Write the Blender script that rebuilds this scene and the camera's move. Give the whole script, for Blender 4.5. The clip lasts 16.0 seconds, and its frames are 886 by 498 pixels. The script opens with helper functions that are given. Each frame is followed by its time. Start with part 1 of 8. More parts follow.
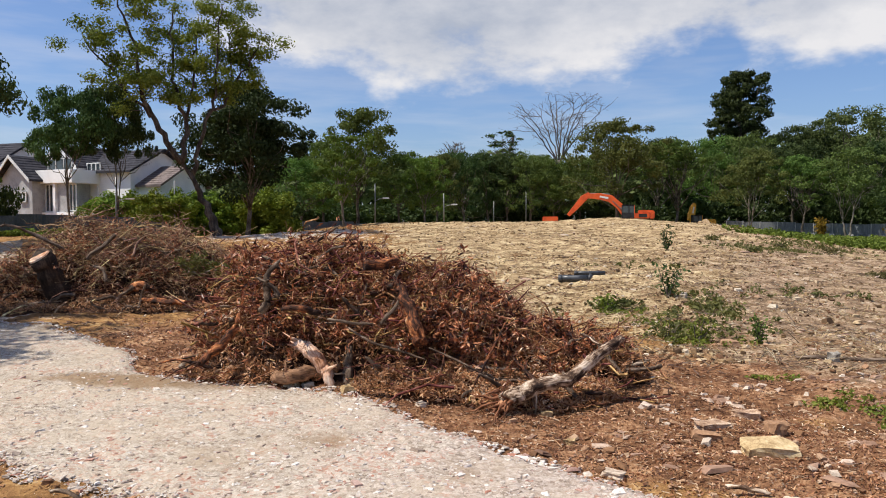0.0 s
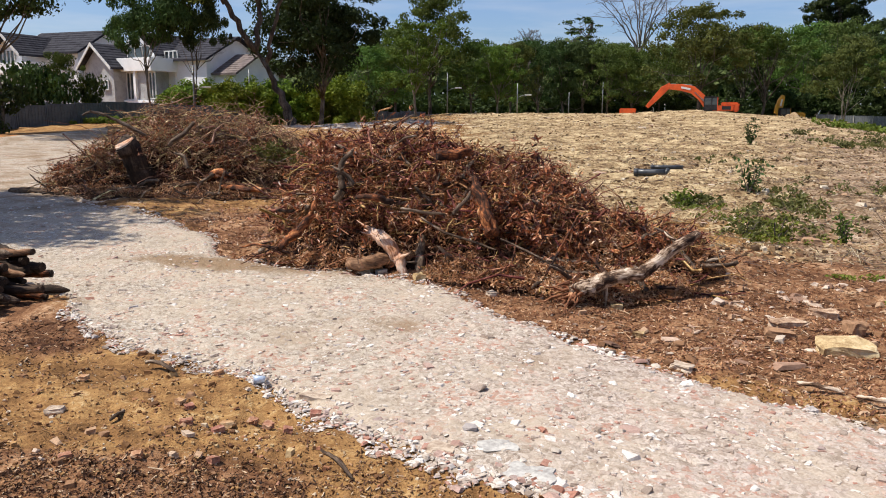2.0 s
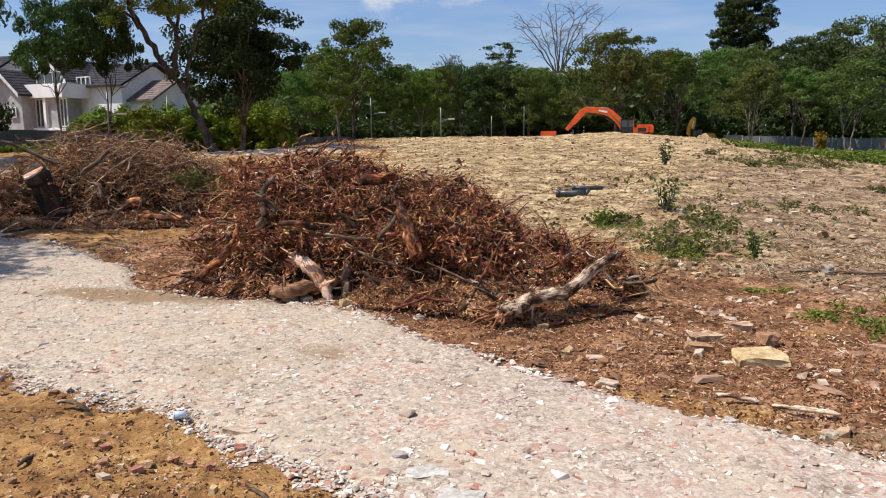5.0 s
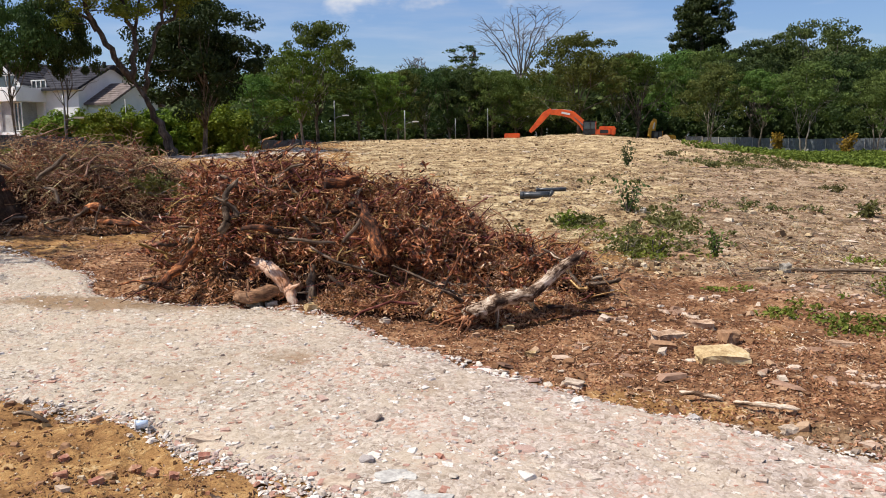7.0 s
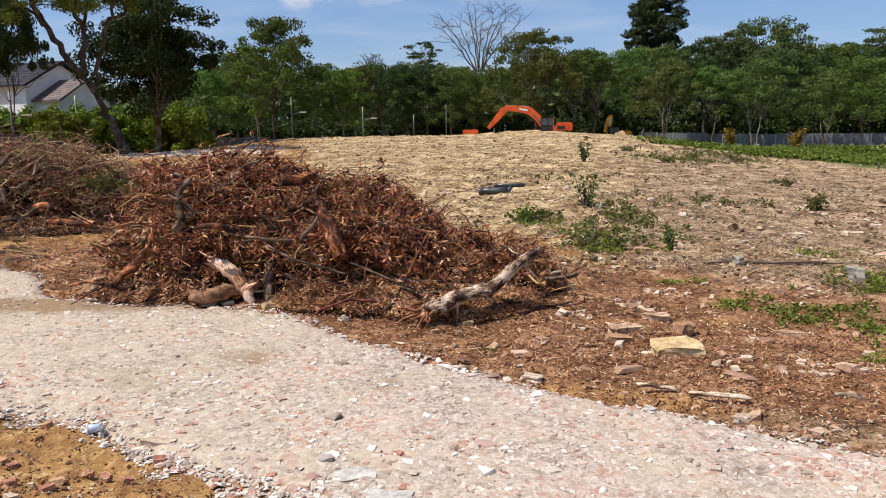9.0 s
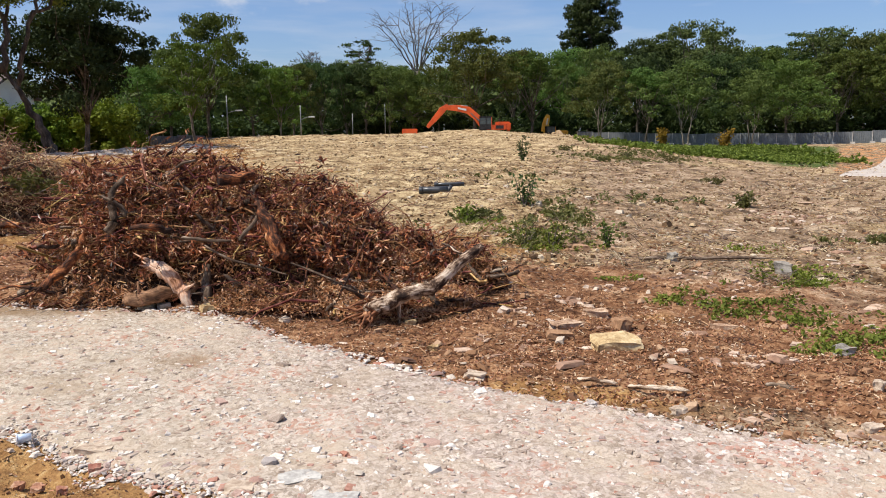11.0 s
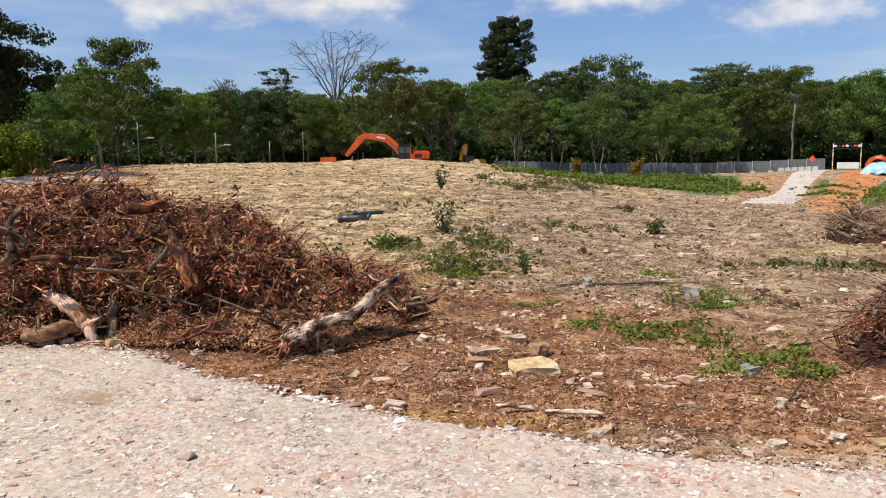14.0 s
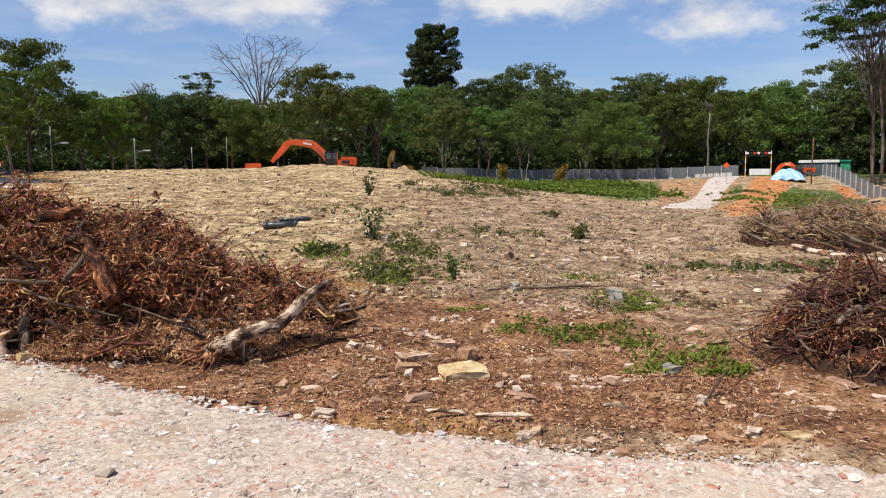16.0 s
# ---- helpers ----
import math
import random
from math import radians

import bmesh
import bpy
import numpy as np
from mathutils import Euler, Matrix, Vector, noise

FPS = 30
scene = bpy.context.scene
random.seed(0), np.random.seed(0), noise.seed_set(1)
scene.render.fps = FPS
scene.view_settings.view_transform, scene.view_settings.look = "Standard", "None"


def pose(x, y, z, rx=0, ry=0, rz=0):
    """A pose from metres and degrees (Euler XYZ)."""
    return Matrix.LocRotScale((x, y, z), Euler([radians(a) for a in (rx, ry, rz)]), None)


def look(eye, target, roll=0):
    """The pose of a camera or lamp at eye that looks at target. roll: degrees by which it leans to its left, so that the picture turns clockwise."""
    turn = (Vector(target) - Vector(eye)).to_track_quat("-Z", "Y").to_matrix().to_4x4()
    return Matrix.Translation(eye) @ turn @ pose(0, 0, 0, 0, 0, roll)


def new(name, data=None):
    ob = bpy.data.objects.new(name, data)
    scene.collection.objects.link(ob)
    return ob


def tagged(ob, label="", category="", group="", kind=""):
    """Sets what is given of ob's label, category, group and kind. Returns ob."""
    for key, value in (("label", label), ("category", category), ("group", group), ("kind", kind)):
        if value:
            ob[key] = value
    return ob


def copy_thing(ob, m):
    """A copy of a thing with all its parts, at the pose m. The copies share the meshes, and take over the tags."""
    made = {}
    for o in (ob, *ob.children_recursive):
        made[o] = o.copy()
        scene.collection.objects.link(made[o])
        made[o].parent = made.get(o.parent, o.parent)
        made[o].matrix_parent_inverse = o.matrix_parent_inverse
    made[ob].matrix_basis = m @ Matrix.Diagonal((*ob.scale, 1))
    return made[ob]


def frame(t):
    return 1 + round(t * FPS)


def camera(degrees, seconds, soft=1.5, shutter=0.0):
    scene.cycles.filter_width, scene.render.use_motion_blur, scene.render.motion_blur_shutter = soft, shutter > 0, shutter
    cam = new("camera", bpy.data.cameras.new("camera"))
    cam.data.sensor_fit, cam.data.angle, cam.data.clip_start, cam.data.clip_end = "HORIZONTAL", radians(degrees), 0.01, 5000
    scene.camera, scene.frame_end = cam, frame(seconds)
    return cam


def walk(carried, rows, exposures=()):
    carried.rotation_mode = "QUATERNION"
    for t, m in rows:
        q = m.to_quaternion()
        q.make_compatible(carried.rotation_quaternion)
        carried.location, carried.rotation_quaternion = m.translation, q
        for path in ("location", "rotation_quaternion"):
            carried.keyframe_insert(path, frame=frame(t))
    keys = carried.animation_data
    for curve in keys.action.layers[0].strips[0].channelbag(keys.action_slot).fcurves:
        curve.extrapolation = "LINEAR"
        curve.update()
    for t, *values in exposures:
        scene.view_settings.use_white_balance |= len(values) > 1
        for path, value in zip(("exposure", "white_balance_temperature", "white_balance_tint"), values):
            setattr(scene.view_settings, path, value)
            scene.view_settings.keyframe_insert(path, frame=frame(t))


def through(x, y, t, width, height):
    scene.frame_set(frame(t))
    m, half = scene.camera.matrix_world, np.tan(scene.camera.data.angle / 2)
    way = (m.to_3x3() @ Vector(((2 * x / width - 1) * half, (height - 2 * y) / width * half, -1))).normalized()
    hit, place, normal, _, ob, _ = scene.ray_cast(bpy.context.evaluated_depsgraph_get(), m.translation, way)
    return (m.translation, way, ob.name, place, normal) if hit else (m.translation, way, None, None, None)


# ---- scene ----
# The camera stands on a verge and pans to the right; rows: t, x, y, z, yaw, pitch, roll
cam = camera(60.37, 16.0, soft=1.0)
PATH = [
    (0.0, 0.000, 0.000, 2.500, 0.02, -2.07, -0.13),
    (0.5, -0.016, 0.009, 2.499, 0.99, -4.19, 0.12),
    (1.0, -0.010, 0.001, 2.497, 3.58, -5.11, -0.02),
    (1.5, -0.019, -0.004, 2.477, 5.23, -7.35, 0.22),
    (2.0, -0.023, 0.002, 2.479, 5.34, -10.18, 0.35),
    (2.5, -0.009, 0.009, 2.483, 4.77, -10.74, 0.15),
    (3.0, -0.016, 0.011, 2.470, 3.42, -9.73, -0.43),
    (3.5, -0.006, 0.022, 2.481, 2.56, -9.99, -0.48),
    (4.0, 0.001, 0.022, 2.488, 0.99, -9.18, -0.13),
    (4.2, 0.001, 0.022, 2.487, 0.67, -8.64, -0.15),
    (6.3, -0.000, 0.023, 2.479, -1.62, -8.30, -0.42),
    (6.5, -0.000, 0.023, 2.478, -1.94, -8.27, -0.47),
    (7.0, 0.004, 0.030, 2.483, -2.79, -8.23, -0.55),
    (7.5, 0.008, 0.034, 2.480, -3.46, -8.40, -0.65),
    (8.0, 0.016, 0.029, 2.479, -4.36, -8.20, -0.63),
    (8.5, 0.012, 0.033, 2.475, -5.12, -8.71, -0.63),
    (9.0, 0.023, 0.038, 2.480, -5.83, -8.52, -0.76),
    (9.2, 0.018, 0.027, 2.466, -6.93, -8.57, -0.52),
    (11.3, -0.003, 0.042, 2.477, -11.56, -8.60, -0.91),
    (11.5, 0.018, 0.030, 2.475, -12.53, -8.49, -1.02),
    (12.0, 0.005, 0.047, 2.509, -13.63, -7.40, -0.52),
    (12.5, 0.018, 0.045, 2.471, -14.24, -6.65, -0.34),
    (13.0, 0.018, 0.048, 2.472, -14.81, -6.37, -0.42),
    (13.5, 0.019, 0.051, 2.471, -15.76, -6.18, -0.42),
    (14.0, 0.028, 0.055, 2.470, -16.45, -6.57, -0.42),
    (14.5, 0.036, 0.060, 2.473, -17.90, -6.84, -0.41),
    (15.0, 0.027, 0.061, 2.464, -19.10, -6.58, -0.58),
    (15.5, 0.030, 0.067, 2.468, -20.62, -6.18, -0.56),
    (16.0, 0.028, 0.061, 2.459, -21.86, -6.13, -0.38),
]
walk(cam, [(t, pose(x, y, z, 90 + pitch, 0, yaw) @ pose(0, 0, 0, 0, 0, roll)) for t, x, y, z, yaw, pitch, roll in PATH])

# ---- light: a high sun from the left, blue sky with broken cloud ----
SUN_AZ, SUN_EL = -101.0, 60.0          # degrees from +y to the right, and up
world = bpy.data.worlds.new("sky")
scene.world = world
world.use_nodes = True


def nodes_of(tree):
    tree.nodes.clear()

    def add(kind, ins=None, **props):
        n = tree.nodes.new(kind)
        for k, v in props.items():
            setattr(n, k, v)
        for k, v in (ins or {}).items():
            if isinstance(v, bpy.types.NodeSocket):
                tree.links.new(v, n.inputs[k])
            else:
                n.inputs[k].default_value = v
        return n
    return add


def ramp(add, fac, stops):
    r = add("ShaderNodeValToRGB", {0: fac})
    els = r.color_ramp.elements
    while len(els) < len(stops):
        els.new(0.5)
    for e, (p, c) in zip(els, stops):
        e.position, e.color = p, (*c, 1) if len(c) == 3 else c
    return r.outputs[0]


def calc(add, op, a, b=0.0, c=0.0, clamp=False):
    return add("ShaderNodeMath", {0: a, 1: b, 2: c}, operation=op, use_clamp=clamp).outputs[0]


def mixc(add, fac, a, b, blend="MIX"):
    m = add("ShaderNodeMix", {0: fac, 6: a, 7: b}, data_type="RGBA", blend_type=blend)
    return m.outputs[2]


def rgb(c):
    return (*c, 1)


add = nodes_of(world.node_tree)
sky = add("ShaderNodeTexSky", sky_type="NISHITA", sun_disc=False, sun_elevation=radians(SUN_EL), sun_rotation=radians(SUN_AZ),
          altitude=30, air_density=1.0, dust_density=1.2, ozone_density=1.5)
way = add("ShaderNodeTexCoord").outputs["Generated"]
xyz = add("ShaderNodeSeparateXYZ", {0: way})
up = xyz.outputs[2]
big = add("ShaderNodeTexNoise", {"Vector": add("ShaderNodeMapping", {0: way, 1: (0.7, 0.2, 0.0), 3: (2.2, 2.2, 5.0)}).outputs[0], "Scale": 1.0, "Detail": 3, "Roughness": 0.5}).outputs[0]
puff = add("ShaderNodeTexNoise", {"Vector": add("ShaderNodeMapping", {0: way, 1: (0.3, 0.5, 0.1), 3: (7, 7, 14)}).outputs[0], "Scale": 1.0, "Detail": 8, "Roughness": 0.58}).outputs[0]
# a bank of cumulus whose flat foot lies about eleven degrees up, broken overhead and towards the sun
foot = calc(add, "MULTIPLY_ADD", up, 6.0, -1.08)
high = add("ShaderNodeMapRange", {0: up, 1: 0.32, 2: 0.58, 3: 0.0, 4: -1.3}).outputs[0]
side = add("ShaderNodeMapRange", {0: xyz.outputs[0], 1: -0.38, 2: -0.10, 3: -0.55, 4: 0.0}, interpolation_type="SMOOTHSTEP").outputs[0]
dense = calc(add, "ADD", calc(add, "MULTIPLY_ADD", big, 1.1, -0.55), calc(add, "MULTIPLY_ADD", puff, 1.3, -0.60))
dense = calc(add, "ADD", dense, calc(add, "ADD", calc(add, "MINIMUM", foot, 0.40), calc(add, "ADD", high, side)))
cover = add("ShaderNodeMapRange", {0: dense, 1: -0.06, 2: 0.30, 3: 0.0, 4: 0.93}, interpolation_type="SMOOTHSTEP").outputs[0]
wisp = add("ShaderNodeTexNoise", {"Vector": add("ShaderNodeMapping", {0: way, 1: (3, 1, 0), 3: (3, 3, 22)}).outputs[0], "Scale": 1.0, "Detail": 5, "Roughness": 0.6}).outputs[0]
wisps = add("ShaderNodeMapRange", {0: wisp, 1: 0.44, 2: 0.78, 3: 0.0, 4: 0.36}).outputs[0]
cover = calc(add, "MAXIMUM", cover, wisps)
shade = add("ShaderNodeMapRange", {0: calc(add, "ADD", puff, calc(add, "MULTIPLY", dense, -0.25)), 1: 0.30, 2: 0.58, 3: 0.0, 4: 1.0}).outputs[0]
cloud = mixc(add, shade, rgb((4.9, 5.3, 6.2)), rgb((9.2, 9.0, 9.0)))
blue = mixc(add, 1.0, sky.outputs[0], rgb((0.98, 1.12, 1.42)), "MULTIPLY")
back = add("ShaderNodeBackground", {"Color": mixc(add, cover, blue, cloud), "Strength": 0.080})
add("ShaderNodeOutputWorld", {0: back.outputs[0]})

sun = new("sun", bpy.data.lights.new("sun", "SUN"))
sun.data.energy, sun.data.angle, sun.data.color = 5.0, radians(0.53), (1.0, 0.93, 0.82)
sa, se = radians(SUN_AZ), radians(SUN_EL)
sun.matrix_world = look((0, 0, 30), Vector((0, 0, 30)) - Vector((math.sin(sa) * math.cos(se), math.cos(sa) * math.cos(se), math.sin(se))))
scene.view_settings.exposure = 0.25


# ---- materials ----
def surface(name, stops, scale=2.0, rough=0.9, bump=0.3, fine=30.0, vary=0.0, island=0.0, metal=0.0, spec=0.3, stretch=(1, 1, 1), dist=0.02):
    """A rough natural surface: two scales of noise between the colours, fine relief, a change from piece to piece."""
    m = bpy.data.materials.new(name)
    m.use_nodes = True
    add = nodes_of(m.node_tree)
    co = add("ShaderNodeMapping", {0: add("ShaderNodeTexCoord").outputs["Object"], 3: stretch}).outputs[0]
    a = add("ShaderNodeTexNoise", {"Vector": co, "Scale": scale, "Detail": 6, "Roughness": 0.6}).outputs[0]
    b = add("ShaderNodeTexNoise", {"Vector": co, "Scale": fine, "Detail": 4, "Roughness": 0.7}).outputs[0]
    fac = calc(add, "MULTIPLY_ADD", calc(add, "ADD", calc(add, "MULTIPLY", a, 0.6), calc(add, "MULTIPLY", b, 0.4)), 2.0, -0.5, clamp=True)
    col = ramp(add, fac, stops)
    if vary:
        r = add("ShaderNodeObjectInfo").outputs["Random"]
        col = add("ShaderNodeHueSaturation", {"Hue": calc(add, "MULTIPLY_ADD", r, vary * 0.12, 0.5 - vary * 0.06), "Value": calc(add, "MULTIPLY_ADD", r, vary, 1 - vary / 2), "Color": col}).outputs[0]
    if island:
        r = add("ShaderNodeNewGeometry").outputs["Random Per Island"]
        col = add("ShaderNodeHueSaturation", {"Hue": calc(add, "MULTIPLY_ADD", r, island * 0.08, 0.5 - island * 0.04), "Value": calc(add, "MULTIPLY_ADD", r, island, 1 - island / 2), "Color": col}).outputs[0]
    ins = {"Base Color": col, "Roughness": calc(add, "MULTIPLY_ADD", b, 0.25, rough - 0.12, clamp=True), "Metallic": metal, "Specular IOR Level": spec}
    if bump:
        ins["Normal"] = add("ShaderNodeBump", {"Strength": bump, "Distance": dist, "Height": fac}).outputs[0]
    p = add("ShaderNodeBsdfPrincipled", ins)
    add("ShaderNodeOutputMaterial", {0: p.outputs[0]})
    return m


def leaf_mat(name, dark, light, through=0.22, vary=0.5):
    m = bpy.data.materials.new(name)
    m.use_nodes = True
    add = nodes_of(m.node_tree)
    r = add("ShaderNodeNewGeometry").outputs["Random Per Island"]
    o = add("ShaderNodeObjectInfo").outputs["Random"]
    patch = add("ShaderNodeTexNoise", {"Vector": add("ShaderNodeTexCoord").outputs["Object"], "Scale": 0.35, "Detail": 2}).outputs[0]
    col = mixc(add, calc(add, "ADD", calc(add, "MULTIPLY", r, 0.55), calc(add, "MULTIPLY_ADD", patch, 1.2, -0.4), clamp=True), rgb(dark), rgb(light))
    col = add("ShaderNodeHueSaturation", {"Hue": calc(add, "MULTIPLY_ADD", o, 0.05, 0.475), "Value": calc(add, "MULTIPLY_ADD", o, vary, 1 - vary / 2), "Color": col}).outputs[0]
    d = add("ShaderNodeBsdfPrincipled", {"Base Color": col, "Roughness": 0.65, "Specular IOR Level": 0.12})
    t = add("ShaderNodeBsdfTranslucent", {"Color": mixc(add, 1.0, col, rgb((1.2, 1.3, 0.6)), "MULTIPLY")})
    mix = add("ShaderNodeMixShader", {0: through, 1: d.outputs[0], 2: t.outputs[0]})
    add("ShaderNodeOutputMaterial", {0: mix.outputs[0]})
    return m


M_BARK = surface("bark", [(0.3, (0.035, 0.028, 0.022)), (0.5, (0.11, 0.09, 0.07)), (0.7, (0.22, 0.19, 0.15))], 3, 0.9, 0.6, 25, stretch=(1, 1, 0.3))
M_DARKBARK = surface("dark_bark", [(0.3, (0.018, 0.014, 0.012)), (0.5, (0.055, 0.044, 0.036)), (0.7, (0.13, 0.105, 0.085))], 3, 0.9, 0.6, 25, stretch=(1, 1, 0.3))
M_PALEBARK = surface("pale_bark", [(0.3, (0.09, 0.075, 0.06)), (0.55, (0.22, 0.19, 0.155)), (0.75, (0.36, 0.32, 0.27))], 3, 0.9, 0.5, 25, stretch=(1, 1, 0.3))
M_GREYBARK = surface("grey_bark", [(0.3, (0.07, 0.058, 0.05)), (0.55, (0.15, 0.13, 0.115)), (0.75, (0.24, 0.21, 0.19))], 3, 0.9, 0.5, 25, stretch=(1, 1, 0.3))
M_LEAF = leaf_mat("green_leaves", (0.034, 0.062, 0.014), (0.150, 0.215, 0.048), through=0.18, vary=0.6)
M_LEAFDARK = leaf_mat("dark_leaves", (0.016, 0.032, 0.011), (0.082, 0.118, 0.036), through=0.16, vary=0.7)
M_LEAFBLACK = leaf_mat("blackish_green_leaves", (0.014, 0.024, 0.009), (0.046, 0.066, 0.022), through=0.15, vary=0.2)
M_LEAFOLIVE = leaf_mat("olive_leaves", (0.038, 0.058, 0.015), (0.150, 0.182, 0.048), through=0.18, vary=0.45)
M_LEAFHILL = leaf_mat("hill_leaves", (0.032, 0.052, 0.016), (0.140, 0.176, 0.056), through=0.16, vary=0.3)
M_LEAFYEL = leaf_mat("yellow_green_leaves", (0.062, 0.088, 0.014), (0.23, 0.245, 0.046), vary=0.3)
M_LEAFFRESH = leaf_mat("fresh_leaves", (0.05, 0.095, 0.015), (0.16, 0.24, 0.045))
M_BAMBOO = leaf_mat("bamboo_leaves", (0.06, 0.10, 0.012), (0.24, 0.29, 0.04), vary=0.3)


# ---- mesh helpers ----
def part(name, bm, material, parent=None, label=""):
    """Links a bmesh, or a ready mesh, as one mesh object under a thing."""
    if isinstance(bm, bpy.types.Mesh):
        me = bm
    else:
        me = bpy.data.meshes.new(name)
        bm.to_mesh(me)
        bm.free()
    if material:
        me.materials.clear()
        me.materials.append(material)
    ob = new(name, me)
    if parent is not None:
        ob.parent = parent
    return tagged(ob, label) if label else ob


def mesh_of(name, verts, faces, material=None, smooth=False):
    """A mesh from arrays: verts (n, 3), faces (m, k) with k corners each."""
    verts, faces = np.asarray(verts, np.float32), np.asarray(faces, np.int32)
    me = bpy.data.meshes.new(name)
    me.vertices.add(len(verts))
    me.vertices.foreach_set("co", verts.ravel())
    k = faces.shape[1]
    me.loops.add(faces.size)
    me.loops.foreach_set("vertex_index", faces.ravel())
    me.polygons.add(len(faces))
    me.polygons.foreach_set("loop_start", np.arange(0, faces.size, k, dtype=np.int32))
    me.polygons.foreach_set("use_smooth", np.full(len(faces), smooth))
    me.update(calc_edges=True)
    if material:
        me.materials.append(material)
    return me


class Geo:
    """Collects verts and quads of many small pieces for one mesh."""

    def __init__(self):
        self.v, self.f, self.n = [], [], 0

    def put(self, v, f):
        self.v.append(np.asarray(v, float))
        self.f.append(np.asarray(f, int) + self.n)
        self.n += len(v)

    def mesh(self, name, material, smooth=False):
        return mesh_of(name, np.concatenate(self.v), np.concatenate(self.f), material, smooth)


def tube_arrays(points, radii, sides=6, rough=0.0, rng=None):
    """A tapered, closed tube along a bent line."""
    p, r = np.asarray(points, float), np.asarray(radii, float)
    d = np.gradient(p, axis=0)
    d /= np.linalg.norm(d, axis=1)[:, None] + 1e-9
    ref = np.array([0.3, 0.2, 1.0]) if abs(d[0][2]) < 0.8 else np.array([1.0, 0.2, 0.1])
    a = np.cross(d, ref)
    a /= np.linalg.norm(a, axis=1)[:, None] + 1e-9
    b = np.cross(d, a)
    ang = np.linspace(0, 2 * np.pi, sides, endpoint=False)
    rr = r[:, None] * np.ones((1, sides))
    if rough and rng is not None:
        rr = rr * (1 + rng.uniform(-rough, rough, rr.shape))
    ring = p[:, None] + rr[..., None] * (np.cos(ang)[None, :, None] * a[:, None] + np.sin(ang)[None, :, None] * b[:, None])
    v = np.concatenate([ring.reshape(-1, 3), p[:1], p[-1:]])
    f, n, s = [], len(p), sides
    for i in range(n - 1):
        for j in range(s):
            f.append((i * s + j, (i + 1) * s + j, (i + 1) * s + (j + 1) % s, i * s + (j + 1) % s))
    for j in range(0, s, 2):
        f.append((n * s, j, (j + 1) % s, (j + 2) % s))
        f.append((n * s + 1, (n - 1) * s + (j + 2) % s, (n - 1) * s + (j + 1) % s, (n - 1) * s + j))
    return v, f


def tube_batch(lines, r0, r1, sides=3):
    """Many thin tapered tubes at once: lines (n, k, 3), start and end radii (n)."""
    n, k, _ = lines.shape
    d = np.gradient(lines, axis=1)
    d /= np.linalg.norm(d, axis=2)[..., None] + 1e-9
    a = np.cross(d, np.array([0.31, 0.22, 0.93]))
    a /= np.linalg.norm(a, axis=2)[..., None] + 1e-9
    b = np.cross(d, a)
    r = r0[:, None] + (r1 - r0)[:, None] * np.linspace(0, 1, k)[None]
    ang = np.linspace(0, 2 * np.pi, sides, endpoint=False)
    v = lines[:, :, None] + r[..., None, None] * (np.cos(ang)[None, None, :, None] * a[:, :, None] + np.sin(ang)[None, None, :, None] * b[:, :, None])
    i, j = np.meshgrid(np.arange(k - 1), np.arange(sides), indexing="ij")
    f = np.stack([i * sides + j, (i + 1) * sides + j, (i + 1) * sides + (j + 1) % sides, i * sides + (j + 1) % sides], -1).reshape(-1, 4)
    return v.reshape(-1, 3), (np.arange(n)[:, None, None] * k * sides + f[None]).reshape(-1, 4)


def bent(a, b, rng, sway=0.1, n=6):
    """A crooked line from a to b."""
    a, b = np.asarray(a, float), np.asarray(b, float)
    t = np.linspace(0, 1, n)[:, None]
    L = np.linalg.norm(b - a)
    off = np.cumsum(rng.normal(0, sway * L / n, (n, 3)), axis=0)
    off -= off[0] + (off[-1] - off[0]) * t
    return a + (b - a) * t + off


def cards(pts, size, rng, long=1.6, up=0.3, normals=None, bend=True):
    """Leaf-like four-cornered pieces at the points, in all directions, or facing along normals."""
    n = len(pts)
    nrm = rng.normal(size=(n, 3)) + np.array([0, 0, up])
    if normals is not None:
        nrm = nrm * 0.6 + normals * 1.3
    nrm /= np.linalg.norm(nrm, axis=1)[:, None]
    a = np.cross(nrm, rng.normal(size=(n, 3)))
    a /= np.linalg.norm(a, axis=1)[:, None] + 1e-9
    b = np.cross(nrm, a)
    s = (size * rng.uniform(0.6, 1.35, n))[:, None]
    a, b = a * s * long / 2, b * s / 2
    lift = nrm * s * (0.18 if bend else 0)
    v = np.stack([pts - a, pts + b * 0.9 + lift, pts + a, pts - b * 0.9 + lift], 1).reshape(-1, 3)
    return v, np.arange(4 * n).reshape(-1, 4)


def box_arrays(x0, x1, y0, y1, z0, z1):
    v = [(x, y, z) for z in (z0, z1) for y in (y0, y1) for x in (x0, x1)]
    return np.array(v, float), [(0, 2, 3, 1), (4, 5, 7, 6), (0, 1, 5, 4), (2, 6, 7, 3), (0, 4, 6, 2), (1, 3, 7, 5)]


def box(name, size, at, material, parent=None, bevel=0.02, rot=(0, 0, 0), label=""):
    """A box with worn edges; at is its centre."""
    bm = bmesh.new()
    bmesh.ops.create_cube(bm, size=1)
    bmesh.ops.scale(bm, vec=size, verts=bm.verts)
    if bevel:
        bmesh.ops.bevel(bm, geom=bm.edges[:], offset=bevel, segments=2, affect="EDGES")
    ob = part(name, bm, material, parent, label)
    ob.matrix_local = pose(*at, *rot)
    return ob


def polar(az, r, z=0.0):
    return Vector((r * math.sin(radians(az)), r * math.cos(radians(az)), z))


# ---- the ground ----
def smooth(a, b, x):
    t = np.clip((x - a) / (b - a), 0, 1)
    return t * t * (3 - 2 * t)


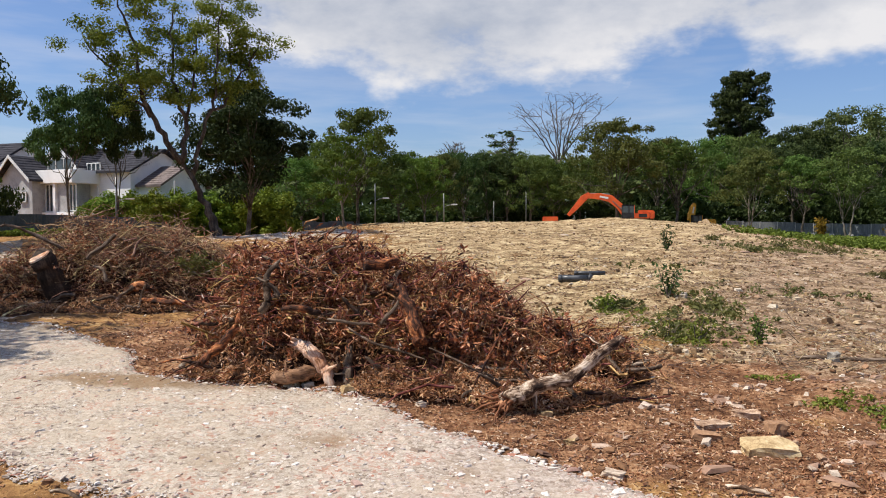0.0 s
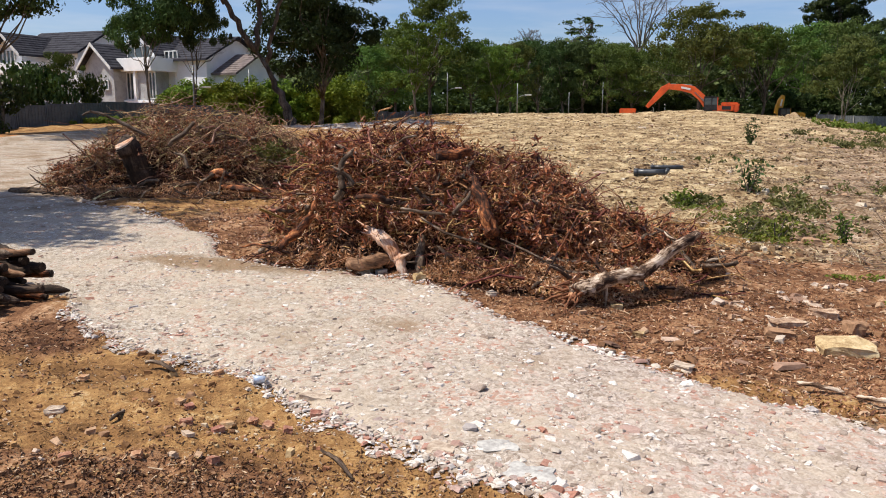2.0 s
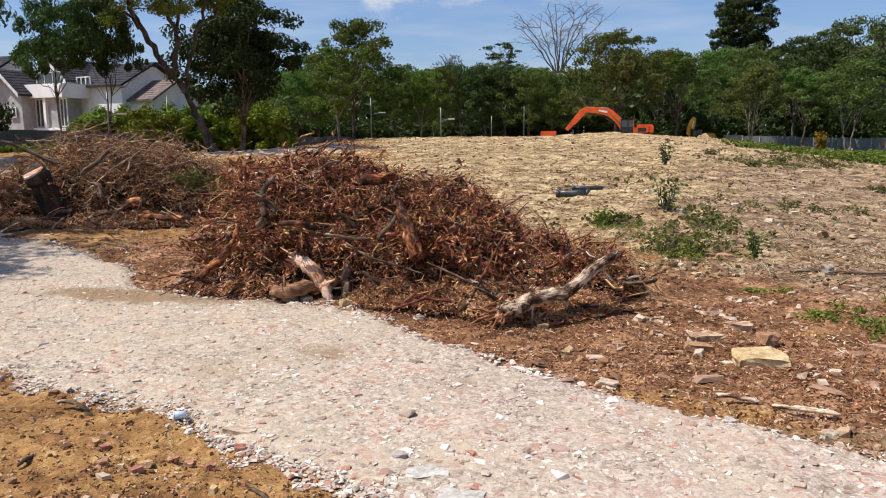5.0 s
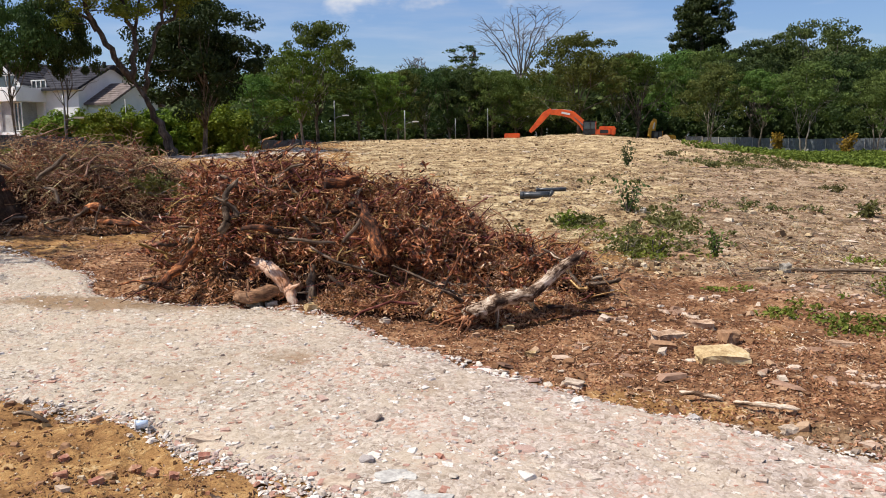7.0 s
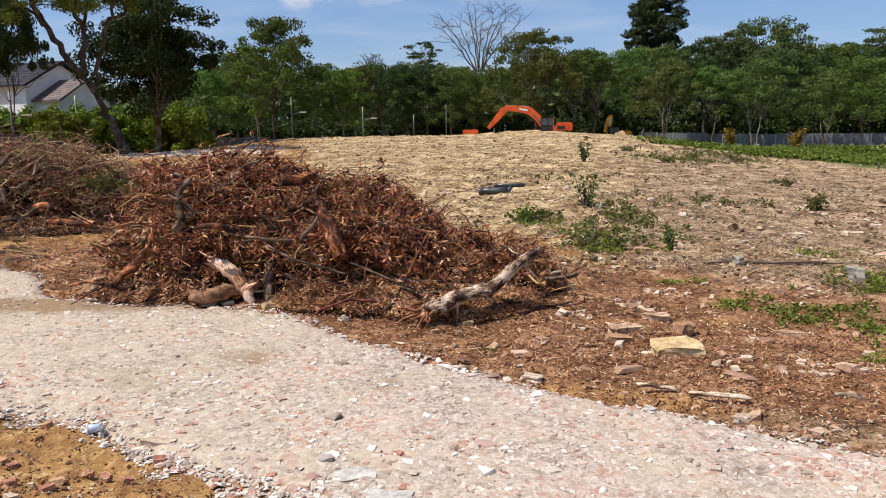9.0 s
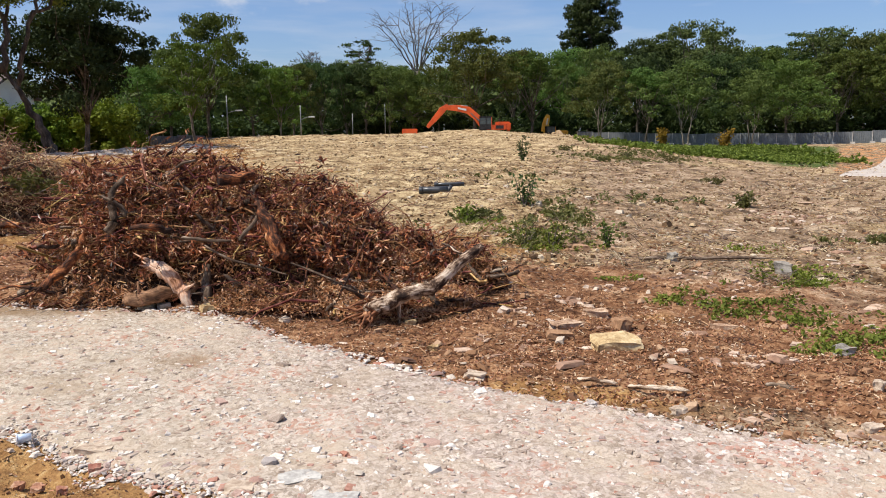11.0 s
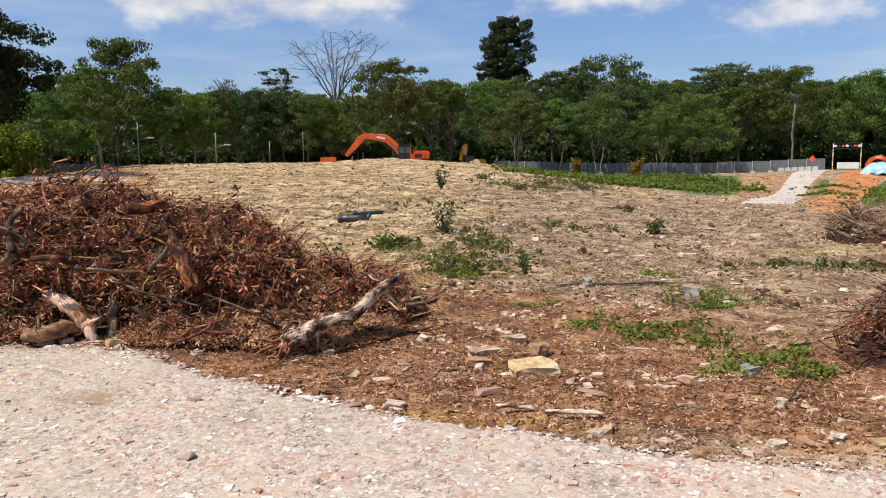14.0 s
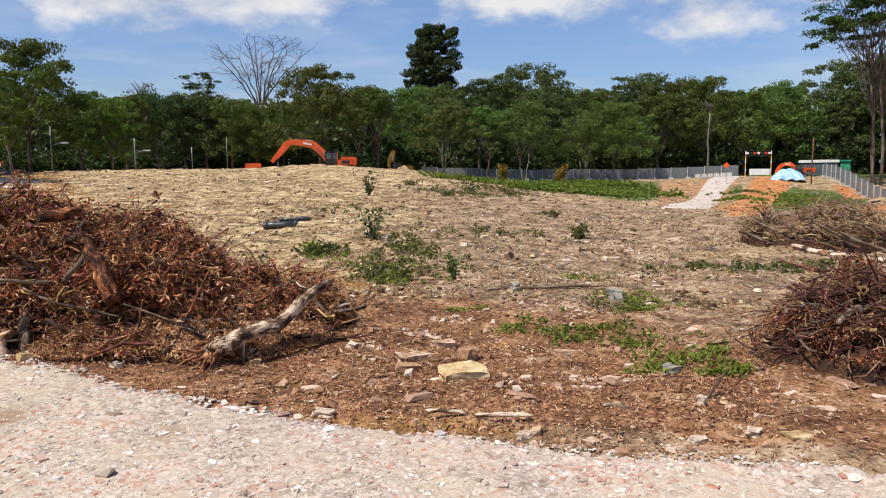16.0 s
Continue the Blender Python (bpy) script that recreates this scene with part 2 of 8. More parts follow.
def waves(x, y, scale, seed=0):
    """A cheap smooth random relief between about -1 and 1."""
    rng = np.random.RandomState(seed)
    out = 0
    for _ in range(7):
        ang, ph, k = rng.uniform(0, 6.28), rng.uniform(0, 6.28), rng.uniform(0.6, 1.7) / scale * 6.28
        out = out + np.sin(k * (np.cos(ang) * x + np.sin(ang) * y) + ph + 1.3 * np.sin(k * 0.5 * (np.sin(ang) * x - np.cos(ang) * y) + ph * 2))
    return out / 4.2


def bump_at(x, y, cx, cy, rx, ry, turn=0.0):
    c, s = math.cos(radians(turn)), math.sin(radians(turn))
    u, v = ((x - cx) * c + (y - cy) * s) / rx, (-(x - cx) * s + (y - cy) * c) / ry
    return np.exp(-(u * u + v * v))


def track_edges(x):
    """The y of the near and the far edge of the stone track at x, near the camera."""
    return np.interp(x, TX, TN), np.interp(x, TX, TF)


TX = [-30, -19, -14.5, -11, -8.4, -6.0, -5.3, -4.0, -2.7, -1.9, -1.2, -0.3, 0.4, 1.25, 2.2, 3.3, 4.7, 5.3, 8, 12]
TF = [54, 34, 23.6, 18.4, 16.9, 14.6, 13.0, 12.1, 11.6, 11.2, 10.8, 9.5, 8.5, 7.7, 6.7, 5.6, 4.6, 4.1, 2.4, 0.0]
TN = [34, 19, 14.2, 12.0, 10.8, 9.4, 8.4, 7.35, 6.8, 6.1, 5.5, 4.85, 4.6, 3.9, 3.3, 2.6, 1.7, 1.3, -0.5, -3.0]


def on_track(x, y):
    n, f = track_edges(x)
    return smooth(0, 0.5, y - n) * smooth(0, 0.5, f - y)


def height(x, y, rough=True):
    """The lie of the land."""
    x, y = np.asarray(x, float), np.asarray(y, float)
    r, az = np.hypot(x, y), np.degrees(np.arctan2(x, y))
    rise = 1.0 + 1.45 * smooth(-14, -3, az) - 3.3 * smooth(15, 37, az) + 1.2 * smooth(44, 60, az)
    rise = np.where(np.abs(az) > 90, 0.4, rise)
    u = np.clip((r - 15) / 85, 0, None)
    z = rise * np.minimum(u, 1.08)
    edge = 97 - 27 * smooth(18, 36, az) - 14 * smooth(40, 44, az)
    far = 0.9 - 0.5 * smooth(18, 28, az) + 0.45 * smooth(36, 44, az)
    z = z + (far - z) * smooth(0, 1, (r - edge) / (18 + 24 * smooth(18, 36, az) - 8 * smooth(40, 44, az)))
    z = z + 0.45 * smooth(45, 62, r) * (1 - smooth(80, 95, r)) * smooth(-19, -25, az) + 0.4 * bump_at(x, y, 78.9, 76.7, 9, 9) + 0.8 * bump_at(x, y, -16.0, 60.0, 15, 13)
    z = z - 2.9 * bump_at(x, y, 78, 56, 22, 16) + 0.5 * bump_at(x, y, 20.5, 96, 6, 3)
    z = z + 0.35 * bump_at(x, y, -3.2, 2.2, 2.6, 1.8) + 0.2 * bump_at(x, y, 0.0, 0.0, 2.5, 2.0)
    if rough:
        t = on_track(x, y)
        flat = 1 - 0.93 * smooth(3.2, 1.3, np.abs(az - 39.4 - 3.1 * np.clip((r - 53) / 67, 0, 1))) * smooth(44, 53, r) * (1 - smooth(122, 140, r))
        lim = smooth(3, 8, r) * (1 - smooth(150, 400, r))
        z = z + flat * (1 - t) * (0.10 * lim * waves(x, y, 6.5, 1) + 0.05 * waves(x, y, 1.7, 2) + (0.022 * waves(x, y, 0.55, 3) + 0.016 * waves(x, y, 0.27, 14) * (1 - smooth(9, 14, r))) * (1 - smooth(30, 60, r)) + 0.08 * waves(x, y, 3.1, 6) * smooth(16, 30, r) * (1 - smooth(100, 120, r)))
        z = z + t * 0.015 * waves(x, y, 1.3, 4) + flat * 0.35 * waves(x, y, 25, 5) * smooth(25, 60, r) * (1 - smooth(84, 110, r))
    return z


def ground_z(x, y):
    return float(height(x, y))


def sheet(azs, rs, name, material, lift=None):
    A, R = np.meshgrid(np.radians(azs), rs)
    x, y = R * np.sin(A), R * np.cos(A)
    z = height(x, y)
    if lift is not None:
        z = z + lift(x, y)
    v = np.stack([x, y, z], -1).reshape(-1, 3)
    nr, na = A.shape
    i = np.arange((nr - 1) * (na - 1))
    r, a = i // (na - 1), i % (na - 1)
    q = r * na + a
    f = np.stack([q, q + 1, q + na + 1, q + na], 1)
    return mesh_of(name, v, f[:, ::-1], material, True), x, y


def ground_material():
    m = bpy.data.materials.new("cleared_soil")
    m.use_nodes = True
    add = nodes_of(m.node_tree)
    co = add("ShaderNodeTexCoord").outputs["Object"]

    def noise_at(scale, detail=5, rough=0.6, move=(0, 0, 0)):
        v = add("ShaderNodeMapping", {0: co, 1: move}).outputs[0]
        return add("ShaderNodeTexNoise", {"Vector": v, "Scale": scale, "Detail": detail, "Roughness": rough}).outputs[0]

    def attr(n):
        return add("ShaderNodeAttribute", attribute_name=n).outputs["Fac"]
    def cells(scale, stretch, turn, move=0.0):
        v = add("ShaderNodeMapping", {0: warped, 1: (move, move, 0), 2: (0, 0, radians(turn)), 3: stretch}).outputs[0]
        t = add("ShaderNodeTexVoronoi", {"Vector": v, "Scale": scale})
        return add("ShaderNodeSeparateColor", {0: t.outputs["Color"]}).outputs
    wob = add("ShaderNodeTexNoise", {"Vector": co, "Scale": 4.0, "Detail": 3}).outputs["Color"]
    warped = add("ShaderNodeVectorMath", {0: co, 1: add("ShaderNodeVectorMath", {0: wob, "Scale": 0.35}, operation="SCALE").outputs[0]}, operation="ADD").outputs[0]
    n1, n2, n3 = noise_at(0.18), noise_at(1.1, 6, 0.65), noise_at(9, 5, 0.7)
    n4 = noise_at(38, 3, 0.7)
    c1, c2, c3 = cells(10, (1, 0.6, 1), 25), cells(15, (0.7, 1, 1), -12, 3.0), cells(26, (1, 0.7, 1), 50, 7.0)
    bits = calc(add, "ADD", calc(add, "MULTIPLY", c1[0], 0.34), calc(add, "ADD", calc(add, "MULTIPLY", c2[1], 0.33), calc(add, "MULTIPLY", c3[0], 0.33)))
    grain = calc(add, "MULTIPLY_ADD", calc(add, "ADD", calc(add, "MULTIPLY", n3, 0.55), calc(add, "MULTIPLY", n4, 0.45)), 2.2, -0.6)
    patches = calc(add, "MULTIPLY_ADD", n2, 2.0, -0.5)
    mid = calc(add, "ADD", calc(add, "MULTIPLY", patches, 0.46), calc(add, "ADD", calc(add, "MULTIPLY", grain, 0.32), calc(add, "MULTIPLY", bits, 0.22)))
    mid = calc(add, "MULTIPLY_ADD", mid, 1.25, -0.125, clamp=True)
    ochre = ramp(add, mid, [(0.22, (0.085, 0.042, 0.016)), (0.47, (0.265, 0.138, 0.053)), (0.63, (0.40, 0.232, 0.090)), (0.8, (0.56, 0.40, 0.21))])
    straw = ramp(add, mid, [(0.30, (0.11, 0.068, 0.036)), (0.46, (0.31, 0.212, 0.112)), (0.60, (0.51, 0.385, 0.215)), (0.78, (0.72, 0.60, 0.38))])
    litter = ramp(add, mid, [(0.25, (0.05, 0.020, 0.010)), (0.5, (0.22, 0.106, 0.052)), (0.64, (0.36, 0.20, 0.105)), (0.82, (0.62, 0.42, 0.26))])
    grey = ramp(add, mid, [(0.29, (0.065, 0.042, 0.028)), (0.47, (0.25, 0.165, 0.100)), (0.62, (0.41, 0.295, 0.192)), (0.80, (0.62, 0.51, 0.38))])
    grass = ramp(add, mid, [(0.25, (0.025, 0.04, 0.010)), (0.5, (0.07, 0.105, 0.025)), (0.75, (0.17, 0.19, 0.06))])
    orange = ramp(add, mid, [(0.25, (0.24, 0.085, 0.03)), (0.55, (0.48, 0.20, 0.075)), (0.75, (0.60, 0.31, 0.15))])
    pale = ramp(add, mid, [(0.25, (0.30, 0.22, 0.17)), (0.55, (0.50, 0.41, 0.33)), (0.75, (0.62, 0.54, 0.46))])

    def mask(a, n, soft=0.10):
        v = calc(add, "ADD", a, calc(add, "MULTIPLY_ADD", n, 1.7, -0.85))
        return add("ShaderNodeMapRange", {0: v, 1: 0.5 - soft, 2: 0.5 + soft, 3: 0.0, 4: 1.0}, interpolation_type="SMOOTHSTEP").outputs[0]
    m1, m2, m3 = noise_at(0.55, 7, 0.68), noise_at(0.45, 7, 0.68, (9, 4, 0)), noise_at(0.5, 7, 0.7, (2, 14, 0))
    col = mixc(add, mask(attr("straw"), m1), ochre, straw)
    col = mixc(add, mask(attr("grey"), m2, 0.2), col, grey)
    col = mixc(add, mask(attr("litter"), m3, 0.2), col, litter)
    col = mixc(add, mask(attr("orange"), n2), col, orange)
    col = mixc(add, mask(attr("pale"), n2), col, pale)
    col = mixc(add, mask(attr("grass"), calc(add, "ADD", calc(add, "MULTIPLY", n2, 0.5), calc(add, "MULTIPLY", n3, 0.5)), 0.10), col, grass)
    hgt = calc(add, "ADD", calc(add, "MULTIPLY", n3, 0.7), calc(add, "MULTIPLY", n4, 0.3))
    bmp = add("ShaderNodeBump", {"Strength": 0.9, "Distance": 0.07, "Height": calc(add, "ADD", hgt, calc(add, "MULTIPLY", bits, 0.5))})
    p = add("ShaderNodeBsdfPrincipled", {"Base Color": col, "Roughness": 0.95, "Specular IOR Level": 0.15, "Normal": bmp.outputs[0]})
    add("ShaderNodeOutputMaterial", {0: p.outputs[0]})
    return m


def far_line(az):
    return 97 - 27 * smooth(18, 36, az)


def build_ground():
    azs = np.concatenate([np.arange(-180, -52, 4.0), np.arange(-52, 70, 0.34), np.arange(70, 181, 4.0)])
    azs[-1] = 180
    rs = np.concatenate([[0.02], np.geomspace(0.7, 130, 310), np.geomspace(134, 4000, 36)])
    lift = lambda x, y: -0.05 * smooth(0.25, 0.8, on_track(x, y))
    me, x, y = sheet(azs, rs, "ground", ground_material(), lift)
    x, y = x.ravel(), y.ravel()
    r, az = np.hypot(x, y), np.degrees(np.arctan2(x, y))
    near, farr = track_edges(x)
    n = np.zeros_like(x)
    masks = {
        "straw": 0.16 + 0.60 * smooth(13, 22, r) * smooth(-9, 0, az),
        "grey": 0.12 * smooth(4, 10, az) + 0.62 * smooth(10, 26, az) * (1 - 0.35 * smooth(40, 70, r)),
        "litter": 0.62 * bump_at(x, y, -5.6, 15.6, 2.4, 3.6, 18) + 0.95 * bump_at(x, y, -0.2, 12.3, 5.6, 4.4, -22) + 0.80 * bump_at(x, y, 2.6, 9.6, 3.2, 2.2, -35) - 0.9 * bump_at(x, y, 2.94, 6.47, 0.8, 0.22, -38) - 0.8 * bump_at(x, y, 4.73, 9.69, 0.9, 0.4, -30) - 0.7 * bump_at(x, y, 5.77, 14.97, 1.2, 0.7) + 0.8 * bump_at(x, y, -10, 23, 5, 3) + 0.5 * bump_at(x, y, 5.8, 6.0, 2.4, 1.3, -35)
                  + 0.50 * smooth(0, 1.0, y - farr) * smooth(2.0, 5, x) * (1 - smooth(11, 17, r)) + 1.0 * bump_at(x, y, -2.9, 4.45, 1.5, 0.38, 8) + 0.9 * bump_at(x, y, -5.4, 7.7, 0.9, 0.6, -20) + 0.8 * bump_at(x, y, -7.5, 8.5, 2.2, 1.4),
        "grass": 0.26 * bump_at(x, y, 6.0, 18.5, 1.9, 3.4) + 0.28 * bump_at(x, y, 7.0, 9.2, 2.6, 0.9, -50) + 0.45 * bump_at(x, y, 8.6, 11.4, 0.9, 0.8) + 0.45 * bump_at(x, y, 14, 14.0, 1.8, 0.9)
                 + 0.95 * smooth(20, 25, az) * (1 - smooth(37, 39, az)) * smooth(-6, 4, r - far_line(az)) * (1 - smooth(34, 44, r - far_line(az)))
                 + 0.75 * smooth(118, 126, r) + 0.95 * smooth(45.0, 45.6, az) * smooth(0.9, 0.4, az - (47.3 + 4.2 * (122 - r) / 50)) * (1 - smooth(50.6, 51.4, az)) * smooth(44, 50, r) * (1 - smooth(98, 106, r)) + 0.8 * smooth(41.8, 42.3, az) * (1 - smooth(43.1, 43.6, az)) * smooth(66, 72, r) * (1 - smooth(96, 104, r)) + 0.8 * bump_at(x, y, -36, 62, 8, 3),
        "orange": 1.0 * smooth(1.6, 0.8, np.abs(az - 43.5 - 1.8 * (r - 45) / 66)) * smooth(41, 47, r) * (1 - smooth(108, 116, r)) + 0.95 * smooth(-0.9, -0.3, az - (48.2 + 4.2 * (122 - r) / 50)) * smooth(50, 60, r) * (1 - smooth(104, 112, r))
                  + 0.6 * smooth(48.5, 50, az) * smooth(38, 43, r) * (1 - smooth(50, 56, r)) + 0.45 * smooth(36.5, 38, az) * (1 - smooth(42.5, 43.5, az)) * smooth(50, 58, r) * (1 - smooth(105, 112, r)) + 0.6 * bump_at(x, y, -26, 46, 12, 7),
        "pale": 0.8 * bump_at(x, y, -13, 60, 10, 6) + 0.75 * smooth(16, 26, r) * (1 - smooth(-30, -24, az)) * smooth(-44, -40, az) * (1 - smooth(34, 42, r)),
    }
    ahead = 1 - smooth(62, 85, np.abs(az))
    masks["straw"], masks["grey"], masks["orange"] = masks["straw"] * ahead, masks["grey"] * ahead * smooth(2.5, 4.5, r), masks["orange"] * ahead
    masks["grey"] = masks["grey"] - 0.5 * bump_at(x, y, 2.94, 6.47, 0.9, 0.3, -38) - 0.5 * bump_at(x, y, 4.73, 9.69, 0.9, 0.5, -30) - 0.45 * bump_at(x, y, 15.5, 17.0, 2.0, 1.0)
    masks["grass"] = masks["grass"] * (1 - 0.9 * np.clip(masks["orange"], 0, 1))
    for k, val in masks.items():
        me.attributes.new(k, "FLOAT", "POINT").data.foreach_set("value", np.clip(val + n, 0, 1).astype(np.float32))
    ob = new("ground", me)
    tagged(ob, "bare cleared ochre soil with dry straw, wood litter and weeds", "ground", kind="structure")


build_ground()


def track_material():
    m = bpy.data.materials.new("crushed_rubble")
    m.use_nodes = True
    add = nodes_of(m.node_tree)
    place = add("ShaderNodeTexCoord").outputs["Object"]
    co = add("ShaderNodeMapping", {0: place, 2: (0.5, 0.35, 0.7)}).outputs[0]
    warp = add("ShaderNodeTexNoise", {"Vector": co, "Scale": 6.0, "Detail": 3}).outputs["Color"]
    wco = add("ShaderNodeVectorMath", {0: co, 1: add("ShaderNodeVectorMath", {0: warp, "Scale": 0.14}, operation="SCALE").outputs[0]}, operation="ADD").outputs[0]
    v1 = add("ShaderNodeTexVoronoi", {"Vector": wco, "Scale": 17.0, "Randomness": 1.0})
    v2 = add("ShaderNodeTexVoronoi", {"Vector": wco, "Scale": 42.0, "Randomness": 1.0})
    sep1 = add("ShaderNodeSeparateColor", {0: v1.outputs["Color"]})
    sep2 = add("ShaderNodeSeparateColor", {0: v2.outputs["Color"]})
    dust = add("ShaderNodeTexNoise", {"Vector": co, "Scale": 0.9, "Detail": 6, "Roughness": 0.65}).outputs[0]
    fine = add("ShaderNodeTexNoise", {"Vector": co, "Scale": 60, "Detail": 3}).outputs[0]
    red = add("ShaderNodeMapRange", {0: add("ShaderNodeTexNoise", {"Vector": co, "Scale": 1.6, "Detail": 4, "Roughness": 0.6}).outputs[0], 1: 0.45, 2: 0.66, 3: -0.12, 4: 0.32}).outputs[0]
    chip1 = ramp(add, calc(add, "ADD", sep1.outputs[0], red), [(0.0, (0.20, 0.16, 0.12)), (0.12, (0.36, 0.30, 0.24)), (0.40, (0.50, 0.45, 0.38)), (0.72, (0.66, 0.615, 0.545)), (0.88, (0.40, 0.36, 0.33)), (0.95, (0.44, 0.21, 0.14)), (1.0, (0.36, 0.15, 0.10))])
    chip2 = ramp(add, calc(add, "ADD", sep2.outputs[1], red), [(0.0, (0.16, 0.12, 0.09)), (0.2, (0.34, 0.28, 0.22)), (0.55, (0.50, 0.45, 0.37)), (0.85, (0.70, 0.655, 0.58)), (1.0, (0.46, 0.26, 0.18))])
    col = mixc(add, 0.5, chip1, chip2)
    sand = mixc(add, calc(add, "MULTIPLY_ADD", fine, 2.0, -0.5, clamp=True), rgb((0.38, 0.300, 0.216)), rgb((0.57, 0.480, 0.375)))
    east = add("ShaderNodeMapRange", {0: calc(add, "ADD", add("ShaderNodeSeparateXYZ", {0: place}).outputs[0], calc(add, "MULTIPLY_ADD", dust, 5.0, -2.5)), 1: -3.0, 2: 2.0, 3: 0.0, 4: 1.0}, interpolation_type="SMOOTHSTEP").outputs[0]
    col = mixc(add, 1.0, col, mixc(add, east, rgb((0.93, 0.895, 0.86)), rgb((0.91, 0.835, 0.85))), "MULTIPLY")
    dm = add("ShaderNodeMapRange", {0: dust, 1: 0.40, 2: 0.66, 3: 0.10, 4: 0.75}, interpolation_type="SMOOTHSTEP").outputs[0]
    col = mixc(add, dm, col, sand)
    soil = mixc(add, fine, rgb((0.13, 0.075, 0.035)), rgb((0.36, 0.24, 0.13)))
    stain = add("ShaderNodeTexNoise", {"Vector": co, "Scale": 0.7, "Detail": 7, "Roughness": 0.7}).outputs[0]
    dirt = calc(add, "ADD", add("ShaderNodeAttribute", attribute_name="dirt").outputs["Fac"], calc(add, "MULTIPLY_ADD", stain, 2.0, -1.0))
    dirt = add("ShaderNodeMapRange", {0: dirt, 1: 0.25, 2: 0.75, 3: 0.0, 4: 0.85}, interpolation_type="SMOOTHSTEP").outputs[0]
    col = mixc(add, dirt, col, soil)
    hgt = calc(add, "ADD", calc(add, "MULTIPLY", sep1.outputs[1], calc(add, "SUBTRACT", 1.0, dm)), calc(add, "MULTIPLY", sep2.outputs[0], 0.5))
    hgt = calc(add, "ADD", hgt, calc(add, "MULTIPLY", fine, 0.3))
    bmp = add("ShaderNodeBump", {"Strength": 0.9, "Distance": 0.035, "Height": hgt})
    p = add("ShaderNodeBsdfPrincipled", {"Base Color": col, "Roughness": 0.93, "Specular IOR Level": 0.2, "Normal": bmp.outputs[0]})
    add("ShaderNodeOutputMaterial", {0: p.outputs[0]})
    return m


M_TRACK = track_material()


def build_track():
    """The curved bed of crushed rubble, a few centimetres proud of the soil, with crumbling edges."""
    xs = np.concatenate([np.linspace(-30, -12, 60), np.linspace(-11.9, 6, 360), np.linspace(6.1, 12, 30)])
    ws = np.concatenate([[-0.06, -0.03], np.linspace(0, 1, 90), [1.03, 1.06]])
    near, far = track_edges(xs)
    k = np.ones(9) / 9
    sm = lambda a: np.convolve(np.pad(a, 4, mode="edge"), k, mode="valid")
    ragged = 0.05 * waves(xs, xs * 0.3, 1.4, 8) + 0.05 * waves(xs, xs * 0.2, 0.45, 9)
    near, far = sm(near) + ragged, sm(far) + 0.10 * waves(xs, xs * 0.4, 1.1, 10) + 0.05 * waves(xs, xs * 0.2, 0.4, 11)
    Y = near[:, None] + (far - near)[:, None] * ws[None]
    X = np.repeat(xs[:, None], len(ws), 1)
    prof = smooth(-0.06, 0.05, ws) * smooth(-0.06, 0.05, 1 - ws)
    Z = height(X, Y) - 0.05 + prof[None] * (0.075 + 0.012 * waves(X, Y, 0.25, 12) + 0.008 * waves(X, Y, 0.12, 13))
    v = np.stack([X, Y, Z], -1).reshape(-1, 3)
    nx, nw = X.shape
    i = np.arange((nx - 1) * (nw - 1))
    q = (i // (nw - 1)) * nw + i % (nw - 1)
    f = np.stack([q, q + nw, q + nw + 1, q + 1], 1)
    me = mesh_of("road", v, f, M_TRACK, True)
    edge = np.repeat((0.22 * (1 - smooth(0, 0.09, ws) * smooth(0, 0.07, 1 - ws)))[None], len(xs), 0)
    dirt = 0.12 + edge + 0.75 * bump_at(X, Y, -4.6, 11.8, 2.4, 0.55, -14) + 0.35 * bump_at(X, Y, -1.5, 8.6, 2.5, 0.5, -20) + 0.3 * smooth(14, 24, np.hypot(X, Y))
    me.attributes.new("dirt", "FLOAT", "POINT").data.foreach_set("value", np.clip(dirt, 0, 1).ravel().astype(np.float32))
    tagged(new("road", me), "pale crushed rubble site track with brick chips", "road", kind="structure")


build_track()


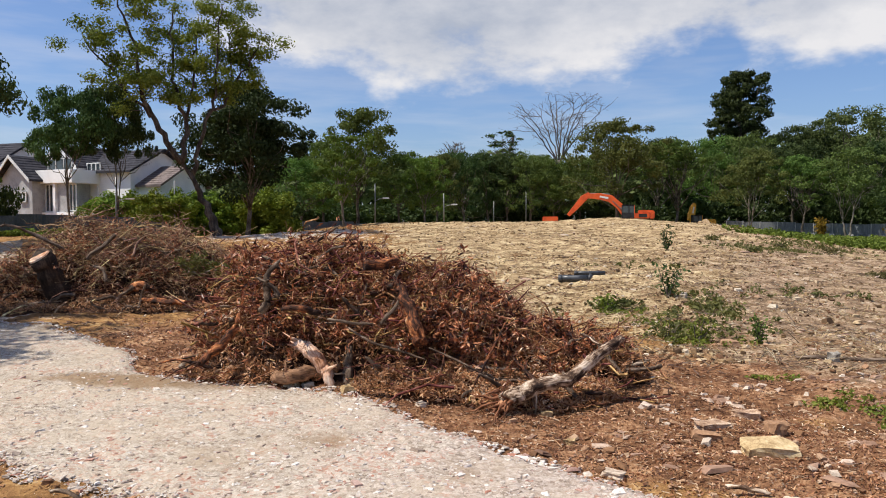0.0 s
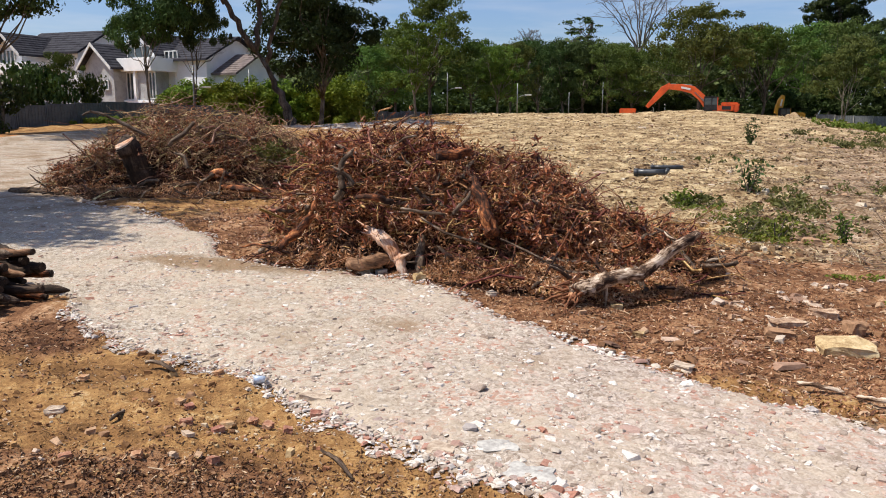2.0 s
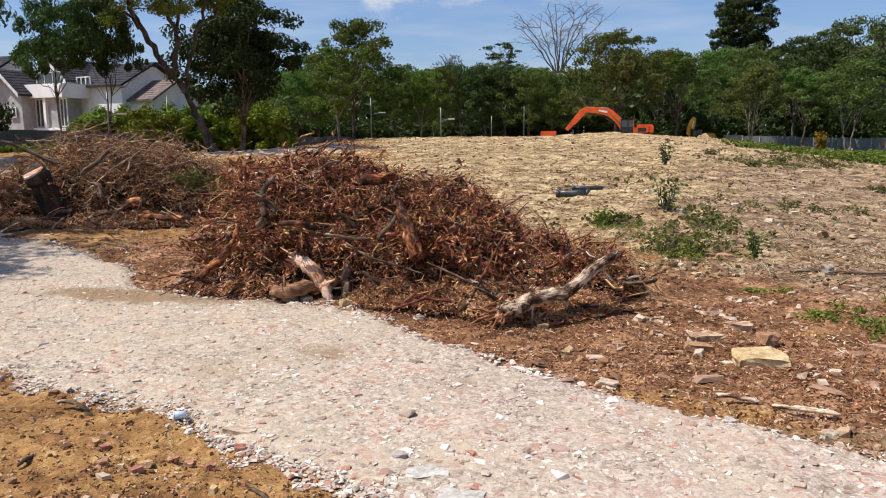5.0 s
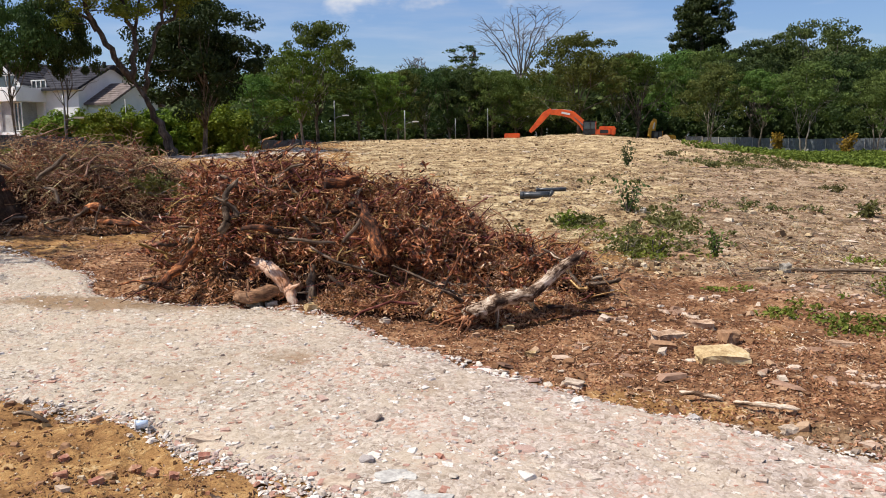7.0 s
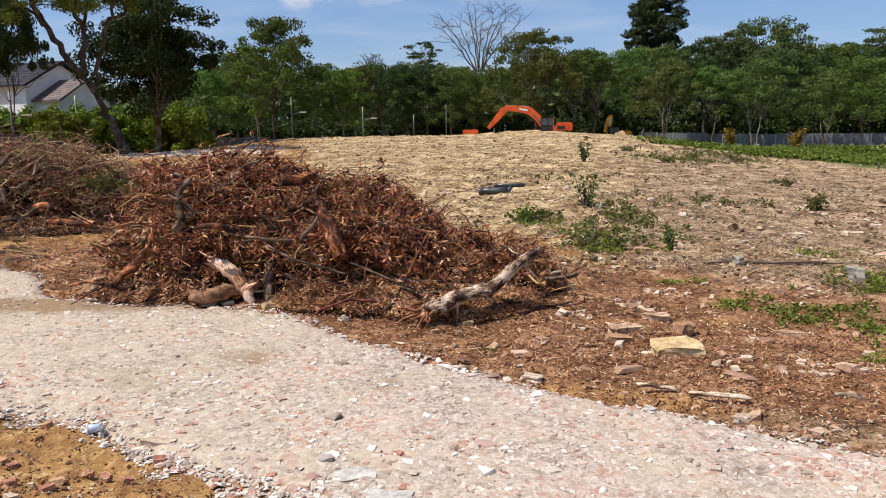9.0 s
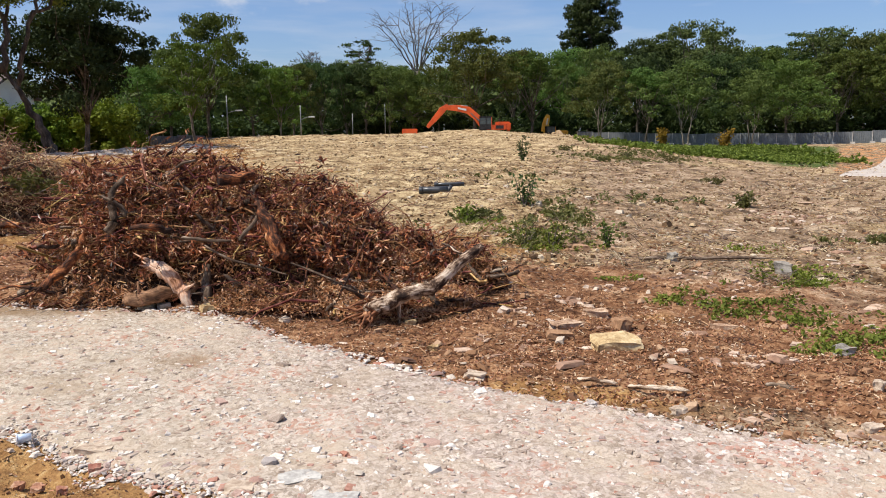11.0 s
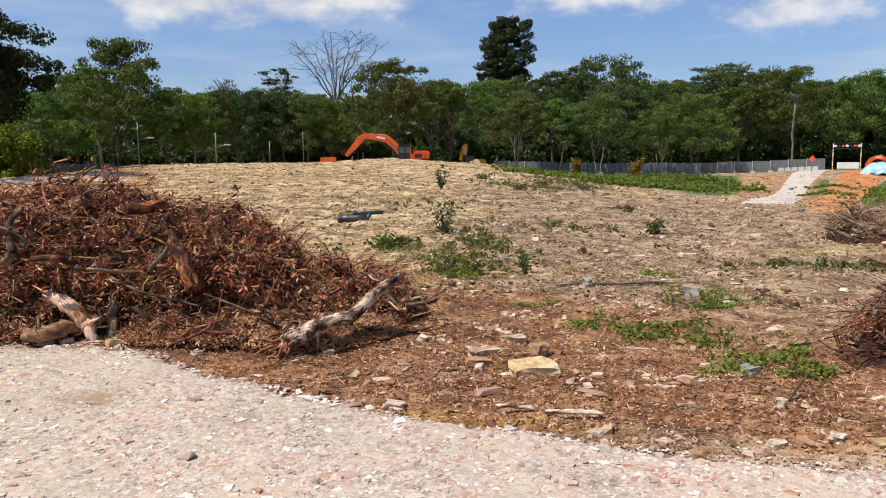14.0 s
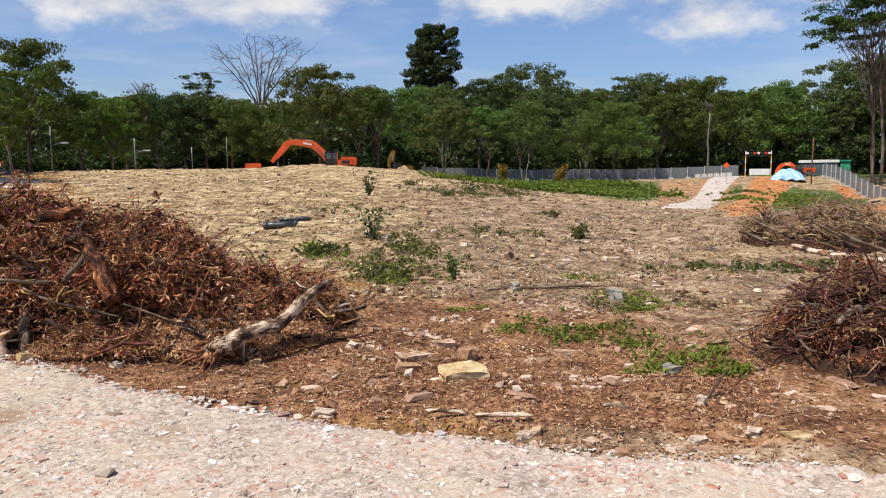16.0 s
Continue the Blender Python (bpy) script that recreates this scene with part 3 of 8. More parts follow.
# ---- trees ----
def crown_points(rng, w, d, h, clumps, per, clump, flat=0.6, low=-0.5, hollow=0.5, lobes=6):
    """Leaf places: clumps over a few overlapping lobes that make a crown of width w, depth d, height h, its foot at z = 0."""
    cen = rng.normal(size=(lobes, 3))
    cen /= np.linalg.norm(cen, axis=1)[:, None]
    cen *= rng.uniform(0.45, 1.0, (lobes, 1))
    cen[0] = (0, 0, 0.55)
    if lobes > 9:
        cen[:, 2] = np.abs(cen[:, 2]) - 0.35
        turn = np.arange(lobes) * 2.4
        far = np.hypot(cen[:, 0], cen[:, 1])
        cen[1:, 0], cen[1:, 1] = (np.cos(turn) * far)[1:], (np.sin(turn) * far)[1:]
    big = rng.uniform(0.30, 0.46, lobes)
    which = rng.randint(0, lobes, clumps)
    c = rng.normal(size=(clumps, 3))
    c /= np.linalg.norm(c, axis=1)[:, None]
    c[:, 2] = np.where(c[:, 2] < low, -c[:, 2], c[:, 2])
    c *= (hollow + (1 - hollow) * rng.uniform(0, 1, clumps) ** 0.5)[:, None] * big[which][:, None]
    c += cen[which] * 0.55
    far = np.percentile(np.abs(c), (92, 92, 91), axis=0)[[0, 1, 2], [0, 1, 2]]
    c *= (np.array([w / 2, d / 2, h / 2]) - np.array([1, 1, flat]) * clump * 0.7) / far
    lim = np.array([w / 2, d / 2, h / 2]) * 1.04
    c = np.clip(c, -lim, lim)
    lid = lim[2] * (0.25 + 0.75 * np.sqrt(np.clip(1 - (c[:, 0] / lim[0]) ** 2 * 0.9 - (c[:, 1] / lim[1]) ** 2 * 0.3, 0, 1))) * rng.uniform(0.86, 1.0, clumps)
    c[:, 2] = np.minimum(c[:, 2], lid)
    c[:, 2] += h / 2
    rad = clump * rng.uniform(0.55, 1.35, clumps)
    n = rng.normal(size=(clumps, per, 3))
    n /= np.linalg.norm(n, axis=2)[..., None]
    shell = rng.uniform(0.2, 1.0, (clumps, per)) ** 0.5
    pts = c[:, None] + n * shell[..., None] * rad[:, None, None] * np.array([1, 1, flat])
    return c, pts.reshape(-1, 3), n.reshape(-1, 3)


def pad_crown(rng, w, h, pads, per, pad):
    """Leaf places in flat, level sprays at many heights, the highest in the middle."""
    a, rr = np.arange(pads) * 2.4 + rng.uniform(-0.5, 0.5, pads), np.sqrt((np.arange(pads) + 0.5) / pads)
    z = h * (rng.uniform(0.30, 1.0, pads) ** 0.7) * (1 - 0.30 * rr ** 2)
    c = np.stack([np.cos(a) * rr * (w / 2 - pad * 0.8), np.sin(a) * rr * (w / 2 - pad * 0.8), z], -1)
    rad = pad * rng.uniform(0.5, 1.3, pads)
    t, q = rng.uniform(0, 6.28, (pads, per)), np.sqrt(rng.uniform(0, 1, (pads, per)))
    ragged = 0.7 + 0.3 * np.sin(3 * t + a[:, None]) + 0.2 * np.sin(7 * t + 2 * a[:, None])
    d = np.stack([np.cos(t) * q * ragged, np.sin(t) * q * ragged, 0.10 * (1 - q ** 2) + rng.normal(0, 0.10, (pads, per)) - 0.08 * q], -1)
    pts = c[:, None] + d * rad[:, None, None]
    nrm = d * np.array([0.3, 0.3, 0.0]) + np.array([0, 0, 1.0]) + rng.normal(0, 0.35, d.shape)
    return c, pts.reshape(-1, 3), (nrm / np.linalg.norm(nrm, axis=2)[..., None]).reshape(-1, 3)


def make_tree(name, rng, h, w, trunk_h, trunk_r, leaf, leaf_size, clumps=50, per=90, clump=1.3, flat=0.6, low=-0.5, hollow=0.45, bark=None, stems=1, lean=0.0,
              limbs=14, d=None, label="", crown_from=None, pads=0, lobes=6):
    """A tree with tapered trunk, limbs to the leaf clumps, and a crown of many small leaves. It stands at the origin."""
    root = new(name)
    c0 = trunk_h * 0.75 if crown_from is None else crown_from
    if pads:
        c, pts, nrm = pad_crown(rng, w, h - c0, pads, per, clump)
    else:
        c, pts, nrm = crown_points(rng, w, d or w, h - c0, clumps, per, clump, flat, low, hollow, lobes)
    off = np.array([lean, 0, c0])
    c, pts = c + off, pts + off
    g = Geo()
    for s in range(stems):
        bx = (s - (stems - 1) / 2) * trunk_r * 2.2
        top = np.array([lean * 0.7 + bx * 3 + rng.normal(0, 0.1 * trunk_h), rng.normal(0, 0.06 * trunk_h), trunk_h * rng.uniform(0.9, 1.1)])
        line = bent((bx, 0, -0.4), top, rng, 0.12, 8)
        g.put(*tube_arrays(line, np.linspace(trunk_r * 1.25, trunk_r * 0.62, 8) / (1 if stems == 1 else 1.3), 8, 0.08, rng))
        picks = rng.permutation(len(c))[:limbs // stems]
        for k in picks:
            start = line[rng.randint(4, 8)]
            mid = bent(start, c[k] + [0, 0, -clump * 0.2], rng, 0.22, 6)
            r0 = trunk_r * rng.uniform(0.22, 0.45)
            g.put(*tube_arrays(mid, np.linspace(r0, r0 * 0.2, 6), 5))
            for _ in range(2):
                end = mid[4] + rng.normal(0, clump * 0.9, 3)
                g.put(*tube_arrays(bent(mid[3], end, rng, 0.2, 4), np.linspace(r0 * 0.35, r0 * 0.08, 4), 4))
    part("trunk", g.mesh("trunk", bark or M_BARK, True), None, root)
    v, f = cards(pts, leaf_size, rng, normals=nrm)
    part("crown", mesh_of("crown", v, f, leaf), None, root)
    return tagged(root, label, "tree")


TREES, USED = {}, set()
EYE = 2.5


def plant(key, az, r, top, wide, label=""):
    """Stands a tree at a bearing and distance; top: the elevation of its top from the viewpoint, wide: its width, both in degrees."""
    ob, h0, w0 = TREES[key]
    p = polar(az, r)
    z = ground_z(p.x, p.y) - 0.1
    h, w = EYE + r * math.tan(radians(top)) - z, r * radians(wide)
    turn = (az * 37) % 360
    m = pose(p.x, p.y, z, 0, 0, turn) @ Matrix.Diagonal((w / w0, w / w0, h / h0, 1))
    if key not in USED:
        USED.add(key)
        ob.matrix_basis = m
        made = ob
    else:
        made = copy_thing(ob, Matrix.Identity(4))
        made.matrix_basis = m
    if label:
        made["label"] = label
    return made


def kind(key, h, w, **kw):
    TREES[key] = (make_tree(kw.pop("name", "tree"), np.random.RandomState(len(TREES) + 11), h, w, **kw), h, w)


kind("round", 14, 12, trunk_h=5.5, trunk_r=0.26, leaf=M_LEAFOLIVE, leaf_size=0.21, clumps=130, per=105, clump=1.30, flat=0.5, crown_from=2.0, lobes=18, bark=M_BARK, label="broad leafy olive-green tree at the edge of the clearing")
kind("round_b", 14, 12, trunk_h=5.0, trunk_r=0.24, leaf=M_LEAF, leaf_size=0.21, clumps=125, per=105, clump=1.3, flat=0.55, crown_from=1.2, lobes=20, label="dense green tree at the edge of the clearing")
kind("open", 14, 12, trunk_h=6.0, trunk_r=0.24, leaf=M_LEAF, leaf_size=0.22, clumps=110, per=105, clump=1.05, flat=0.5, crown_from=5.0, lobes=12, hollow=0.6, limbs=26, label="leafy green tree with open crown and bare lower trunk")
kind("forked", 11, 11, trunk_h=4.0, trunk_r=0.16, leaf=M_LEAFOLIVE, leaf_size=0.20, clumps=95, per=100, clump=0.95, flat=0.5, crown_from=3.0, lobes=12, hollow=0.55, stems=2, limbs=12, bark=M_PALEBARK, label="low spreading tree with pale forked stems and olive leaves")
kind("high", 14, 12, trunk_h=8.0, trunk_r=0.17, leaf=M_LEAFDARK, leaf_size=0.22, clumps=130, per=150, clump=1.30, flat=0.55, crown_from=6.6, lobes=8, hollow=0.5, stems=2, limbs=14, bark=M_BARK, label="leafy tree with slim forked stems in front of the house")
kind("fresh", 12, 9, trunk_h=4.6, trunk_r=0.17, leaf=M_LEAFFRESH, leaf_size=0.21, clumps=90, per=95, clump=0.85, crown_from=2.6, bark=M_PALEBARK, lobes=11, limbs=18, label="slender bright green tree with a pale trunk")
kind("dark", 14, 12, trunk_h=5.0, trunk_r=0.3, leaf=M_LEAFDARK, leaf_size=0.22, clumps=120, per=100, clump=1.35, flat=0.5, crown_from=2.2, lobes=18, label="dense dark green tree in the woods")
kind("oak", 14, 12, trunk_h=5.0, trunk_r=0.24, leaf=M_LEAFBLACK, leaf_size=0.23, clumps=150, per=190, clump=1.45, flat=0.6, crown_from=3.8, low=-0.9, hollow=0.3, limbs=24, lobes=16, label="dense blackish-green tree with low spreading limbs")
kind("dome", 14, 16, trunk_h=7.0, trunk_r=0.32, leaf=M_LEAFHILL, leaf_size=0.22, clumps=200, per=100, clump=1.35, flat=0.36, crown_from=2.0, low=-0.9, lobes=26, hollow=0.6, limbs=20, label="wide domed tree of fine layered foliage in the woods")
kind("tall", 24, 9, trunk_h=15, trunk_r=0.4, leaf=M_LEAFDARK, leaf_size=0.26, clumps=250, per=110, clump=1.0, crown_from=7.0, lobes=30, hollow=0.3, label="tall dark tree standing above the others")
kind("bush", 4, 6, trunk_h=1.2, trunk_r=0.1, leaf=M_LEAFDARK, leaf_size=0.30, clumps=44, per=34, limbs=6, clump=0.95, crown_from=-0.6, low=-0.9, label="dark-leaved shrub, its colour partly standing in for shade under trees", name="shrub")
kind("bamboo", 5.5, 6, trunk_h=2.0, trunk_r=0.08, leaf=M_BAMBOO, leaf_size=0.22, clumps=80, per=85, limbs=6, clump=0.8, crown_from=-0.5, low=-0.9, flat=1.0, label="yellow-green bamboo-like shrub behind the fence", name="shrub")
kind("umbrella", 24, 18, trunk_h=13.5, trunk_r=0.20, leaf=M_LEAFDARK, leaf_size=0.20, pads=105, per=230, clump=1.75, crown_from=9, bark=M_BARK, stems=3, limbs=66, label="tall umbrella-crowned tree with layered sprays of dark leaves")

# the edge of the woods, from left to right: kind, bearing, distance, elevation of the top, width in degrees
for row in [
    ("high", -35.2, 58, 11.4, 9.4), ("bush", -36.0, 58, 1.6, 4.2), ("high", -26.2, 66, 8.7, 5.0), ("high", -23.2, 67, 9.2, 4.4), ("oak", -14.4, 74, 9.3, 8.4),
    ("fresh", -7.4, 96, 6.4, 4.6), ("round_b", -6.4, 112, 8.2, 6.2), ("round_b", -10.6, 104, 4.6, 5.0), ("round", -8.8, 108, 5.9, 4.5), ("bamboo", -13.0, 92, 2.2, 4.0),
]:
    plant(*row)
for row in [
    ("round_b", -3.2, 112, 5.2, 4.6), ("fresh", -1.4, 110, 4.8, 3.6), ("round", -0.4, 118, 4.9, 3.6), ("dark", 1.6, 122, 5.2, 3.8), ("dark", 3.4, 124, 5.1, 3.6), ("dark", 4.8, 124, 4.9, 3.6),
    ("round", 6.4, 122, 4.9, 4.2), ("round_b", 8.2, 122, 4.4, 4.2), ("round_b", 10.0, 126, 4.6, 4.0), ("round", 12.9, 116, 7.1, 6.6),
]:
    plant(*row)
for row in [
    ("dark", 15.6, 130, 5.8, 4.4), ("open", 17.0, 121, 5.6, 4.6), ("tall", 21.2, 168, 10.1, 3.8), ("round_b", 19.4, 138, 5.7, 4.2), ("forked", 21.9, 114, 4.9, 4.6),
    ("round", 22.0, 136, 5.8, 4.4), ("dark", 24.6, 128, 5.2, 4.4), ("dark", 24.8, 150, 6.3, 5.0), ("dome", 28.5, 150, 7.0, 7.6), ("forked", 28.0, 114, 4.6, 5.2), ("open", 25.2, 118, 4.3, 3.8),
]:
    plant(*row)
for row in [
    ("dome", 32.0, 158, 5.2, 5.5), ("dark", 30.6, 132, 5.2, 4.6), ("round_b", 32.6, 135, 5.4, 5.0), ("umbrella", 36.0, 152, 6.6, 7.0), ("dome", 37.4, 146, 6.1, 7.0), ("round_b", 34.6, 118, 4.5, 4.8), ("forked", 32.2, 117, 4.0, 4.0),
    ("open", 37.6, 128, 4.9, 4.6), ("round_b", 40.6, 130, 6.0, 4.2), ("round", 39.2, 140, 5.8, 4.2), ("round_b", 43.4, 138, 5.0, 4.6), ("round_b", 46.0, 142, 5.4, 4.6), ("dome", 49.4, 146, 6.7, 6.5),
]:
    plant(*row)
for row in [("umbrella", 51.4, 112, 13.8, 10.5), ("umbrella", 57.0, 122, 12.5, 10.0), ("dark", 51.8, 150, 6.3, 6.5), ("dark", 55.5, 128, 7.0, 8.0), ("dark", 53.6, 140, 5.6, 5.0), ("oak", -54.0, 24.2, 28, 22), ("dark", 62, 90, 8, 9)]:
    plant(*row)
# shrubs along the foot of the woods; their dark leaf colour stands in for under-canopy shade
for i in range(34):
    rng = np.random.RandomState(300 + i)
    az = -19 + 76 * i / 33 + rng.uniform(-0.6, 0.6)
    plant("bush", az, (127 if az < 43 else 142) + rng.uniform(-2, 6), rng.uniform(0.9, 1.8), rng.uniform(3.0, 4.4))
for i in range(9):
    rng = np.random.RandomState(400 + i)
    plant("bamboo", -23.5 + 1.35 * i, 84 + rng.uniform(-2, 4), rng.uniform(1.7, 2.5), rng.uniform(3.0, 4.2))
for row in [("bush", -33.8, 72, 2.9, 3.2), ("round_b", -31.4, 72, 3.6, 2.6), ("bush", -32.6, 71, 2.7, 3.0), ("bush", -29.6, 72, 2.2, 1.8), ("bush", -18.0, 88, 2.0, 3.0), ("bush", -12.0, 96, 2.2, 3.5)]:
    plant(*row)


def far_woods():
    """The wooded slope behind the first trees: many rounded crowns, each a shell of small leaf sprays."""
    rng = np.random.RandomState(5)
    pts, nrm, under = [], [], []
    for r, lift, n in ((150, 0.0, 46), (162, 0.55, 46), (175, 1.0, 46), (190, 1.35, 46)):
        for k in range(n):
            az = -48 + 126 * (k + rng.uniform(0, 0.9)) / n
            top = 3.6 + lift * 0.9 + 1.1 * smooth(18, 26, az) - 1.0 * smooth(29, 33, az) - 1.6 * smooth(6, 20, -az) + rng.normal(0, 0.18)
            rad = r * radians(rng.uniform(1.5, 2.3))
            cz = EYE + r * math.tan(radians(top)) - rad * 0.75
            m = 560
            d = rng.normal(size=(m, 3))
            d[:, 2] = np.abs(d[:, 2]) * 1.1 - 0.45
            d[:, 1] = -np.abs(d[:, 1])
            d /= np.linalg.norm(d, axis=1)[:, None]
            lump = 1 + 0.10 * np.sin(d[:, 0] * 9 + k) * np.sin(d[:, 2] * 8 + 2 * k) + 0.06 * np.sin(d[:, 1] * 17 + d[:, 0] * 13) + rng.normal(0, 0.035, m)
            c = np.array([r * math.sin(radians(az)), r * math.cos(radians(az)), cz])
            pts.append(c + d * lump[:, None] * np.array([rad, rad, rad * 0.75]))
            nrm.append(d)
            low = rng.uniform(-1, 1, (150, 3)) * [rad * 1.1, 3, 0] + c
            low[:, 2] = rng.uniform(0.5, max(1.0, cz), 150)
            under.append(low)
    v, f = cards(np.concatenate(pts), 0.95, rng, normals=np.concatenate(nrm))
    tagged(new("far_woods", mesh_of("far_woods", v, f, M_LEAFHILL)), "olive-green wooded slope behind the first trees", "woods", kind="stuff")
    # near-black leaf colour here paints the deep shade below the crowns
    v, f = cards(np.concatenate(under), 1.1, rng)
    tagged(new("undergrowth", mesh_of("undergrowth", v, f, M_LEAFBLACK)), "undergrowth beneath the wooded slope, leaf colour blackened for canopy shade", "undergrowth", kind="stuff")


far_woods()


def stem_tree(name, base, ways, radius, rng, bark, label, leaf=None, leaf_size=0.3, per=60, clump=1.0, twigs=3, flat=0.7):
    """A tree drawn stem by stem: each way is a line of points from the fork; leaf clumps hang along the upper stems."""
    root = new(name)
    root.matrix_basis = pose(*base)
    g, spots = Geo(), []
    for start_r, pts in ways:
        p = np.array(pts, float)
        t = np.linspace(0, 1, len(p))
        tt = np.linspace(0, 1, len(p) * 3)
        line = np.stack([np.interp(tt, t, p[:, k]) for k in range(3)], -1)
        line[1:-1] += rng.normal(0, 0.10, (len(line) - 2, 3))
        rad = np.linspace(start_r, max(0.03, start_r * 0.22), len(line))
        g.put(*tube_arrays(line, rad * radius, 7, 0.1, rng))
        for k in range(len(line) // 3, len(line)):
            for _ in range(twigs if line[k][2] > 9.6 and start_r < 1 else 0):
                if rng.uniform() < 0.75:
                    d = rng.normal(0, 1, 3) * [1, 1, 0.5] + [0, 0, 0.45]
                    end = line[k] + d / np.linalg.norm(d) * rng.uniform(0.8, 2.3)
                    g.put(*tube_arrays(bent(line[k], end, rng, 0.25, 4), np.array([0.28, 0.2, 0.13, 0.06]) * rad[k] * radius, 4))
                    spots.append(end)
    part("trunk", g.mesh("trunk", bark, True), None, root)
    if leaf:
        c = np.array(spots)
        d = rng.normal(size=(len(c), per, 3))
        d /= np.linalg.norm(d, axis=2)[..., None]
        pts = (c[:, None] + d * rng.uniform(0.2, 1, (len(c), per, 1)) * clump * np.array([1, 1, flat])).reshape(-1, 3)
        v, f = cards(pts, leaf_size, rng, normals=d.reshape(-1, 3))
        part("crown", mesh_of("crown", v, f, leaf), None, root)
    return tagged(root, label, "tree")


# the tall open tree in front of the fence: a leaning trunk, then many steep stems
b = polar(-16.55, 62)
z0 = ground_z(b.x, b.y) - 0.2


def stem_at(az, el, deeper=0.0):
    """A point of a stem, from its bearing and elevation at the tree's distance."""
    q = polar(az, 62 + deeper)
    return (q.x - b.x, q.y - b.y, EYE + 62 * math.tan(radians(el)) - z0)


def stem(*spots, deep=0.0):
    return [stem_at(az, el, deep * k / len(spots)) for k, (az, el) in enumerate(spots)]


stem_tree("tree", (b.x, b.y, z0), [
    (1.0, [(0, 0, 0)] + stem((-16.6, -0.4), (-17.3, 1.2), (-18.0, 2.86), (-18.9, 4.19))),
    (0.55, stem((-18.9, 4.19), (-19.9, 5.75), (-20.9, 7.27), (-21.4, 9.0), (-21.6, 10.6), (-22.3, 13.0), (-22.9, 15.0), deep=-1.5)),
    (0.50, stem((-18.9, 4.19), (-18.5, 6.6), (-19.0, 8.5), (-19.3, 10.2), (-19.5, 13.0), (-19.3, 15.2), deep=1.5)),
    (0.42, stem((-18.2, 3.3), (-17.6, 5.5), (-17.1, 7.5), (-16.5, 9.1), (-16.4, 13.0), (-16.0, 15.0), deep=-1.0)),
    (0.32, stem((-17.1, 7.5), (-15.9, 8.6), (-15.4, 9.6), (-15.5, 13.0), (-15.2, 14.8), deep=1.0)),
    (0.30, stem((-20.9, 7.27), (-22.4, 9.2), (-24.3, 11.3), (-25.1, 12.6), deep=1.0)),
    (0.26, stem((-15.4, 9.6), (-14.3, 11.0), (-13.4, 12.8), deep=-1.0)),
    (0.28, stem((-18.6, 7.2), (-17.9, 9.5), (-17.9, 12.0), (-17.6, 14.6), deep=2.0)),
    (0.18, stem((-19.5, 5.2), (-20.3, 4.7), (-20.9, 4.9))),
], 0.46, np.random.RandomState(61), M_DARKBARK, "tall open tree with leaning trunk and sparse yellow-green leaves", M_LEAFYEL, 0.14, 190, 0.95)


def bare_tree(az, r, top, wide, fork_el, seed, label, thick=1.0):
    """A leafless tree: a bare stem, then limbs that fork again and again into a fan."""
    rng = np.random.RandomState(seed)
    p = polar(az, r)
    z0 = ground_z(p.x, p.y) - 0.2
    hf, ht, w = EYE + r * math.tan(radians(fork_el)) - z0, EYE + r * math.tan(radians(top)) - z0, r * radians(wide) / 2
    root = new("bare_tree")
    root.matrix_basis = pose(p.x, p.y, z0)
    g = Geo()
    least = r * 0.00014

    def limb(a, b, lift, r0, r1, n, sides):
        t = np.linspace(0, 1, n)[:, None]
        c = np.array([a[0] + (b[0] - a[0]) * 0.40, a[1] + (b[1] - a[1]) * 0.40, a[2] + (b[2] - a[2]) * lift])
        line = a * (1 - t) ** 2 + 2 * c * t * (1 - t) + b * t ** 2
        line[1:-1] += rng.normal(0, 0.03 * np.linalg.norm(b - a) / math.sqrt(n), (n - 2, 3))
        g.put(*tube_arrays(line, np.maximum(np.linspace(r0, r1, n), least), sides))
        return line
    for k in range(10):
        side = (k - 4.5) / 4.5 * 0.92 + rng.uniform(-0.07, 0.07)
        deep = rng.uniform(-0.7, 0.7) * math.sqrt(1 - min(1, side * side))
        foot = np.array([0, 0, hf - (ht - hf) * rng.uniform(0.0, 0.12)])
        end = np.array([side * w, deep * w, hf + (ht - hf) * (0.95 - 0.30 * (side * side + deep * deep))])
        main = limb(foot, end, 0.62, 0.15 * thick, 0.04 * thick, 12, 6)
        for _ in range(9):
            p0 = main[rng.randint(4, 12)]
            p1 = p0 + rng.normal(0, 1, 3) * [w * 0.20, w * 0.20, (ht - hf) * 0.05] + (end - foot) * [0.14, 0.14, 0.12]
            p1[2] = min(p1[2], ht)
            sub = limb(p0, p1, 0.6, 0.06, 0.02, 7, 4)
            for _ in range(6):
                q0 = sub[rng.randint(2, 7)]
                q1 = q0 + rng.normal(0, 1, 3) * [w * 0.09, w * 0.09, (ht - hf) * 0.04] + (p1 - p0) * 0.25
                q1[2] = min(q1[2], ht)
                limb(q0, q1, 0.6, 0.02, 0.012, 4, 3)
    g.put(*tube_arrays(bent((0, 0, 0), (0, 0, hf), rng, 0.05, 8), np.linspace(0.42, 0.28, 8) * thick, 8))
    part("trunk", g.mesh("trunk", M_GREYBARK, True), None, root)
    return tagged(root, label, "tree")


bare_tree(8.65, 140, 9.35, 6.4, 4.5, 74, "tall leafless grey tree above the woods")
bare_tree(41.0, 121, 4.3, 0.5, 3.6, 76, "slender pale dead trunk among the trees", 0.4)
bare_tree(0.9, 150, 5.9, 1.6, 3.8, 72, "small leafless grey tree in the woods")
kind("thin", 20, 9, trunk_h=17, trunk_r=0.22, leaf=M_LEAFDARK, leaf_size=0.30, pads=30, per=46, clump=1.0, crown_from=8, limbs=24, label="thin layered tree")
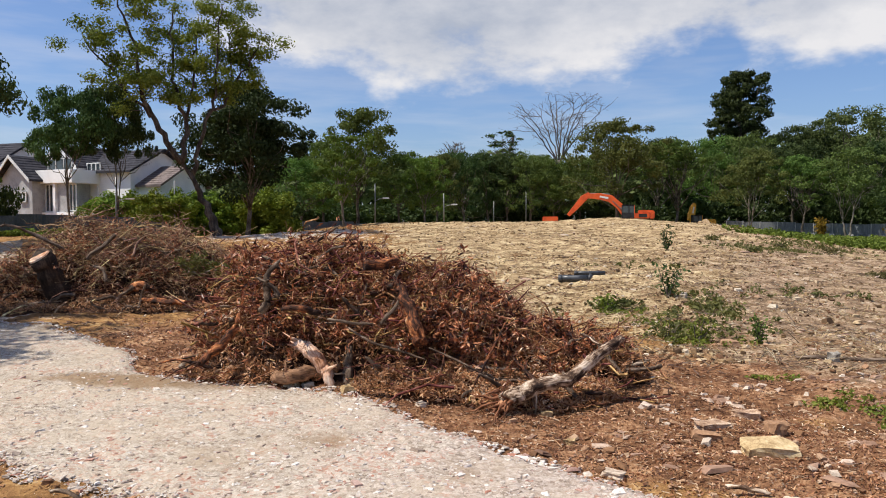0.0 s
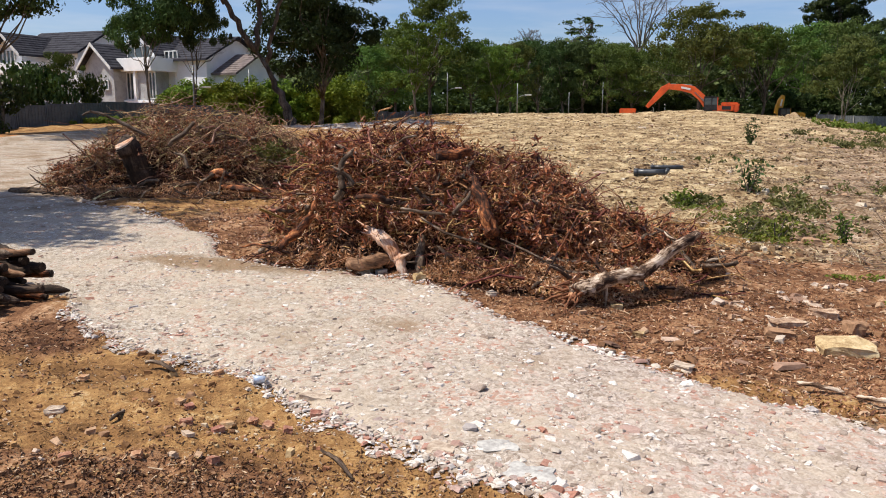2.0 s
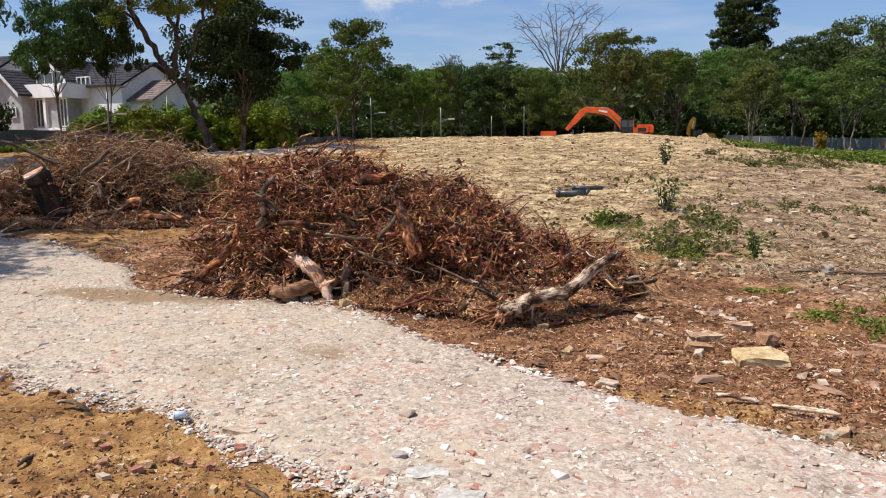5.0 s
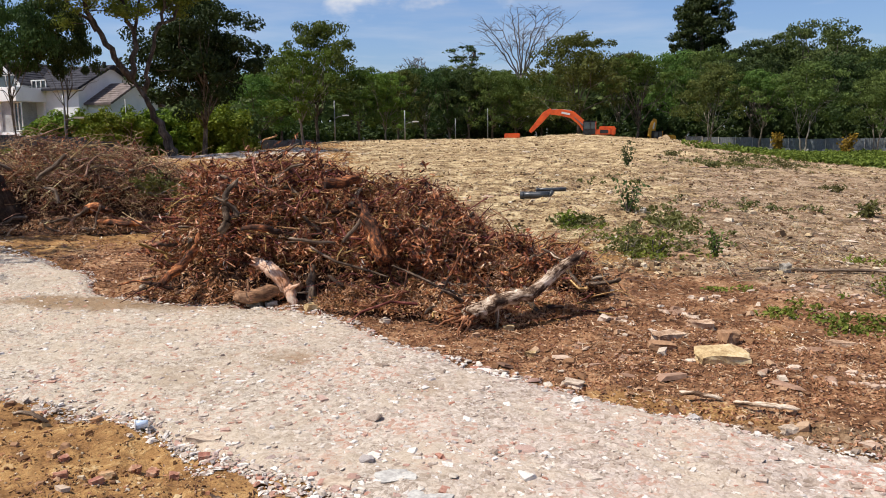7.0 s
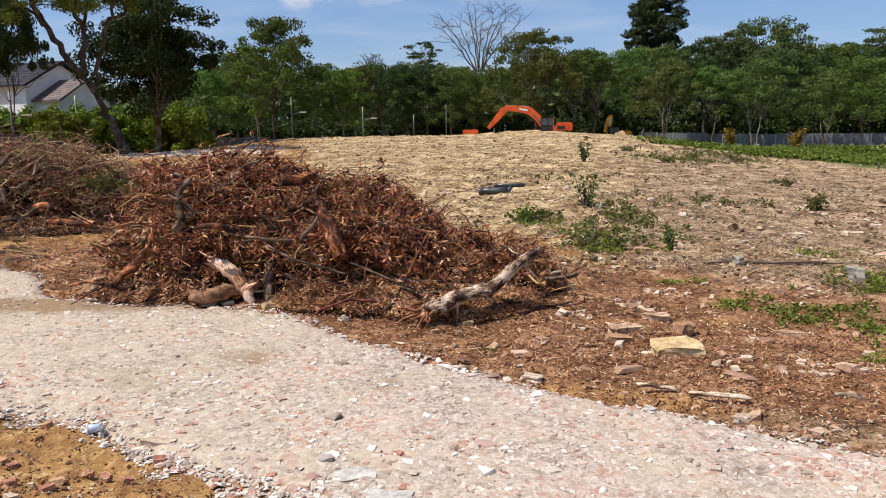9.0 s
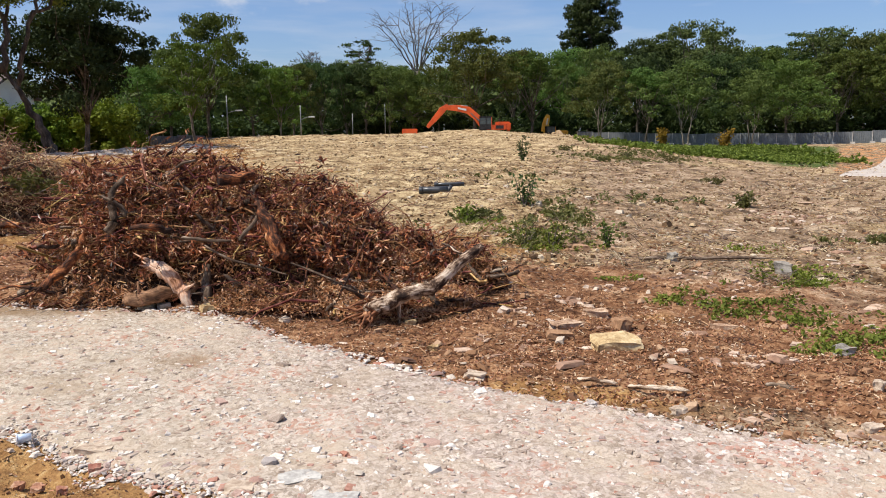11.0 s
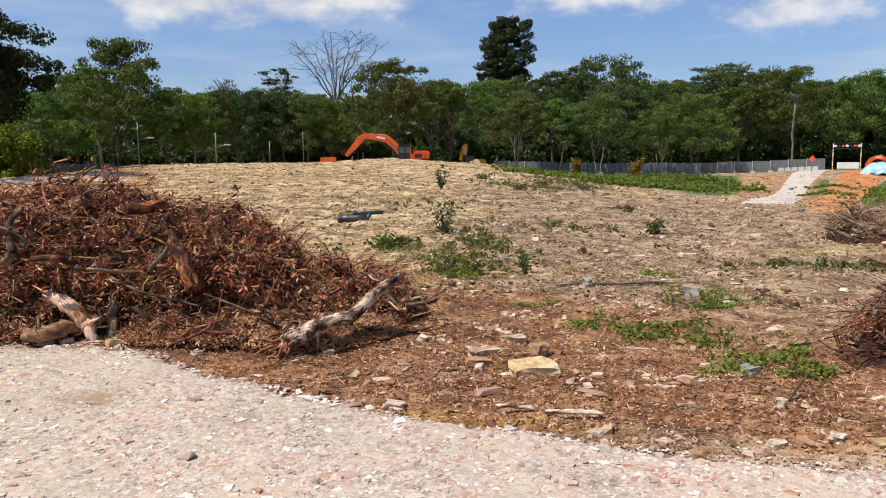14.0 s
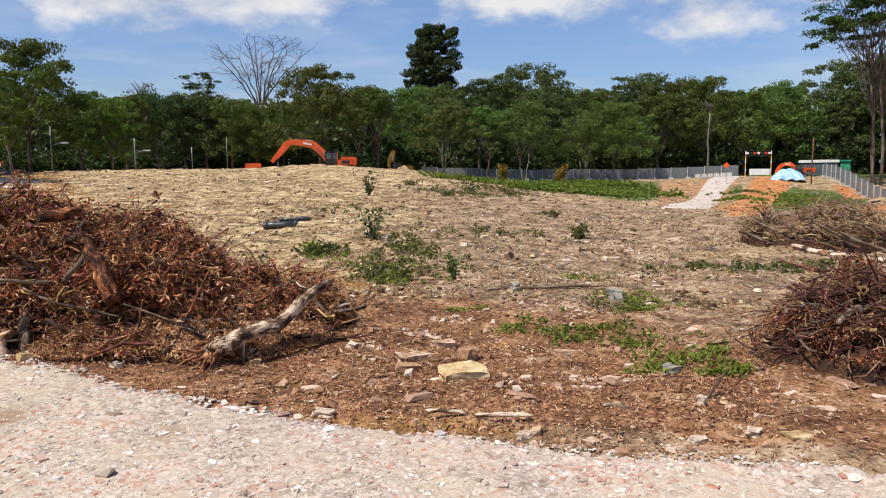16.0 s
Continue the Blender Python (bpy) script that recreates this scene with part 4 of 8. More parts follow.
plant("thin", 4.5, 130, 7.1, 4.2, "thin layered tree rising above the woods")
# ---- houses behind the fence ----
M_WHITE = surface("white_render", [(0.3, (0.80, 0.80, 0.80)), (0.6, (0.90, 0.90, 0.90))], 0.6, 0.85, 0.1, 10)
M_GREYWALL = surface("grey_wall", [(0.3, (0.30, 0.30, 0.30)), (0.6, (0.44, 0.44, 0.44))], 1.2, 0.85, 0.3, 9)
M_ROOF = surface("grey_roof_tiles", [(0.3, (0.022, 0.022, 0.028)), (0.6, (0.05, 0.049, 0.058))], 1.5, 0.9, 0.3, 12, spec=0.15)
M_ROOFBROWN = surface("brown_roof_tiles", [(0.3, (0.07, 0.05, 0.045)), (0.6, (0.17, 0.13, 0.12))], 1.5, 0.7, 0.3, 12, spec=0.5)
M_GLASSDARK = surface("window_glass", [(0.3, (0.03, 0.04, 0.045)), (0.6, (0.06, 0.075, 0.08))], 0.5, 0.15, 0.0, 5, spec=0.8)
M_FRAME = surface("white_frame", [(0.3, (0.55, 0.55, 0.54)), (0.6, (0.72, 0.72, 0.70))], 2, 0.6, 0.0, 20)


def gable_roof(name, x0, x1, y0, y1, eave, ridge, along, material, parent, over=0.5, thick=0.22, peak=None):
    """A pitched roof of two thick slopes laid in courses; along: the axis of the ridge."""
    roof = None
    n = 9
    if along == "y":
        px = (x0 + x1) / 2 if peak is None else peak
        sides = [((x0 - over, eave - over * 0.6), (px, ridge)), ((x1 + over, eave - over * 0.6), (px, ridge))]
    else:
        py = (y0 + y1) / 2 if peak is None else peak
        sides = [((y0 - over, eave - over * 0.6), (py, ridge)), ((y1 + over, eave - over * 0.6), (py, ridge))]
    for (a, za), (b, zb) in sides:
        for i in range(n):
            u0, u1 = a + (b - a) * i / n, a + (b - a) * (i + 1) / n
            w0, w1 = za + (zb - za) * i / n + 0.05, za + (zb - za) * (i + 1) / n
            lo, hi = (y0 - over, y1 + over) if along == "y" else (x0 - over, x1 + over)
            q = [(u0, lo, w0 - thick), (u1, lo, w1 - thick), (u0, lo, w0), (u1, lo, w1)]
            v = [((u, s, w) if along == "y" else (s, u, w)) for s in (lo, hi) for (u, _, w) in q]
            g = Geo()
            g.put(np.array(v), [(0, 1, 3, 2), (4, 6, 7, 5), (2, 3, 7, 6), (0, 4, 5, 1), (0, 2, 6, 4), (1, 5, 7, 3)])
            if roof is None:
                roof = part(name, g.mesh(name, material), None, parent)
            else:
                part("tile_course", g.mesh("tile_course", material), None, roof)
    for k, ((a, za), (b, zb)) in enumerate(sides):
        lo = (y0 if along == "y" else x0) - over - 0.04
        v = [((u, lo + o, w) if along == "y" else (lo + o, u, w)) for o in (0.0, 0.08) for u, w in ((a, za - 0.32), (b, zb - 0.32), (a, za + 0.02), (b, zb + 0.02))]
        g = Geo()
        g.put(np.array(v), [(0, 1, 3, 2), (4, 6, 7, 5), (2, 3, 7, 6), (0, 4, 5, 1), (0, 2, 6, 4), (1, 5, 7, 3)])
        part("fascia", g.mesh("fascia", M_FRAME), None, roof, "white fascia board")
    return roof


def gable_wall(x0, x1, y0, y1, z0, eave, ridge, along, material, parent, peak=None):
    """A wall block with pointed gable ends."""
    bm = bmesh.new()
    if along == "y":
        p = (x0 + x1) / 2 if peak is None else peak
        prof = [(x0, z0), (x1, z0), (x1, eave), (p, ridge - 0.2), (x0, eave)]
        a = [bm.verts.new((u, y0, w)) for u, w in prof]
        b = [bm.verts.new((u, y1, w)) for u, w in prof]
    else:
        p = (y0 + y1) / 2 if peak is None else peak
        prof = [(y0, z0), (y1, z0), (y1, eave), (p, ridge - 0.2), (y0, eave)]
        a = [bm.verts.new((x0, u, w)) for u, w in prof]
        b = [bm.verts.new((x1, u, w)) for u, w in prof]
    bm.faces.new(a)
    bm.faces.new(b[::-1])
    for i in range(5):
        bm.faces.new((a[i], b[i], b[(i + 1) % 5], a[(i + 1) % 5]))
    bmesh.ops.recalc_face_normals(bm, faces=bm.faces)
    return part("wall", bm, material, parent)


def window(x0, x1, z0, z1, y, parent, bars=2, mid=0):
    """A window set in the wall: its glass, and a frame with bars round each pane."""
    w = box("window", (x1 - x0, 0.08, z1 - z0), ((x0 + x1) / 2, y, (z0 + z1) / 2), M_GLASSDARK, parent, 0.0)
    g = Geo()
    hx, hz = (x1 - x0) / 2, (z1 - z0) / 2
    for i in range(bars + 1):
        u = -hx + 2 * hx * i / bars
        g.put(*box_arrays(u - 0.05, u + 0.05, -0.12, -0.03, -hz, hz))
    for z in (-hz, hz):
        g.put(*box_arrays(-hx - 0.05, hx + 0.05, -0.125, -0.028, z - 0.05, z + 0.05))
    part("frame", g.mesh("frame", M_FRAME), None, w)
    return w


def house_root(az, r, turn, label):
    h = new("house")
    p = polar(az, r)
    h.matrix_basis = pose(p.x, p.y, 0, 0, 0, -az + turn) @ Matrix.Diagonal((r / 82 * 0.98, r / 82, r / 82 * 0.96, 1))
    return tagged(h, label, "house")


hs = house_root(-27.75, 94, -52, "white two-storey house with a balcony and grey tiled roofs")
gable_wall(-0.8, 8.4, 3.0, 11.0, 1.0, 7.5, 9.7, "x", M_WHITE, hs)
gable_roof("roof", 0.6, 8.4, 3.0, 11.0, 7.6, 9.8, "x", M_ROOF, hs)
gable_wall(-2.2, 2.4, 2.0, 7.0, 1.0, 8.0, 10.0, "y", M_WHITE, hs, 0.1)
gable_roof("roof", -2.2, 2.4, 2.0, 7.2, 8.1, 10.2, "y", M_ROOF, hs, 0.4, 0.22, 0.1)
gable_wall(-4.4, 0.0, -1.0, 6.0, 1.0, 6.6, 8.7, "y", M_GREYWALL, hs, -2.4)
gable_roof("roof", -4.4, 0.0, -1.2, 6.0, 6.7, 8.9, "y", M_ROOF, hs, 0.45, 0.22, -2.4)
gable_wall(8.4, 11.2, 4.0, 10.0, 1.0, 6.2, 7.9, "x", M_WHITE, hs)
gable_roof("roof", 8.6, 11.2, 4.0, 10.0, 6.2, 8.0, "x", M_ROOFBROWN, hs)
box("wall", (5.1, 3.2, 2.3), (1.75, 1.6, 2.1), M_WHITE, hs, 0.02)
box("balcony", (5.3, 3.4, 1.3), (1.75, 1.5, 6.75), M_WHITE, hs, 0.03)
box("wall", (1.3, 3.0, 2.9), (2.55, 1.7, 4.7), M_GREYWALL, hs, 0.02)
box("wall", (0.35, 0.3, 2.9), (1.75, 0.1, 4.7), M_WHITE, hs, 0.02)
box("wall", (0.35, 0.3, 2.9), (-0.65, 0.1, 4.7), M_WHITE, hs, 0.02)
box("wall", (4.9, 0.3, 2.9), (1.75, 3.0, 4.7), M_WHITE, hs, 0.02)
window(-0.45, 1.55, 3.35, 6.0, 0.5, hs, 4)
window(3.3, 4.2, 3.4, 6.0, 0.5, hs, 2)
window(0.2, 1.6, 7.3, 8.9, 1.96, hs, 2)
window(2.8, 4.6, 7.2, 8.2, 2.95, hs, 3)
window(-1.6, -0.7, 4.3, 5.2, -1.05, hs, 2)
rail = box("railing", (3.3, 0.04, 1.0), (2.6, 0.0, 7.95), M_GLASSDARK, hs, 0.0, label="dark glass balcony railing")
box("handrail", (3.4, 0.08, 0.07), (0, 0, 0.53), M_FRAME, rail, 0.01)
for i in range(4):
    box("baluster", (0.06, 0.07, 1.0), (-1.6 + i * 1.07, -0.03, 0.02), M_FRAME, rail, 0.0)
box("chimney", (0.25, 0.25, 0.9), (8.2, 6.5, 9.6), M_ROOF, hs, 0.02)

h2 = house_root(-33.1, 102, -50, "white two-storey house with a dark tiled roof and upper balcony")
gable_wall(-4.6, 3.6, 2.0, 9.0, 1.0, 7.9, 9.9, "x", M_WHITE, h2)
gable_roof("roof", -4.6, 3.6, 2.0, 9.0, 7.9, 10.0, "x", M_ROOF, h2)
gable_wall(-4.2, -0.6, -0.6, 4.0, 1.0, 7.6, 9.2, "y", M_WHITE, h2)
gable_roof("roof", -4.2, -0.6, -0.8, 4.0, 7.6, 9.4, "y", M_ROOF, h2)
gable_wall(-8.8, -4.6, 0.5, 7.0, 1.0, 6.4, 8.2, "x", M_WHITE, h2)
gable_roof("roof", -8.8, -4.7, 0.5, 7.0, 6.4, 8.3, "x", M_ROOF, h2)
box("balcony", (4.6, 1.6, 1.0), (-1.0, -0.4, 6.0), M_WHITE, h2, 0.03)
window(-3.4, -1.4, 6.3, 7.7, -0.66, h2, 4)
window(0.4, 2.6, 6.2, 7.5, 1.94, h2, 4)
window(-7.8, -6.0, 4.0, 5.6, 0.44, h2, 3)
window(-3.2, -1.4, 3.0, 5.0, -0.66, h2, 3)


# ---- street lamps ----
M_STEEL = surface("galvanised_steel", [(0.3, (0.13, 0.14, 0.14)), (0.6, (0.24, 0.25, 0.25))], 2, 0.5, 0.05, 20, metal=0.5, spec=0.5)


def street_lamp(az, r, top, arm, lantern=True):
    p = polar(az, r)
    z = ground_z(p.x, p.y)
    h = EYE + r * math.tan(radians(top)) - z
    root = new("street_lamp")
    root.matrix_basis = pose(p.x, p.y, z, 0, 0, -az)
    g = Geo()
    g.put(*tube_arrays([(0, 0, -0.1), (0, 0, h * 0.5), (0, 0, h)], [0.10, 0.08, 0.06] if lantern else [0.07, 0.06, 0.05], 8))
    part("pole", g.mesh("pole", M_STEEL, True), None, root)
    if lantern:
        g = Geo()
        za = h * 0.60
        g.put(*tube_arrays([(0, 0, za - 0.25), (arm * 0.5, 0, za), (arm, 0, za + 0.1)], [0.05, 0.045, 0.04], 6))
        part("arm", g.mesh("arm", M_STEEL, True), None, root)
        lamp = box("lantern", (0.9, 0.3, 0.16), (arm + math.copysign(0.4, arm), 0, za + 0.14), M_FRAME, root, 0.05)
    return tagged(root, "grey street lamp on a slim pole behind the fence" if lantern else "slim grey lamp pole behind the fence", "street lamp")


street_lamp(-5.1, 99, 2.85, 1.0)
street_lamp(0.05, 102, 2.1, 1.0)
street_lamp(-23.2, 79, 3.1, 0.8)
street_lamp(-19.4, 82, 2.9, 0.8, False)
street_lamp(6.2, 118, 2.2, 0.8, False)
street_lamp(3.8, 118, 1.5, 0.8, False)


# ---- machines on the crest and in the trees ----
M_ORANGE = surface("orange_paint", [(0.3, (0.50, 0.065, 0.010)), (0.6, (0.72, 0.105, 0.014))], 1, 0.42, 0.05, 15, spec=0.5)
M_YELLOW = surface("yellow_paint", [(0.3, (0.55, 0.27, 0.02)), (0.6, (0.75, 0.40, 0.04))], 1, 0.45, 0.05, 15, spec=0.5)
M_BLACK = surface("black_rubber", [(0.3, (0.012, 0.012, 0.013)), (0.6, (0.03, 0.03, 0.032))], 3, 0.7, 0.2, 20)


def flat_beam(line, depths, width, material, name, parent):
    """A boxed steel arm along a bent line in the xz plane, with its own depth at each point."""
    p = np.array(line, float)
    d = np.gradient(p, axis=0)
    d /= np.linalg.norm(d, axis=1)[:, None]
    nrm = np.stack([-d[:, 1], d[:, 0]], 1)
    g = Geo()
    v = []
    for (x, z), (nx, nz), t in zip(p, nrm, depths):
        for sy in (-width / 2, width / 2):
            for s in (-t / 2, t / 2):
                v.append((x + nx * s, sy, z + nz * s))
    f = []
    for i in range(len(p) - 1):
        a, b = 4 * i, 4 * i + 4
        f += [(a, a + 1, b + 1, b), (a + 2, b + 2, b + 3, a + 3), (a, b, b + 2, a + 2), (a + 1, a + 3, b + 3, b + 1)]
    f += [(0, 2, 3, 1), (len(v) - 4, len(v) - 3, len(v) - 1, len(v) - 2)]
    g.put(np.array(v), f)
    ob = part(name, g.mesh(name, material), None, parent)
    bv = ob.modifiers.new("worn", "BEVEL")
    bv.width, bv.segments = 0.04, 2
    return ob


def excavator(az, r, turn, paint, label, boom, stick, scale=1.0, drop=0.0):
    """A crawler excavator: tracks, turntable, body with counterweight, cab, boom, stick and bucket. Its boom points to -x."""
    root = new("excavator")
    p = polar(az, r)
    root.matrix_basis = pose(p.x, p.y, ground_z(p.x, p.y) - drop, 0, 0, -az + turn) @ Matrix.Scale(scale, 4)
    for s in (-1.2, 1.2):
        g = Geo()
        n = 20
        ring = []
        for k in range(n):
            a = 2 * math.pi * k / n
            ring.append((2.0 * np.sign(math.cos(a)) * min(1, abs(math.cos(a)) * 1.6) + 0.45 * math.cos(a), 0.48 + 0.48 * math.sin(a)))
        v = [(x, s + w, z) for w in (-0.3, 0.3) for x, z in ring]
        f = [(k, (k + 1) % n, n + (k + 1) % n, n + k) for k in range(n)]
        f += [(k, k + 1, n - 2 - k, n - 1 - k) for k in range(n // 2 - 1)] + [(n + k, n + n - 1 - k, n + n - 2 - k, n + k + 1) for k in range(n // 2 - 1)]
        g.put(np.array(v), f)
        tr = part("track", g.mesh("track", M_BLACK), None, root)
        for k in range(5):
            g = Geo()
            g.put(*tube_arrays([(-1.8 + 0.9 * k, s - 0.34, 0.4), (-1.8 + 0.9 * k, s + 0.34, 0.4)], [0.22, 0.22], 10))
            part("roller", g.mesh("roller", M_STEEL), None, tr)
    box("turntable", (1.8, 1.8, 0.3), (0.6, 0, 1.05), M_BLACK, root, 0.05)
    body = box("body", (2.9, 2.6, 0.8), (2.1, 0, 1.6), paint, root, 0.08)
    box("grille", (1.2, 0.04, 0.5), (0.5, -1.31, 0.05), M_BLACK, body, 0.01)
    box("engine_hood", (2.1, 2.5, 0.45), (2.95, 0, 2.2), paint, root, 0.1)
    box("counterweight", (0.8, 2.7, 1.3), (3.9, 0, 1.75), paint, root, 0.18)
    box("exhaust", (0.12, 0.12, 0.5), (2.6, 0.6, 2.75), M_BLACK, root, 0.03)
    cab = box("cab", (1.9, 1.15, 1.95), (0.5, -0.75, 2.2), M_BLACK, root, 0.08, label="dark glazed operator cab")
    for x in (-0.92, 0.1, 0.9):
        box("pillar", (0.09, 0.06, 1.9), (x, -0.575, 0), paint if x > 0.8 else M_BLACK, cab, 0.01)
    box("window", (0.85, 0.03, 0.95), (-0.42, -0.57, 0.35), M_GLASSDARK, cab, 0.0)
    box("window", (0.65, 0.03, 0.95), (0.5, -0.57, 0.35), M_GLASSDARK, cab, 0.0)
    box("cab_roof", (1.95, 1.2, 0.1), (0, 0, 1.0), M_BLACK, cab, 0.03)
    bm_ = flat_beam(boom, [0.8, 1.05, 1.1, 0.95, 0.7], 0.7, paint, "boom", root)
    st = flat_beam(stick, [0.55, 1.0, 0.8, 0.5], 0.55, paint, "stick", root)
    e = np.array(boom)
    for a, b_ in ((e[0] + [0.2, 0.3], e[2] + [0.3, -0.35]), (e[2] + [-0.1, 0.62], np.array(stick[0]) + [0.1, 0.05])):
        g = Geo()
        m = (a + b_) / 2
        for s in (-0.4, 0.4) if a[1] < 2.2 else (0.0,):
            g.put(*tube_arrays([(a[0], s, a[1]), (m[0], s, m[1])], [0.11, 0.11], 8))
            g.put(*tube_arrays([(m[0], s, m[1]), (b_[0], s, b_[1])], [0.06, 0.06], 8))
        part("cylinder", g.mesh("cylinder", M_STEEL), None, root, "bare steel hydraulic cylinder")
    mid = np.array(boom[-2]) * 0.6 + np.array(boom[-3]) * 0.4
    tilt = math.degrees(math.atan2(boom[-2][1] - boom[-3][1], boom[-3][0] - boom[-2][0]))
    box("marking", (1.3, 0.02, 0.28), (mid[0], -0.37, mid[1]), M_FRAME, bm_, 0.0, (0, tilt, 0), "pale marking panel")
    q = stick[-1]
    g = Geo()
    for k in range(7):
        a0, a1 = -2.2 + 0.42 * k, -2.2 + 0.42 * (k + 1)
        v = [(q[0] + 0.62 * math.cos(a) * 1.1 + 0.3, s, q[1] - 0.4 + 0.62 * math.sin(a)) for a in (a0, a1) for s in (-0.6, 0.6)]
        v += [(x + 0.05, y, z + 0.05) for x, y, z in v]
        g.put(np.array(v), [(0, 1, 3, 2), (4, 6, 7, 5), (0, 4, 5, 1), (2, 3, 7, 6), (0, 2, 6, 4), (1, 5, 7, 3)])
    part("bucket", g.mesh("bucket", M_STEEL), None, root, "worn steel digging bucket")
    return tagged(root, label, "excavator")


excavator(13.4, 106, 0, M_ORANGE, "orange crawler excavator digging on the crest of the field",
          [(0.1, 1.6), (-0.8, 3.1), (-2.1, 4.2), (-3.7, 4.55), (-5.5, 4.65)], [(-5.2, 5.0), (-6.1, 4.3), (-7.3, 2.9), (-8.4, 1.7)], 0.9)
excavator(18.1, 122, 25, M_YELLOW, "yellow excavator parked among the trees", [(0.0, 1.7), (-0.2, 2.6), (-0.1, 3.6), (0.1, 4.6), (0.3, 5.3)], [(0.4, 5.5), (0.0, 4.6), (-0.5, 3.4), (-0.8, 2.2)], 0.78)


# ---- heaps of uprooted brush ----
# litter brown taken almost to black, painting the shaded gaps inside the heaps
M_GAPSHADE = surface("litter_gap_shade", [(0.3, (0.014, 0.007, 0.004)), (0.5, (0.040, 0.018, 0.010)), (0.7, (0.11, 0.050, 0.026))], 3, 0.95, 0.8, 24)
M_TWIG = surface("dead_twigs", [(0.2, (0.030, 0.012, 0.007)), (0.5, (0.20, 0.078, 0.038)), (0.8, (0.54, 0.30, 0.17))], 4, 0.9, 0.3, 30, island=1.2)
M_TWIGRED = surface("maroon_twigs", [(0.2, (0.026, 0.011, 0.008)), (0.5, (0.13, 0.056, 0.036)), (0.8, (0.36, 0.19, 0.13))], 4, 0.9, 0.3, 30, island=1.2)
M_TWIGDARK = surface("grey_brown_twigs", [(0.2, (0.024, 0.014, 0.009)), (0.45, (0.22, 0.122, 0.070)), (0.75, (0.58, 0.41, 0.27))], 4, 0.9, 0.3, 30, island=1.2)
M_TWIGGREY = surface("grey_dry_twigs", [(0.2, (0.06, 0.042, 0.030)), (0.5, (0.20, 0.145, 0.105)), (0.8, (0.42, 0.34, 0.26))], 4, 0.9, 0.3, 30, island=1.0)


def dead_leaves(name, stops):
    """Curled dry leaves: each its own brown, in drifts of rust and tan."""
    m = bpy.data.materials.new(name)
    m.use_nodes = True
    add = nodes_of(m.node_tree)
    r = add("ShaderNodeNewGeometry").outputs["Random Per Island"]
    patch = add("ShaderNodeTexNoise", {"Vector": add("ShaderNodeTexCoord").outputs["Object"], "Scale": 1.3, "Detail": 3}).outputs[0]
    col = ramp(add, calc(add, "ADD", calc(add, "MULTIPLY", r, 0.8), calc(add, "MULTIPLY_ADD", patch, 1.2, -0.5), clamp=True), stops)
    d = add("ShaderNodeBsdfPrincipled", {"Base Color": col, "Roughness": 0.42, "Specular IOR Level": 0.5})
    t = add("ShaderNodeBsdfTranslucent", {"Color": col})
    add("ShaderNodeOutputMaterial", {0: add("ShaderNodeMixShader", {0: 0.16, 1: d.outputs[0], 2: t.outputs[0]}).outputs[0]})
    return m


M_DEAD = dead_leaves("dead_brown_leaves", [(0.20, (0.036, 0.011, 0.005)), (0.42, (0.20, 0.055, 0.024)), (0.66, (0.46, 0.155, 0.060)), (0.87, (0.58, 0.30, 0.15)), (1.0, (0.72, 0.50, 0.33))])
M_DRYCHIP = dead_leaves("ochre_dry_leaves", [(0.05, (0.060, 0.024, 0.011)), (0.3, (0.28, 0.130, 0.055)), (0.6, (0.46, 0.225, 0.100)), (0.87, (0.60, 0.36, 0.19)), (1.0, (0.78, 0.62, 0.45))])
M_DEADGREY = dead_leaves("dead_grey_brown_leaves", [(0.05, (0.05, 0.024, 0.012)), (0.35, (0.17, 0.082, 0.040)), (0.65, (0.30, 0.17, 0.09)), (1.0, (0.50, 0.36, 0.22))])


def heap_height(x, y, lumps):
    z = np.zeros_like(np.asarray(x, float))
    for cx, cy, rx, ry, h in lumps:
        d = ((x - cx) / rx) ** 2 + ((y - cy) / ry) ** 2
        z = np.maximum(z, h * np.clip(1 - d, 0, 1) ** 0.6)
    return z


HEAPS = []


